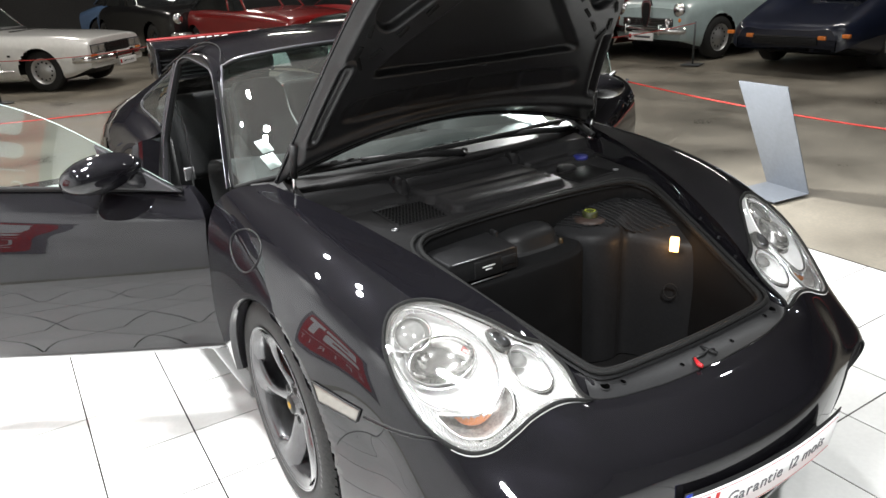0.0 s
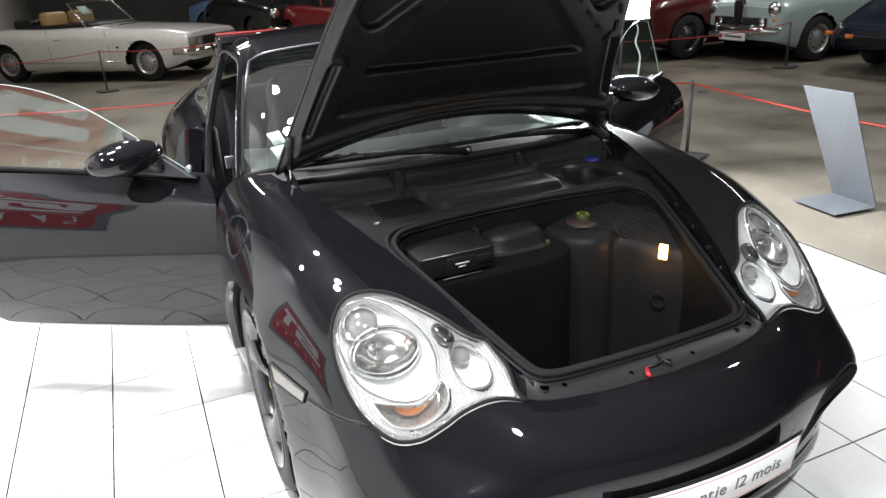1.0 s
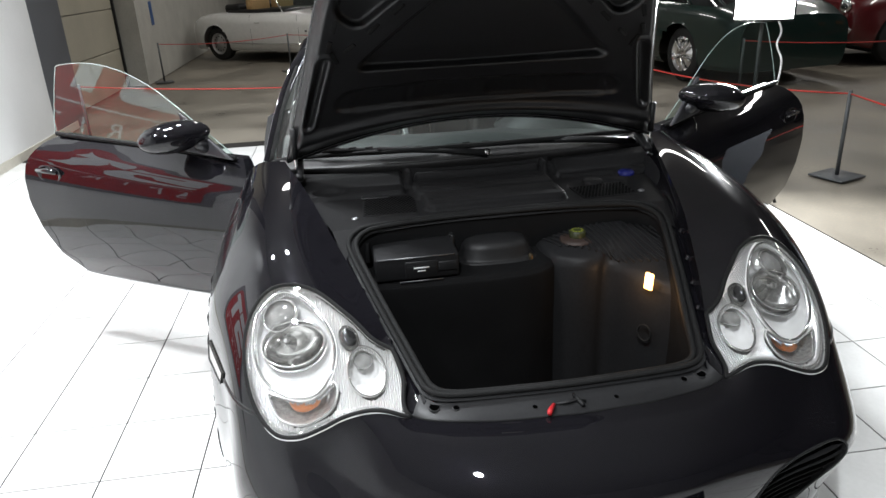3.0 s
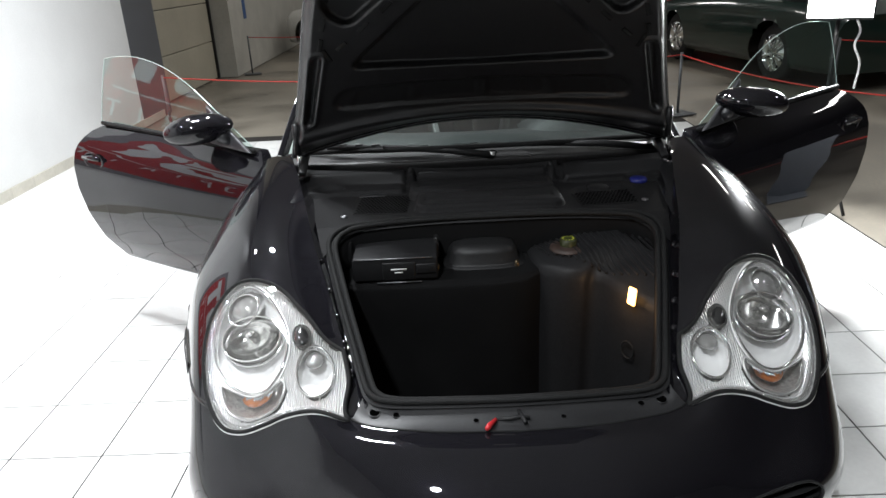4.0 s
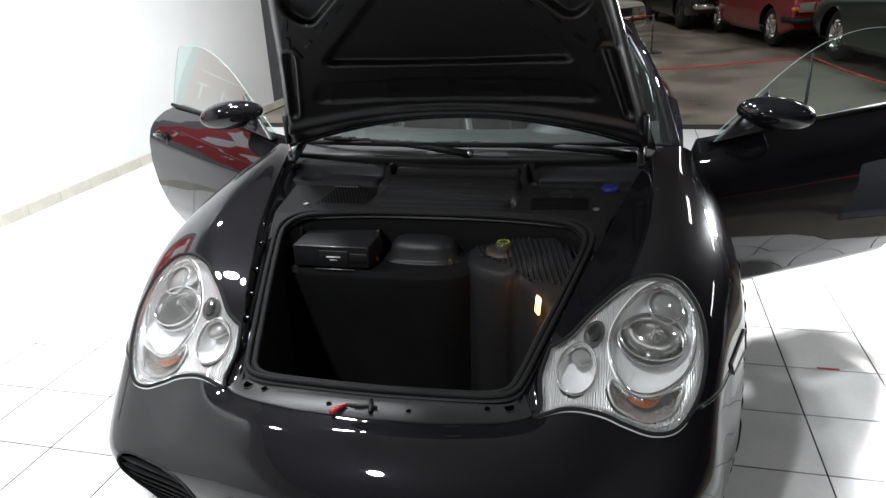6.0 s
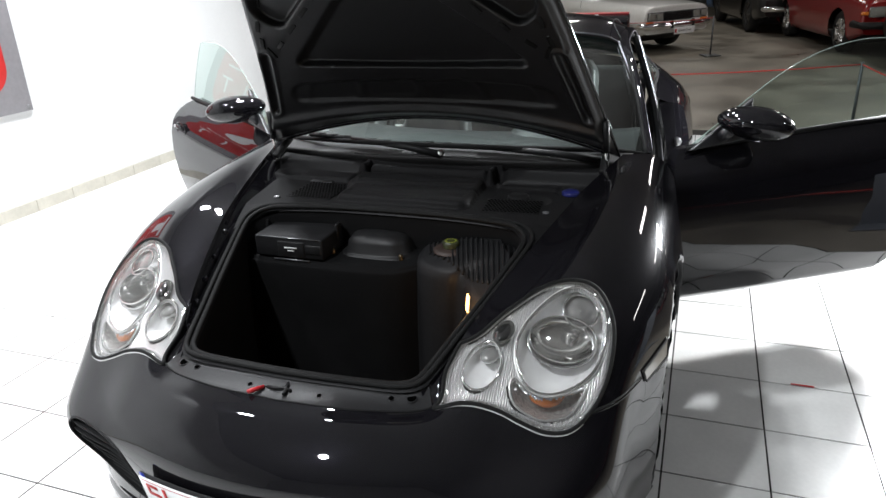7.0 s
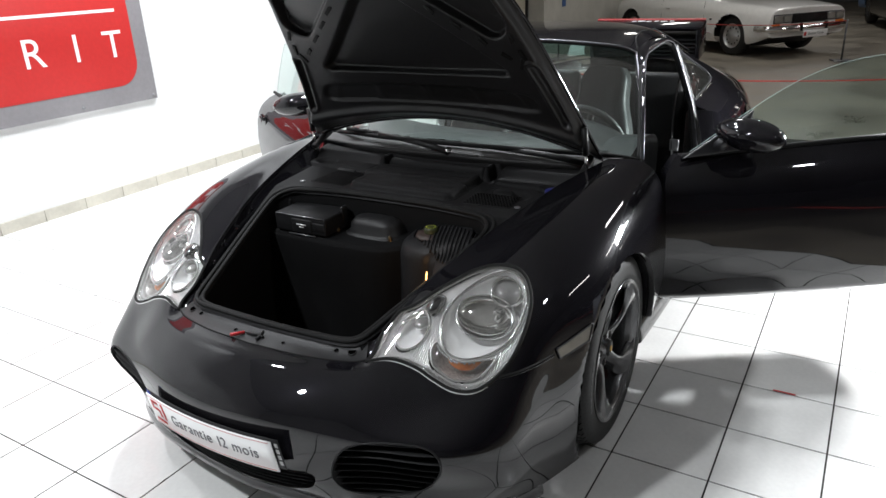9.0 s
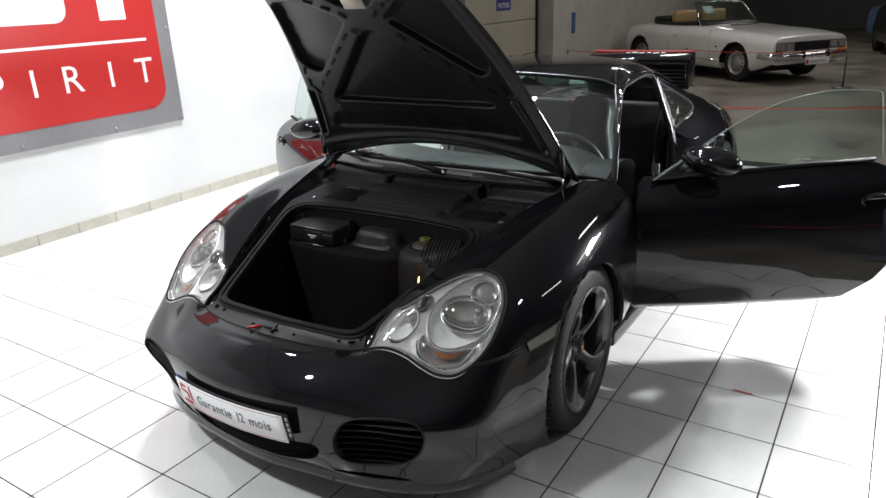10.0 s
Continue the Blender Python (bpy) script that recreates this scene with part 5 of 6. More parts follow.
part("fuel_flap_seam", tube([(-p[0][0] - 0.001, p[0][1], p[0][2]) for p in ring], 0.0022, 5, True), BLACK, car, "round fuel flap seam")

# ---- wheels ----


SIDEMARK = material("raised_tyre_marks", (0.055, 0.055, 0.055), 0.6, grain=0.2, scale=200)


def wheel(s, y, label):
    m = pose(s * (0.703 if y < 1 else 0.72), y + 0.05, 0.318, 0, 90 * s, 0) @ Matrix.Scale(0.955, 4)
    prof = [(0.236, -0.105), (0.30, -0.112), (0.318, -0.104), (0.328, -0.084), (0.332, -0.05), (0.3325, 0.0), (0.332, 0.05), (0.328, 0.084), (0.318, 0.103), (0.302, 0.112), (0.285, 0.1145), (0.262, 0.114), (0.247, 0.111), (0.240, 0.100)]
    tyre = part("wheel", turned(prof, 72, m=m), TYRE, car, label)
    for k in (-0.05, 0.0, 0.05):
        part("tread_groove", tube([m @ Vector((0.3325 * math.cos(a), 0.3325 * math.sin(a), k)) for a in np.linspace(0, 2 * math.pi, 64, endpoint=False)], 0.004, 5, True), BLACK, tyre)
    # thin black bars draw the shaded gaps of the tread
    bm = bmesh.new()
    for k in range(66):
        a = 2 * math.pi * k / 66
        for zz, rr, tilt, ln in ((0.068, 0.3302, 6, 0.036), (0.024, 0.3325, 0, 0.030), (-0.024, 0.3325, 0, 0.030), (-0.068, 0.3302, -6, 0.036), (0.0945, 0.3228, 62, 0.020)):
            q = m @ pose(rr * math.cos(a), rr * math.sin(a), zz, 0, 0, math.degrees(a)) @ pose(0, 0, 0, 0, -tilt, 0)
            bmesh.ops.create_cube(bm, size=1, matrix=q @ Matrix.Diagonal((0.0012, 0.0036, ln, 1)))
    part("tread", bm, HOLE, tyre, kind="stuff")
    part("rim_lip", tube([m @ Vector((0.244 * math.cos(a), 0.244 * math.sin(a), 0.113)) for a in np.linspace(0, 2 * math.pi, 72, endpoint=False)], 0.0030, 6, True), ALLOY, tyre, "thin grey rim lip")
    barrel = [(0.241, 0.102), (0.246, 0.110), (0.243, 0.1155), (0.237, 0.110), (0.231, 0.106), (0.219, 0.101), (0.213, 0.094), (0.209, 0.075), (0.204, 0.02), (0.200, -0.10), (0.0, -0.10)]
    part("rim_barrel", turned(barrel, 64, m=m), ALLOY, tyre, "grey alloy rim barrel")
    # five hollow twisted spokes
    for k in range(5):
        a0 = radians(72 * k + 36)
        rows = []
        for f in np.linspace(0, 1, 14):
            r = 0.04 + 0.187 * f
            tw = a0 + (0.10 * f + 0.30 * f ** 3) * s
            w = 0.038 - 0.010 * math.sin(math.pi * min(1, f * 1.25)) + 0.058 * (max(0, f - 0.55) / 0.45) ** 2
            zc = 0.056 + 0.042 * f ** 1.3
            ring = []
            for g in np.linspace(0, 2 * math.pi, 14, endpoint=False):
                side_w = math.cos(g)
                lx = w * side_w
                lz = 0.013 * math.sin(g) + 0.020 * side_w * s * math.sin(math.pi * min(1, f * 1.1)) - 0.012 * side_w ** 2 * math.sin(math.pi * f)
                ring.append(m @ Vector((r * math.cos(tw) - lx * math.sin(tw), r * math.sin(tw) + lx * math.cos(tw), zc + lz)))
            rows.append(ring)
        part("spoke", sheet(np.array(rows), wrap_v=True), ALLOY, tyre, "twisted grey alloy spoke")
    part("hub", turned([(0.07, 0.03), (0.072, 0.055), (0.06, 0.07), (0.034, 0.072), (0.03, 0.08), (0, 0.081)], 28, m=m), ALLOY, tyre)
    part("centre_cap", turned([(0.028, 0.080), (0.026, 0.086), (0, 0.088)], 20, m=m), BLACK, tyre, "black centre cap")
    part("cap_badge", turned([(0.011, 0.088), (0.010, 0.090), (0, 0.0905)], 10, m=m), material("yellow_badge", (0.5, 0.3, 0.04), 0.3, 0.6), tyre, "small yellow badge")
    part("brake_disc", turned([(0.165, -0.01), (0.165, 0.005), (0.06, 0.005), (0.06, 0.02), (0, 0.02)], 40, m=m), STEEL, tyre, "grey brake disc")
    cal = bmesh.new()
    box((0.07, 0.22, 0.07), (0.165, 0, 0.015), 0.015, bm=cal)
    bmesh.ops.transform(cal, matrix=m @ pose(0, 0, 0, 0, 0, 180 if s > 0 else 0), verts=cal.verts)
    part("caliper", cal, REDCAL, tyre, "red brake caliper")
    for a0 in (70, 250):
        for k in range(9):
            a = radians(a0 + 4.5 * k)
            part("side_mark", box((0.016, 0.009, 0.001), (0, 0, 0)), SIDEMARK, tyre, at=m @ pose(0.280 * math.cos(a), 0.280 * math.sin(a), 0.1148, 0, 0, math.degrees(a) + 90))
    for k in range(5):
        a = radians(72 * k + 54)
        part("wheel_bolt", turned([(0.011, 0.05), (0.011, 0.074), (0, 0.076)], 8, m=m @ pose(0.052 * math.cos(a), 0.052 * math.sin(a), 0)), BLACK, tyre)


for s in (1, -1):
    wheel(s, 0.0, "alloy wheel with low-profile tyre")
    wheel(s, 2.35, "rear alloy wheel with wide tyre")

# ---- number-plate advertising board ----
pm = pose(-0.032, -0.908, 0.349, 98.5, 0, -2.66) @ pose(0, 0, 0, 0, 0, 1.5)


def bowed(bm, m):
    """Bend a flat board round the bumper: its ends lie further back."""
    for v in bm.verts:
        v.co.z -= 0.022 * (v.co.x / 0.26) ** 2
    bmesh.ops.transform(bm, matrix=m, verts=bm.verts)
    return bm


def strips(w, h, t):
    bm = bmesh.new()
    xs = np.linspace(-w / 2, w / 2, 25)
    prof = [(h / 2, 0), (h / 2, t), (-h / 2, t), (-h / 2, 0)]
    rows = [[bm.verts.new((x, y, z)) for y, z in prof] for x in xs]
    for r0, r1 in zip(rows, rows[1:]):
        for k in range(4):
            bm.faces.new((r0[k], r0[(k + 1) % 4], r1[(k + 1) % 4], r1[k]))
    bm.faces.new(rows[0])
    bm.faces.new(rows[-1][::-1])
    return bm


holder = part("plate_holder", bowed(strips(0.40, 0.060, 0.020), pm @ pose(0.0, -0.008, -0.024, 0)), BLACK, car, "black plate holder")
under = part("under_plate", bowed(strips(0.520, 0.100, 0.002), pm @ pose(0.008, 0.006, -0.003, 0)), BLACK, car, "black number plate behind the dealer plate")
board = part("dealer_plate", bowed(strips(0.50, 0.102, 0.003), pm @ pose(0, 0, 0.004)), material("white_plate", (0.8, 0.8, 0.8), 0.35, coat=0.3), car, "white dealer plate with grey lettering")


def on_plate(x, y, z):
    return pm @ pose(x, y, z - 0.022 * (x / 0.26) ** 2) @ pose(0, 0, 0, 0, math.degrees(math.atan(0.044 * x / 0.26 ** 2)), 0)


def words(name, text, size, m, mat, parent, depth=0.0006, label="", **tags):
    c = bpy.data.curves.new(name, "FONT")
    c.body, c.size, c.extrude, c.align_x, c.align_y = text, size, depth, "LEFT", "CENTER"
    tmp = bpy.data.objects.new(name, c)
    scene.collection.objects.link(tmp)
    bpy.context.view_layer.update()
    me = bpy.data.meshes.new_from_object(tmp.evaluated_get(bpy.context.evaluated_depsgraph_get()))
    bpy.data.objects.remove(tmp)
    me.materials.clear()
    me.materials.append(mat)
    ob = new(name, me)
    if parent is not None:
        ob.parent = parent
    ob.matrix_basis = m
    return tagged(ob, label, **tags)


GREYINK = material("grey_ink", (0.11, 0.11, 0.12), 0.5)
REDINK = material("red_ink", (0.5, 0.03, 0.03), 0.5)
GREYBAR = material("grey_bar_ink", (0.4, 0.4, 0.4), 0.5)
def spell(text, size, squeeze, x, y, mat, parent, label):
    """Set a line letter by letter, each its own part."""
    for ch in text:
        if ch != " ":
            ob = words("letter", ch, size, on_plate(x, y, 0.0078) @ Matrix.Diagonal((squeeze, 1, 1, 1)), mat, parent, label=label)
            x += squeeze * max(v.co.x for v in ob.data.vertices) + size * 0.075
        else:
            x += size * 0.28


spell("Garantie 12 mois", 0.052, 0.86, -0.140, 0.0, GREYINK, board, "grey sans-serif letter")
for w, h, x, y in ((0.009, 0.026, -0.226, 0.020), (0.036, 0.009, -0.212, 0.034), (0.030, 0.009, -0.210, 0.010), (0.009, 0.026, -0.194, -0.001), (0.010, 0.056, -0.174, 0.012), (0.052, 0.009, -0.203, -0.030)):
    part("logo_shape", box((w, h, 0.001), (0, 0, 0), turn=None), REDINK if h != 0.010 or y > 0 else GREYINK, board, "plain red logo shape", at=on_plate(x, y, 0.0082))
for y in (0.046, -0.046):
    part("border_line", bowed(strips(0.485, 0.0012, 0.0006), pm @ pose(0, y, 0.0072)), REDINK, board)
for k in range(4):
    part("plate_bar", box((0.010, 0.014, 0.001), (0, 0, 0)), GREYBAR, under, "plain grey bar", at=on_plate(0.259, 0.036 - 0.020 * k, 0.0004))
part("blue_band", box((0.016, 0.100, 0.001), (0, 0, 0)), material("blue_band_film", (0.01, 0.03, 0.30), 0.35), under, "plain blue end band", at=on_plate(-0.2445, 0.006, 0.0004))

# ---- cabin ----
part("cabin_floor", box((1.36, 1.5, 0.04), (0, 1.35, 0.24), 0.01), CARPET, car, "black cabin carpet")
part("rear_bulkhead", box((1.2, 0.05, 0.62), (0, 2.1, 0.55), 0.02), LEATHER, car)
for s in (1, -1):
    part("rear_backrest", box((0.50, 0.09, 0.42), (s * 0.30, 2.02, 0.70), 0.035, 3, turn=pose(0, 0, 0, -14)), LEATHER, car, "black leather rear backrest")
dash = [[(x, y + 0.16 * (abs(x) / 0.66) ** 2, z) for x in np.linspace(-0.66, 0.66, 9)] for y, z in ((0.44, 0.80), (0.60, 0.835), (0.74, 0.83), (0.84, 0.80), (0.88, 0.74), (0.86, 0.60), (0.80, 0.45), (0.78, 0.28))]
part("dashboard", sheet(loft(dash, 36, 40)), LEATHER, car, "black leather dashboard")
hood_i = [[(0.37 + 0.2 * c, y, 0.82 + h * (1 - c * c)) for c in np.linspace(-1, 1, 9)] for y, h in ((0.62, 0.0), (0.70, 0.05), (0.80, 0.07), (0.87, 0.06))]
part("instrument_hood", sheet(loft(hood_i, 16, 24)), LEATHER, car)
sm = pose(0.37, 0.93, 0.77, -66)
st = part("steering_wheel", tube([sm @ Vector((0.172 * math.cos(a), 0.172 * math.sin(a), 0)) for a in np.linspace(0, 2 * math.pi, 40, endpoint=False)], 0.016, 10, True), LEATHER, car, "black leather steering wheel")
part("airbag_pad", turned([(0.085, -0.02), (0.08, 0.015), (0.05, 0.03), (0, 0.034)], 24, m=sm @ pose(0, -0.01, -0.02)), LEATHER, st)
for a in (200, 340, 250, 290):
    part("wheel_spoke", tube([sm @ Vector((0.06 * math.cos(radians(a)), 0.06 * math.sin(radians(a)), -0.01)), sm @ Vector((0.18 * math.cos(radians(a)), 0.18 * math.sin(radians(a)), 0))], 0.013, 8), LEATHER, st)
for s in (1, -1):
    seat = part("car_seat", box((0.46, 0.52, 0.16), (s * 0.32, 1.12, 0.38), 0.06, 3), LEATHER, car, "black leather sports seat")
    back = [[(s * 0.31 + w * c, 1.28 + 0.30 * (z - 0.45) - 0.05 * abs(c) ** 2 * k, z) for c in np.linspace(-1, 1, 9)] for w, z, k in ((0.20, 0.42, 1), (0.20, 0.56, 1.4), (0.17, 0.74, 1.3), (0.13, 0.86, 0.8), (0.12, 0.96, 0.5), (0.09, 1.01, 0.3))]
    bm = sheet(loft(back, 30, 30))
    thicken(bm, 0.07)
    part("backrest", bm, LEATHER, seat, "black leather backrest with fixed headrest")
    belt = [(s * 0.60, 1.70, 1.0), (s * 0.58, 1.66, 0.8), (s * 0.60, 1.60, 0.55), (s * 0.62, 1.50, 0.32)]
    b = part("seat_belt", tube(curve(belt, 16), 0.024, 8, flat=0.12), BLACK, car, "black seat belt")
    part("belt_buckle", box((0.045, 0.012, 0.06), (s * 0.605, 1.61, 0.62), 0.005), STEEL, b, "grey belt buckle tongue")
    part("side_trim", box((0.05, 0.42, 0.40), (s * 0.645, 1.95, 0.57), 0.02), LEATHER, car)
PAPER = material("white_paper", (0.75, 0.76, 0.76), 0.6, grain=0.03)
for x, y, z, w, h in ((-0.555, 0.66, 0.905, 0.055, 0.05), (-0.555, 0.605, 0.865, 0.06, 0.055)):
    part("screen_sticker", box((w, 0.001, h), (x, y, z), turn=pose(0, 0, 0, -42, 0, 28)), PAPER, car, "white paper stickers inside the windscreen")

# ---- other cars in the hall ----
SILVERRIM = material("silver_painted_rim", (0.45, 0.45, 0.45), 0.35, 0.6, grain=0.1, scale=60)
DARKGLASS = material("dark_cabin_glass", (0.015, 0.017, 0.018), 0.06, coat=1.0)
TAN = material("tan_leather", (0.42, 0.27, 0.12), 0.55, grain=0.15, bump=0.2)
LAMPGREY = material("grey_lamp_glass", (0.33, 0.33, 0.30), 0.22, 0.15, grain=0.15, scale=80, coat=0.4)
PAINTS = {}


def gloss(name, colour):
    if name not in PAINTS:
        PAINTS[name] = material(name, colour, 0.3, grain=0.04, scale=15, coat=1.0, spec=0.4)
    return PAINTS[name]


def classic_wheel(parent, x, y, r, w, rim_mat, spokes):
    s = 1 if x > 0 else -1
    m = pose(x, y, r, 0, 90 * s, 0)
    ty = part("wheel", turned([(r * 0.62, -w / 2), (r * 0.93, -w / 2), (r, -w * 0.36), (r, w * 0.36), (r * 0.93, w / 2), (r * 0.64, w / 2)], 36, m=m), TYRE, parent, "black tyre on a bright rim")
    part("rim", turned([(r * 0.66, w * 0.5), (r * 0.62, w * 0.44), (r * 0.56, w * 0.2), (r * 0.5, w * 0.3), (r * 0.25, w * 0.42), (r * 0.2, w * 0.5), (0, w * 0.52)], 30, m=m), rim_mat, ty)
    for k in range(spokes):
        a = 2 * math.pi * k / spokes
        if spokes == 5:
            part("spoke", tube([m @ Vector((r * f * math.cos(a), r * f * math.sin(a), w * 0.5)) for f in (0.12, 0.4, 0.62)], [r * 0.12, r * 0.09, r * 0.12], 8, flat=0.5), rim_mat, ty)
        else:
            part("rim_hole", turned([(r * 0.05, w * 0.34), (0, w * 0.34)], 8, m=m @ pose(r * 0.43 * math.cos(a), r * 0.43 * math.sin(a), w * 0.06)), BLACK, ty)


def classic_car(label, paint, at, stations, wb, r, cabin=None, lamps=(), grille=None, bumper=CHROME, rim=CHROME, spokes=5, crown=0.05, plate_w=0.5, track=0.68, open_top=False, text="", hump=0.0):
    """Front axle at the origin, nose towards -y. stations: (y, half width, height)."""
    ob = thing("classic_car", label, "car", at, group="cars in the hall")
    rows = []
    for y, w, z in stations:
        k = min(1.0, max(0.0, (-0.3 - y) / 0.45))
        half = [(0, z + crown), (0.5 * w, z + crown * 0.8), (0.84 * w, z + 0.01), (0.97 * w, z - 0.09), (w, z - 0.24), (w, 0.42), (0.97 * w, 0.26 + 0.08 * k), (0.9 * w, 0.19 + 0.13 * k)]
        rows.append([(-x, y, h) for x, h in half[:0:-1]] + [(x, y, h) for x, h in half])
    g = loft(rows, 150, 81)
    top = np.clip((g[..., 2] - 0.5) / 0.2, 0, 1)
    side = np.exp(-((np.abs(g[..., 0]) - 0.62) / 0.16) ** 2)
    for c in (0, wb):
        g[..., 2] += hump * top * side * np.exp(-((g[..., 1] - c) / 0.55) ** 2)
    arch = r * 1.13
    for c in (0, wb):
        rad = np.hypot(g[..., 1] - c, g[..., 2] - r)
        near = (np.abs(rad - arch) < 0.022) & (np.abs(g[..., 0]) > 0.45)
        k = (arch / rad)[near]
        g[near, 1], g[near, 2] = c + (g[near, 1] - c) * k, r + (g[near, 2] - r) * k
    bm = bmesh.new()
    add_grid(bm, g)
    for row in (g[0], g[-1]):
        bm.faces.new([bm.verts.new(p) for p in row])
    gone = [f for f in bm.faces if abs(f.calc_center_median().x) > 0.45 and min(math.hypot(f.calc_center_median().y - c, f.calc_center_median().z - r) for c in (0, wb)) < arch - 0.002]
    bmesh.ops.delete(bm, geom=gone, context="FACES")
    part("body", bm, paint, ob)
    part("underbody", box((1.0, wb + 0.8, 0.25), (0, wb / 2, 0.36), 0.02), BLACK, ob)
    for c in (0, wb):
        part("wheel_house", box((2 * track - 0.1, 2 * r, 0.5), (0, c, 0.40), 0.05), BLACK, ob)
        for s in (1, -1):
            classic_wheel(ob, s * track, c, r, 0.18, rim, spokes)
    if cabin:
        (yb0, yt0, yt1, yb1), wbm, wt, zb, zt = cabin
        ring = lambda y0, y1, w, z: np.array([(x, y, z) for x, y in closed_curve([(-w, y0 + 0.12), (-0.6 * w, y0 + 0.02), (0, y0), (0.6 * w, y0 + 0.02), (w, y0 + 0.12), (w, (y0 + y1) / 2), (w, y1 - 0.12), (0.6 * w, y1 - 0.02), (0, y1), (-0.6 * w, y1 - 0.02), (-w, y1 - 0.12), (-w, (y0 + y1) / 2)], 60)])
        lo, hi = ring(yb0, yb1, wbm, zb), ring(yt0, yt1, wt, zt)
        part("cabin_glass", sheet(np.array([lo, (lo + hi) / 2 * (1.02, 1, 1), hi]), wrap_v=True), DARKGLASS, ob, "dark cabin glass")
        c = hi.mean(0)
        part("roof", sheet(np.array([hi + (0, 0, -0.02), hi, c + (hi - c) * 0.9 + (0, 0, 0.03), c + (hi - c) * 0.5 + (0, 0, 0.055), c + (hi - c) * 0.02 + (0, 0, 0.06)]), wrap_v=True), paint, ob)
        for k in (2, 12, 18, 28, 32, 42, 48, 58):
            part("pillar", tube([lo[k], (lo[k] + hi[k]) / 2 * (1.02, 1, 1), hi[k]], 0.022, 6), paint, ob)
    if open_top:
        y0, y1, zb = open_top
        part("cockpit", box((1.28, y1 - y0, 0.12), (0, (y0 + y1) / 2, zb + 0.005), 0.05), BLACK, ob, "dark open cockpit")
        for s in (1, -1):
            part("seat", box((0.5, 0.2, 0.30), (s * 0.34, y0 + 0.95, zb + 0.12), 0.06, 3), TAN, ob, "tan leather seat")
        fr = [(-0.66, y0 + 0.05, zb), (-0.56, y0 + 0.42, zb + 0.40), (0, y0 + 0.36, zb + 0.43), (0.56, y0 + 0.42, zb + 0.40), (0.66, y0 + 0.05, zb)]
        part("screen_frame", tube(fr, 0.014, 8), CHROME, ob, "chrome windscreen frame")
        part("screen", slab_of([Vector(p) for p in (fr[0], fr[1], fr[2], fr[3], fr[4])]), GLASS, ob)
        part("folded_top", box((1.2, 0.4, 0.16), (0, y1 - 0.1, zb + 0.08), 0.06, 3), BLACK, ob, "folded black fabric top")
        part("price_card", box((0.22, 0.004, 0.16), (-0.3, y0 + 0.33, zb + 0.28), turn=pose(0, 0, 0, -40)), WHITE, ob, "white price card")
    yn, wn, zn = stations[0]
    for x, z, rr, kind in lamps:
        for s in (1, -1):
            if kind == "round":
                part("headlight", turned([(rr, -0.02), (rr, 0.01), (rr * 0.85, 0.025), (rr * 0.5, 0.045), (0, 0.052)], 24, m=pose(s * x, yn + 0.015, z, 90)), SILVER, ob, "round chrome headlight")
            elif kind == "square":
                lens = part("headlight", box((rr * 2, 0.05, rr * 1.25), (s * x, yn - 0.004, z), 0.012), LAMPGREY, ob, "rectangular headlight")
                part("lamp_rim", tube([(s * x + rr * a, yn - 0.03, z + rr * 0.62 * b) for a, b in ((-1, -1), (1, -1), (1, 1), (-1, 1))], 0.006, 5, True), STEEL, lens)
            else:
                part("indicator", box((rr * 2, 0.05, rr), (s * x, yn + 0.01, z), 0.01), AMBER, ob, "amber indicator")
    if grille:
        gw, gh, gz, mat = grille
        gr = part("grille", box((gw, 0.03, gh), (0, yn - 0.004, gz), 0.01), BLACK, ob, "dark front grille")
        for k in range(5):
            part("grille_bar", box((gw, 0.012, 0.008), (0, yn - 0.024, gz - gh / 2 + gh * (k + 0.5) / 5), 0.002), mat, gr)
    if bumper:
        part("bumper", tube([(-wn * 1.08, yn + 0.25, 0.46), (-wn, yn - 0.02, 0.45), (-wn * 0.5, yn - 0.09, 0.45), (wn * 0.5, yn - 0.09, 0.45), (wn, yn - 0.02, 0.45), (wn * 1.08, yn + 0.25, 0.46)], 0.045, 8, flat=1.2), bumper, ob, "front bumper bar")
    if not plate_w:
        return ob
    pl = part("number_board", box((plate_w, 0.012, 0.11), (0.02, yn - 0.15, 0.36), 0.003), WHITE, ob, "white dealer board with bars")
    part("red_mark", box((0.05, 0.003, 0.06), (-plate_w * 0.4, yn - 0.157, 0.36)), REDINK, pl)
    if text:
        words("lettering", text, 0.055, pose(-plate_w * 0.28, yn - 0.1575, 0.36, 90) @ Matrix.Diagonal((0.85, 1, 1, 1)), GREYINK, pl, label="grey sans-serif line")
    else:
        part("text_bar", box((plate_w * 0.65, 0.003, 0.03), (0.05, yn - 0.157, 0.36)), GREYINK, pl)
    return ob


def slab_of(corners):
    bm = bmesh.new()
    bm.faces.new([bm.verts.new(v) for v in corners])
    return bm


def facing(x, y, fx, fy):
    return pose(x, y, 0, 0, 0, math.degrees(math.atan2(fx, -fy)))


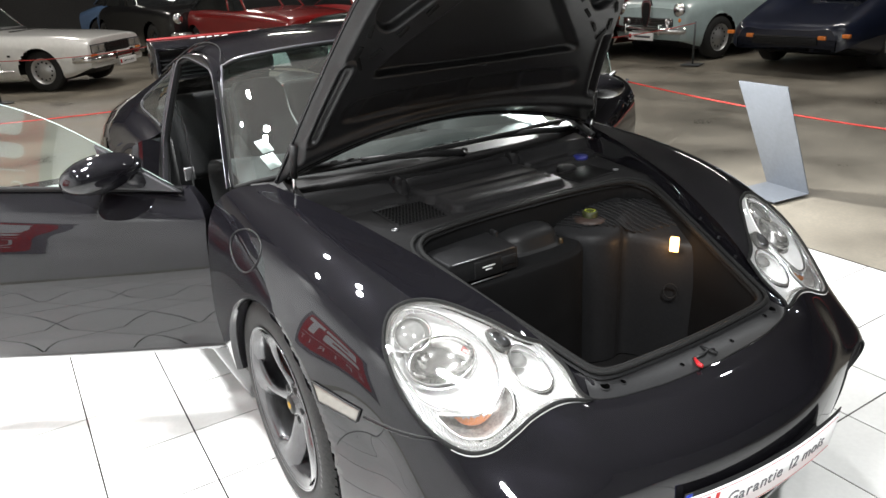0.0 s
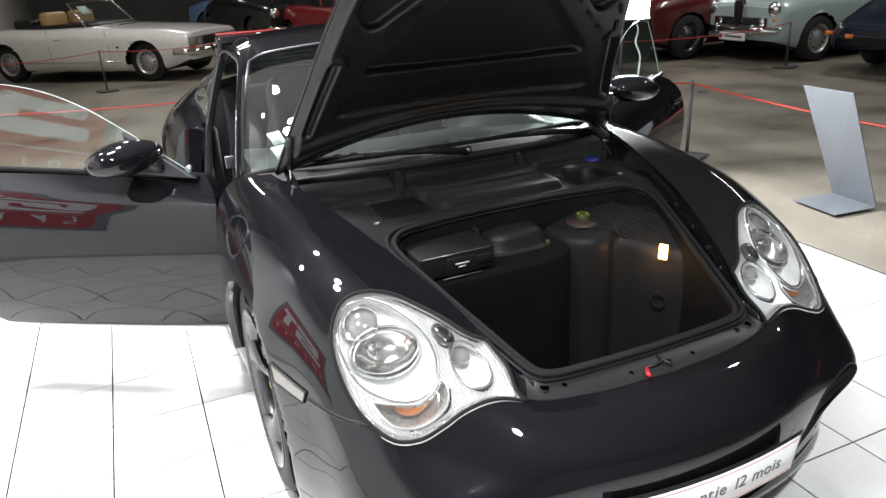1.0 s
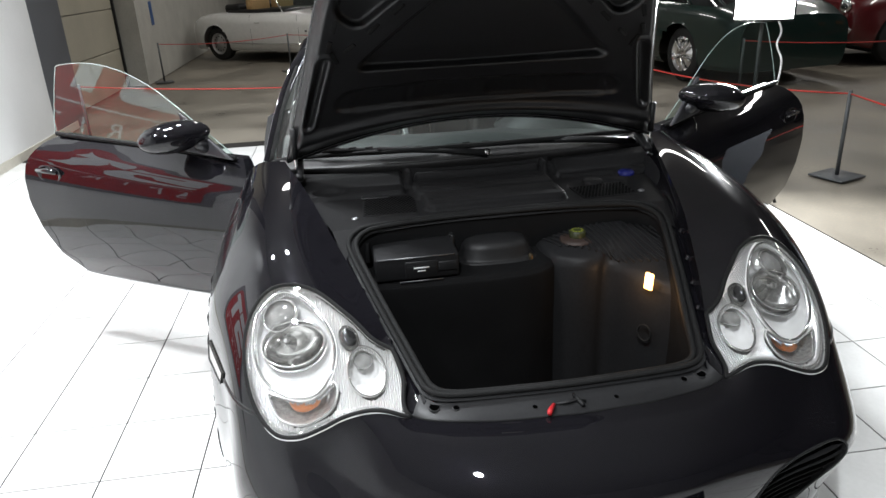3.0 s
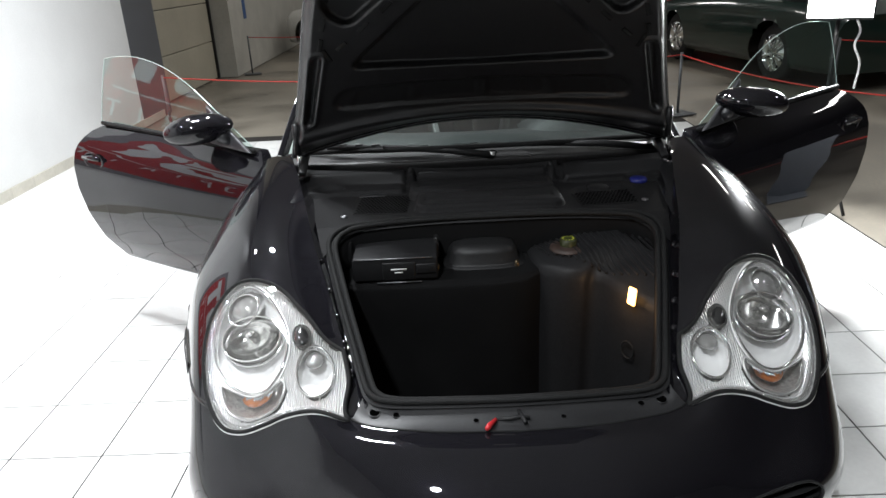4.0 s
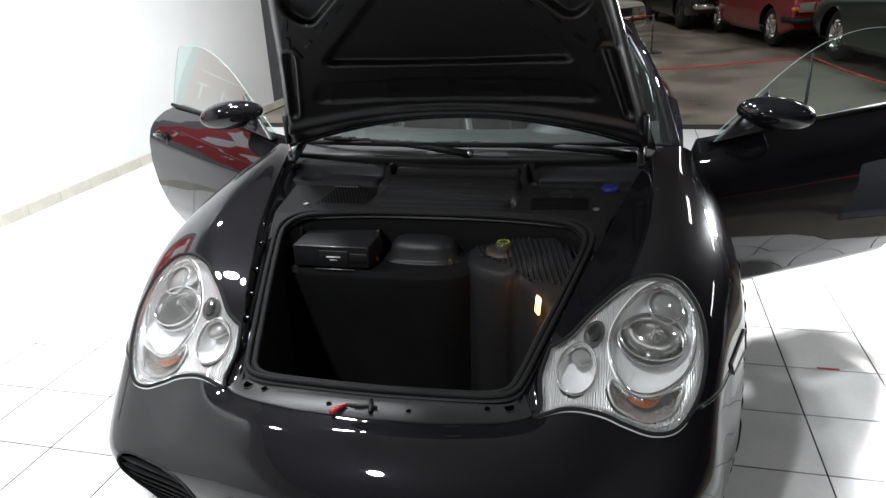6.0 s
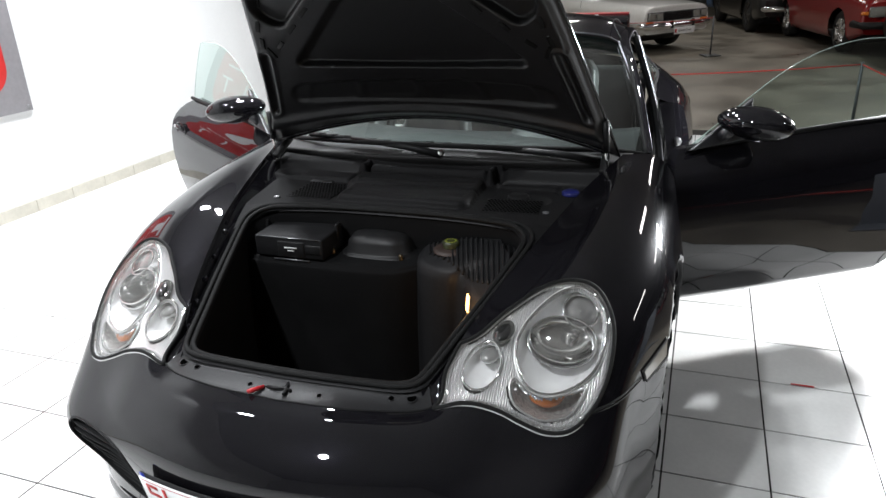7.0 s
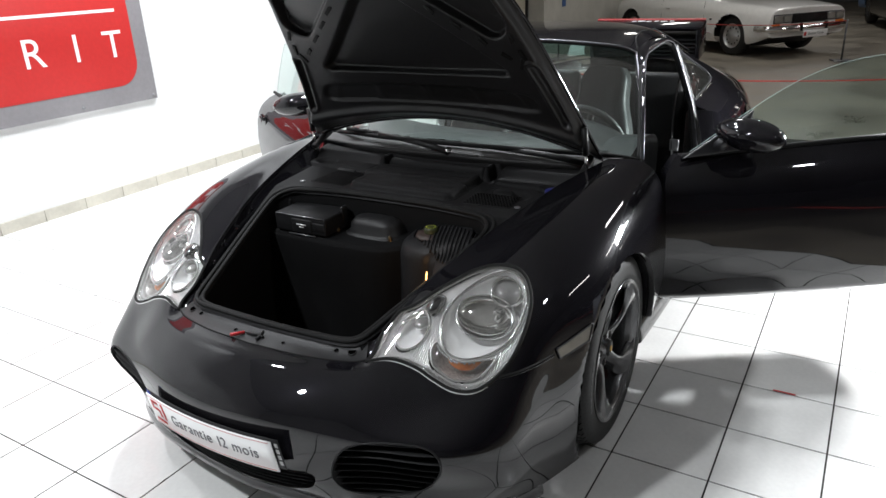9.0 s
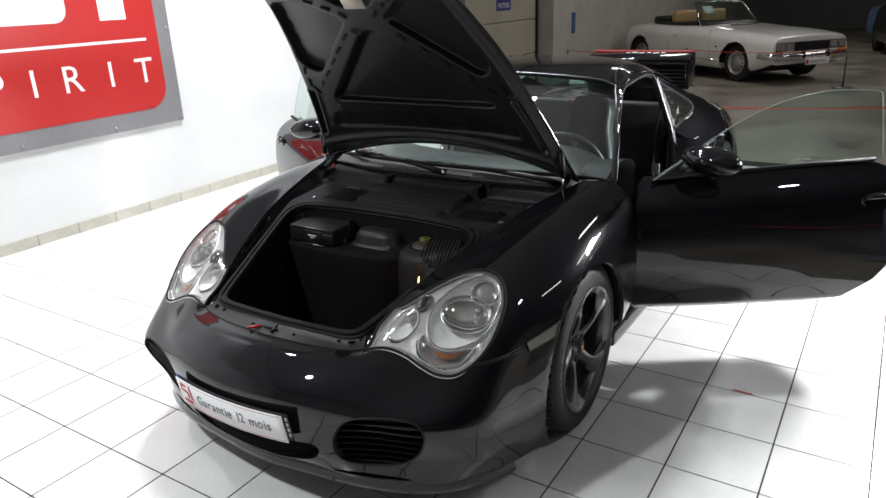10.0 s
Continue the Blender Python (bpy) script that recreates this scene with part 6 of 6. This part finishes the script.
convertible = classic_car("white open-top convertible with tan seats and chrome bumper", gloss("clean_white_paint", (0.80, 0.80, 0.78)), facing(-0.23, 10.94, 0.79, -0.61) @ Matrix.Scale(0.94, 4),
            [(-0.82, 0.78, 0.70), (-0.76, 0.81, 0.73), (-0.3, 0.84, 0.78), (0.5, 0.85, 0.82), (1.1, 0.85, 0.85), (1.9, 0.85, 0.84), (2.7, 0.84, 0.85), (3.2, 0.80, 0.80), (3.45, 0.70, 0.72)],
            2.74, 0.31, None, ((0.64, 0.60, 0.082, "square"), (0.46, 0.60, 0.082, "square"), (0.67, 0.485, 0.085, "amber")), (0.72, 0.15, 0.595, BLACK), CHROME, SILVERRIM, 12, 0.045, open_top=(1.05, 2.55, 0.86), text="Garantie 12 mois")
vintage = classic_car("pale grey-blue vintage coupe with round headlamps and chrome grille", gloss("pale_blue_paint", (0.42, 0.52, 0.52)), facing(7.62, 5.92, -1.0, 0.02) @ Matrix.Scale(0.95, 4),
            [(-0.72, 0.66, 0.72), (-0.6, 0.74, 0.80), (-0.2, 0.77, 0.86), (0.6, 0.78, 0.90), (1.4, 0.78, 0.90), (2.3, 0.77, 0.88), (2.9, 0.70, 0.80), (3.2, 0.55, 0.68)],
            2.38, 0.31, ((0.65, 1.05, 2.0, 2.6), 0.66, 0.52, 0.90, 1.26), ((0.58, 0.74, 0.10, "round"), (0.40, 0.56, 0.075, "round")), (1.0, 0.12, 0.56, CHROME), CHROME, SILVERRIM, 12, 0.05, hump=0.05)
# the convertible's shut lines, sill strip, handles and bonnet details
for sd in (1, -1):
    for y0, y1 in ((0.62, 0.70), (1.78, 1.84)):
        part("shut_line", tube([(sd * 0.8505, y0, 0.30), (sd * 0.852, y0, 0.58), (sd * 0.826, (y0 + y1) / 2, 0.745), (sd * 0.77, y1, 0.835)], 0.0035, 5), BLACK, convertible)
    part("sill_strip", tube([(sd * 0.853, 0.42, 0.335), (sd * 0.856, 1.3, 0.335), (sd * 0.856, 2.3, 0.335)], 0.010, 6), CHROME, convertible, "thin bright sill strip")
    part("door_handle", tube([(sd * 0.842, 1.55, 0.70), (sd * 0.852, 1.60, 0.70), (sd * 0.842, 1.67, 0.70)], 0.012, 8, flat=0.6), CHROME, convertible, "chrome door handle")
    part("wing_badge", box((0.004, 0.05, 0.03), (sd * 0.853, 0.45, 0.56)), BLACK, convertible)
    part("headlamp_frame", box((0.36, 0.03, 0.135), (sd * 0.55, -0.818, 0.60), 0.01), BLACK, convertible, "dark surround of twin headlamps")
    part("bumper_guard", box((0.05, 0.05, 0.12), (sd * 0.26, -0.935, 0.47), 0.012), RUBBER, convertible)
part("bonnet_scoop", box((0.62, 0.05, 0.012), (0, 0.72, 0.885), 0.005), BLACK, convertible, "dark air slot at the bonnet's rear")
part("nose_badge", box((0.16, 0.006, 0.016), (0, -0.74, 0.715), 0.002), STEEL, convertible, "plain maker's mark on the bonnet edge")
# shield grille and dark side grilles of the vintage coupe
shield = [(0.0, 0.88), (0.075, 0.87), (0.10, 0.80), (0.085, 0.66), (0.045, 0.50), (0.0, 0.45), (-0.045, 0.50), (-0.085, 0.66), (-0.10, 0.80), (-0.075, 0.87)]
upright = pose(0, -0.735, 0, 90)
part("shield_frame", plate(shield, 0.035, upright), CHROME, vintage, "chrome shield grille", smooth=False)
part("shield_mesh", plate([(x * 0.72, 0.68 + (z - 0.68) * 0.82) for x, z in shield], 0.006, upright @ pose(0, 0, 0.034)), BLACK, vintage, smooth=False)
for sd in (1, -1):
    part("indicator_lamp", turned([(0.035, 0), (0.03, 0.02), (0, 0.03)], 14, m=pose(sd * 0.62, -0.70, 0.60, 90)), AMBER, vintage, "small amber indicator")
    part("overrider", box((0.045, 0.06, 0.15), (sd * 0.34, -0.83, 0.46), 0.018), CHROME, vintage)
classic_car("dark red vintage saloon", gloss("dark_red_paint", (0.10, 0.008, 0.010)), facing(6.6, 7.3, -1.0, 0.02),
            [(-0.72, 0.66, 0.74), (-0.6, 0.74, 0.82), (-0.2, 0.77, 0.88), (0.6, 0.78, 0.92), (1.4, 0.78, 0.92), (2.3, 0.77, 0.90), (3.0, 0.70, 0.80)],
            2.38, 0.31, ((0.65, 1.05, 2.0, 2.6), 0.66, 0.52, 0.92, 1.32), ((0.58, 0.74, 0.09, "round"),), (0.5, 0.2, 0.62, CHROME), CHROME, ALLOY, 12, 0.06)
classic_car("dark blue low sports car with bulging fenders", gloss("dark_blue_paint", (0.007, 0.011, 0.028)), facing(7.94, 3.80, -0.997, -0.08),
            [(-1.05, 0.62, 0.52), (-0.9, 0.76, 0.60), (-0.3, 0.86, 0.72), (0.1, 0.87, 0.76), (0.8, 0.84, 0.76), (1.6, 0.84, 0.82), (2.5, 0.88, 0.86), (3.2, 0.84, 0.80), (3.5, 0.74, 0.70)],
            2.49, 0.33, ((0.75, 1.3, 1.9, 2.6), 0.66, 0.50, 0.80, 1.16), ((0.72, 0.47, 0.045, "amber"), (0.45, 0.44, 0.05, "amber")), (0.8, 0.10, 0.40, BLACK), None, CHROME, 5, 0.0, plate_w=0, track=0.70, hump=0.13)
classic_car("bright red saloon with rectangular headlamps and black bumper", gloss("bright_red_paint", (0.24, 0.009, 0.009)), facing(3.42, 10.62, 0.21, -0.977) @ Matrix.Scale(0.95, 4),
            [(-0.80, 0.76, 0.74), (-0.7, 0.80, 0.80), (-0.2, 0.83, 0.86), (0.6, 0.84, 0.90), (1.4, 0.84, 0.92), (2.3, 0.84, 0.93), (3.0, 0.82, 0.90), (3.4, 0.78, 0.80)],
            2.6, 0.31, ((0.75, 1.2, 2.3, 2.95), 0.72, 0.58, 0.92, 1.36), ((0.60, 0.64, 0.11, "square"), (0.76, 0.62, 0.05, "amber")), (0.85, 0.16, 0.64, BLACK), BLACK, CHROME, 5, 0.05)
classic_car("dark green coupe with five-spoke alloy wheels", gloss("dark_green_paint", (0.006, 0.022, 0.018)), facing(3.96, 8.83, -0.166, 0.986),
            [(-0.85, 0.70, 0.66), (-0.7, 0.80, 0.74), (-0.2, 0.85, 0.80), (0.6, 0.86, 0.86), (1.4, 0.86, 0.90), (2.3, 0.86, 0.90), (2.9, 0.82, 0.86), (3.3, 0.72, 0.72)],
            2.34, 0.32, ((0.55, 1.1, 2.0, 2.9), 0.74, 0.56, 0.88, 1.30), ((0.60, 0.62, 0.10, "square"),), None, None, CHROME, 5, 0.05)
classic_car("black vintage saloon with round headlamps", gloss("black_paint", (0.008, 0.008, 0.009)), facing(2.3, 13.9, 0.2, -0.98),
            [(-0.80, 0.66, 0.80), (-0.6, 0.76, 0.88), (0.0, 0.80, 0.94), (0.9, 0.82, 0.98), (1.8, 0.82, 0.98), (2.6, 0.80, 0.94), (3.2, 0.70, 0.80)],
            2.6, 0.33, ((0.75, 1.1, 2.2, 2.8), 0.70, 0.58, 0.98, 1.48), ((0.55, 0.74, 0.10, "round"),), (0.5, 0.3, 0.66, CHROME), CHROME, ALLOY, 12, 0.06)
classic_car("light blue vintage saloon", gloss("light_blue_paint", (0.10, 0.17, 0.30)), facing(3.6, 16.6, 0.74, -0.67),
            [(-0.80, 0.66, 0.80), (-0.6, 0.76, 0.88), (0.0, 0.80, 0.94), (0.9, 0.82, 0.98), (1.8, 0.82, 0.98), (2.6, 0.80, 0.94), (3.2, 0.70, 0.80)],
            2.6, 0.33, ((0.75, 1.1, 2.2, 2.8), 0.70, 0.58, 0.98, 1.48), ((0.55, 0.74, 0.10, "round"),), (0.5, 0.3, 0.66, CHROME), CHROME, ALLOY, 12, 0.06)
classic_car("dark saloon parked in the shade", gloss("black_paint", (0.008, 0.008, 0.009)), facing(5.2, 13.6, 0.30, -0.95),
            [(-0.80, 0.66, 0.72), (-0.6, 0.76, 0.78), (0.0, 0.80, 0.84), (0.9, 0.82, 0.90), (1.8, 0.82, 0.92), (2.6, 0.80, 0.90), (3.2, 0.70, 0.80)],
            2.6, 0.31, ((0.75, 1.1, 2.2, 2.8), 0.70, 0.58, 0.90, 1.36), ((0.55, 0.64, 0.08, "round"),), (0.5, 0.2, 0.62, CHROME), CHROME, ALLOY, 12, 0.06)
classic_car("red low coupe with black cabin", gloss("signal_red_paint", (0.25, 0.009, 0.010)), facing(5.6, 10.2, 0.20, -0.98),
            [(-0.90, 0.62, 0.58), (-0.7, 0.74, 0.66), (0.0, 0.78, 0.76), (0.9, 0.80, 0.82), (1.8, 0.80, 0.84), (2.4, 0.78, 0.82), (2.9, 0.66, 0.70)],
            2.3, 0.30, ((0.70, 1.2, 1.8, 2.5), 0.68, 0.54, 0.83, 1.18), ((0.55, 0.58, 0.08, "round"),), None, CHROME, ALLOY, 12, 0.05)

# ---- the hall ----
STAND_X, STAND_Y, WALL_X = 2.05, 4.70, -3.31


def solid(name, size, at, mat, label="", category="", kind="structure"):
    return part(name, box(size, at), mat, None, label, smooth=False, category=category, kind=kind)


solid("ground", (70, 70, 0.2), (15, 15, -0.112), CONCRETE, "grey-brown polished concrete hall floor", "floor")
floor = part("floor", box((STAND_X - WALL_X, STAND_Y + 8.0, 0.010), ((STAND_X + WALL_X) / 2, (STAND_Y - 8.0) / 2, -0.0075)), GROUT, None, "white tiled exhibition stand floor with dark joints", smooth=False, category="floor", kind="structure")
wall = solid("wall_left", (0.2, 13.84, 4.6), (WALL_X - 0.1, -1.48, 2.3), WALLM, "white painted wall", "wall")
solid("wall_left_far", (0.5, 30, 4.6), (WALL_X - 0.25, 24.06, 2.3), material("grey_cream_wall", (0.45, 0.44, 0.40), 0.7, grain=0.05, stain=0.1), "pale cream wall", "wall")
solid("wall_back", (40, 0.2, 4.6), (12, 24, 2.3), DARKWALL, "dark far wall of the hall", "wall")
# added walls shut the world light out; the front one is out of view
solid("wall_right", (0.2, 40, 4.6), (18, 8, 2.3), DARKWALL, "dark side wall added to close the hall", "wall")
solid("wall_front", (40, 0.2, 4.6), (12, -8.1, 2.3), material("pale_front_wall", (0.35, 0.35, 0.35), 0.7, grain=0.05), "unseen grey wall added behind the camera", "wall")
solid("ceiling", (40, 40, 0.2), (12, 8, 4.7), material("grey_ceiling", (0.26, 0.26, 0.26), 0.8, grain=0.1, scale=10), "grey hall ceiling", "ceiling")

# poster on the wall
px = WALL_X + 0.02
POSTGREY = material("grey_poster_border", (0.22, 0.21, 0.22), 0.45, grain=0.05)
POSTRED = material("red_poster_print", (0.50, 0.028, 0.026), 0.35, grain=0.05)
wm = Matrix(((0, 0, 1, px), (1, 0, 0, 0), (0, 1, 0, 0), (0, 0, 0, 1)))
poster = part("poster", plate([(-0.33, 0.66), (1.61, 0.66), (1.61, 2.55), (-0.33, 2.55)], 0.02, wm @ pose(0, 0, -0.015)), POSTGREY, None, "large red dealer poster with grey border and white lettering", smooth=False, category="poster")
part("red_field", plate(rounded(1.70, 1.64, 0.17, 10, 0.64, 1.61), 0.002, wm @ pose(0, 0, 0.006)), POSTRED, poster, "red printed field", smooth=False)
part("white_line", plate([(-0.09, 1.298), (1.385, 1.298), (1.385, 1.318), (-0.09, 1.318)], 0.001, wm @ pose(0, 0, 0.0085)), WHITE, poster, smooth=False)
for text, y in (("S", -0.08), ("P", 0.145), ("I", 0.435), ("R", 0.66), ("I", 1.01), ("T", 1.245)):
    words("letter", text, 0.262, wm @ pose(y, 1.073, 0.009), WHITE, poster, label="white capital letter")
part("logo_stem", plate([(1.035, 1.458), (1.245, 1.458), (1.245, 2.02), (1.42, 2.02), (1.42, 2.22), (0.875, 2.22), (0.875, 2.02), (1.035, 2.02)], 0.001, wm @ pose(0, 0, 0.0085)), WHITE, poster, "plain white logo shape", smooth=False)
for k, (w, h, r, y, z) in enumerate(((0.86, 0.20, 0.09, 0.365, 1.558), (0.21, 0.47, 0.09, 0.69, 1.693), (0.80, 0.17, 0.08, 0.395, 1.843), (0.21, 0.46, 0.06, 0.10, 1.99), (0.84, 0.20, 0.04, 0.415, 2.12))):
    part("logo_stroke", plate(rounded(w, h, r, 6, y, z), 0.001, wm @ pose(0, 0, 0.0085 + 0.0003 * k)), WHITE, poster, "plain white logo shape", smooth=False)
for y, z in ((1.58, 0.69), (1.585, 1.38), (1.0, 0.69), (0.3, 0.69)):
    part("poster_bolt", turned([(0.012, 0), (0.011, 0.006), (0, 0.009)], 12, m=wm @ pose(y, z, 0.006)), STEEL, poster)

# grey portal, shutter door and far wall details
GREYSTEEL = material("grey_portal_steel", (0.10, 0.105, 0.115), 0.55, grain=0.1, stain=0.1)
CREAM = material("cream_shutter", (0.42, 0.39, 0.31), 0.55, grain=0.04, stain=0.08, stain_scale=2)
part("portal_frame", box((0.40, 0.80, 4.5), (WALL_X - 0.205, 5.85, 2.25), 0.01), GREYSTEEL, None, "dark grey steel portal post", smooth=False, category="post", kind="structure")
shutter = thing("shutter_door", "closed cream sectional shutter door", "door", kind="structure")
for k in range(8):
    part("panel", box((0.06, 2.80, 0.53), (WALL_X - 0.33, 7.64, 0.27 + 0.54 * k), 0.008), CREAM, shutter, smooth=False)
part("door_edge", box((0.08, 0.05, 4.3), (WALL_X - 0.31, 9.03, 2.15)), BLACK, shutter, smooth=False)
part("door_sign", box((0.004, 0.46, 0.34), (WALL_X - 0.297, 7.88, 1.42)), material("blue_sign", (0.03, 0.035, 0.22), 0.5), shutter, "small blue sign with white lettering", smooth=False)
words("sign_letters", "MOTORS", 0.10, Matrix(((0, 0, 1, WALL_X - 0.2945), (1, 0, 0, 7.70), (0, 1, 0, 1.32), (0, 0, 0, 1))) @ Matrix.Diagonal((0.86, 1, 1, 1)), WHITE, shutter, label="white capital letters")
part("sign_bar", box((0.004, 0.20, 0.10), (WALL_X - 0.294, 7.88, 1.50)), WHITE, shutter, smooth=False)
part("blue_sign", box((0.006, 0.16, 0.34), (WALL_X + 0.004, 9.90, 0.96)), material("blue_notice", (0.04, 0.10, 0.26), 0.5), None, "small blue notice on the wall", smooth=False, category="sign")

# sign stand, bent from one sheet
STAND = material("grey_stand_sheet", (0.17, 0.185, 0.21), 0.45, 0.2, grain=0.05)
stand = thing("display_stand", "bent grey sheet-metal sign stand on the concrete", "sign stand")
a, b = Vector((2.863, 1.076, 0.003)), Vector((2.826, 0.76, 0.003))
c, d = Vector((2.546, 0.814, 0.69)), Vector((2.613, 1.187, 0.68))
fwd = Vector((-0.30, 0.03, 0))


def slab(corners, t):
    bm = bmesh.new()
    bm.faces.new([bm.verts.new(v) for v in corners])
    thicken(bm, t)
    return bm


part("face_panel", slab((a, b, c, d), 0.006), STAND, stand, smooth=False)
part("foot_plate", slab((a, b, b + fwd, a + fwd), 0.005), STAND, stand, smooth=False)

part("floor_mark", box((0.075, 0.009, 0.001), (1.27, 0.567, 0.0025)), RED, None, "small red strip stuck on the white tiles", smooth=False, category="tape")
# rope barrier
POST = material("grey_post", (0.09, 0.095, 0.10), 0.4, 0.3, grain=0.1)
ROPE = material("red_rope", (0.45, 0.03, 0.02), 0.6, grain=0.1)
ptop = 0.57
near_posts = [(3.15, -1.9), (2.77, 2.27), (2.06, 4.85), (-2.86, 5.00)]
far_posts = [(-3.15, 9.3), (-1.30, 9.70), (0.92, 9.95), (3.80, 5.40), (6.90, 5.05)]
first = thing("stanchion", "grey barrier post on a flat square base", "stanchion", pose(*near_posts[0], 0), group="barrier posts")
part("base", box((0.25, 0.25, 0.012), (0, 0, 0.006), 0.004), POST, first)
part("post", tube([(0, 0, 0.01), (0, 0, ptop)], 0.013, 12), POST, first)
for x, y in near_posts[1:] + far_posts:
    copy_thing(first, pose(x, y, 0, 0, 0, 20))
for row in (near_posts, far_posts[:3], far_posts[3:]):
    for (x0, y0), (x1, y1) in zip(row, row[1:]):
        sag = 0.025 * math.hypot(x1 - x0, y1 - y0)
        path = [(x0 + (x1 - x0) * f, y0 + (y1 - y0) * f, ptop - 0.02 - sag * 4 * f * (1 - f)) for f in np.linspace(0, 1, 20)]
        part("rope", tube(path, 0.006, 6), ROPE, None, "red barrier rope between posts", category="rope", group="barrier ropes")

# flood lamp on a stand
fl = thing("flood_lamp", "lit work lamp on a thin black stand", "lamp", pose(2.02, 2.12, 0))
part("pole", tube([(0.03, 0.06, 0.25), (0.03, 0.06, 1.10)], 0.012, 10), BLACK, fl)
for k in range(3):
    g = radians(120 * k + 40)
    part("leg", tube([(0, 0, 0.5), (0.28 * math.cos(g), 0.28 * math.sin(g), 0.008)], 0.009, 8), BLACK, fl)
fm = look((0, 0, 1.17), (-2.1, -4.0, 1.1))
part("lamp_body", box((0.34, 0.26, 0.06), (0, 0, 0.05), 0.01), BLACK, fl, at=fm)
GLOW = material("lit_lamp_face", (1, 1, 1), 0.5, glow=(1, 0.97, 0.92), emit=60)
for k in range(4):
    part("lamp_face", box((0.075, 0.23, 0.004), (-0.12 + 0.08 * k, 0, 0.016), 0.001), GLOW, fl, "bright white lamp panel", at=fm)
cord = curve([(0.10, 0.05, 1.08), (0.16, 0.06, 0.98), (0.13, 0.04, 0.90), (0.18, 0.05, 0.80), (0.17, 0.05, 0.66)], 24)
part("cord", tube(cord, 0.006, 6), WHITE, fl, "white hanging cord")

# floor tiles
P, GX, GY, GAP = 0.302, 0.827, 0.562, 0.0056
tile_bm = box((P - GAP, P - GAP, 0.012), (0, 0, -0.006))
tile_me = bpy.data.meshes.new("tile")
tile_bm.to_mesh(tile_me)
tile_bm.free()
tile_me.materials.append(TILE)
rest = bmesh.new()
i0, i1 = math.ceil((WALL_X - GX) / P + 0.0), math.floor((STAND_X - GX) / P)
for i in range(i0 - 1, i1 + 1):
    for j in range(-26, 14):
        x, y = GX + P * (i + 0.5), GY + P * (j + 0.5)
        x0, x1 = max(x - P / 2, WALL_X), min(x + P / 2, STAND_X)
        if x1 - x0 < 0.02 or y + P / 2 > STAND_Y + 0.01:
            continue
        whole = x1 - x0 > P - 0.001
        if whole and -5 <= j <= 13:
            t = new("tile", tile_me)
            t.parent, t.matrix_basis = floor, pose(x, y, 0)
        else:
            box((x1 - x0 - GAP, P - GAP, 0.012), ((x0 + x1) / 2, y, -0.006), bm=rest)
part("tile_rest", rest, TILE, floor, smooth=False, kind="stuff")
skirt = thing("baseboard", "cream tiled skirting along the wall", "baseboard", kind="structure")
sk_bm = box((0.012, P - 0.004, 0.078), (0, 0, 0.039))
sk_me = bpy.data.meshes.new("skirting_tile")
sk_bm.to_mesh(sk_me)
sk_bm.free()
sk_me.materials.append(material("cream_skirting_tile", (0.55, 0.52, 0.45), 0.35, grain=0.05, stain=0.08, vary=0.06))
for j in range(-10, 18):
    t = new("skirting_tile", sk_me)
    t.parent, t.matrix_basis = skirt, pose(WALL_X + 0.007, GY + P * (j + 0.5), 0)
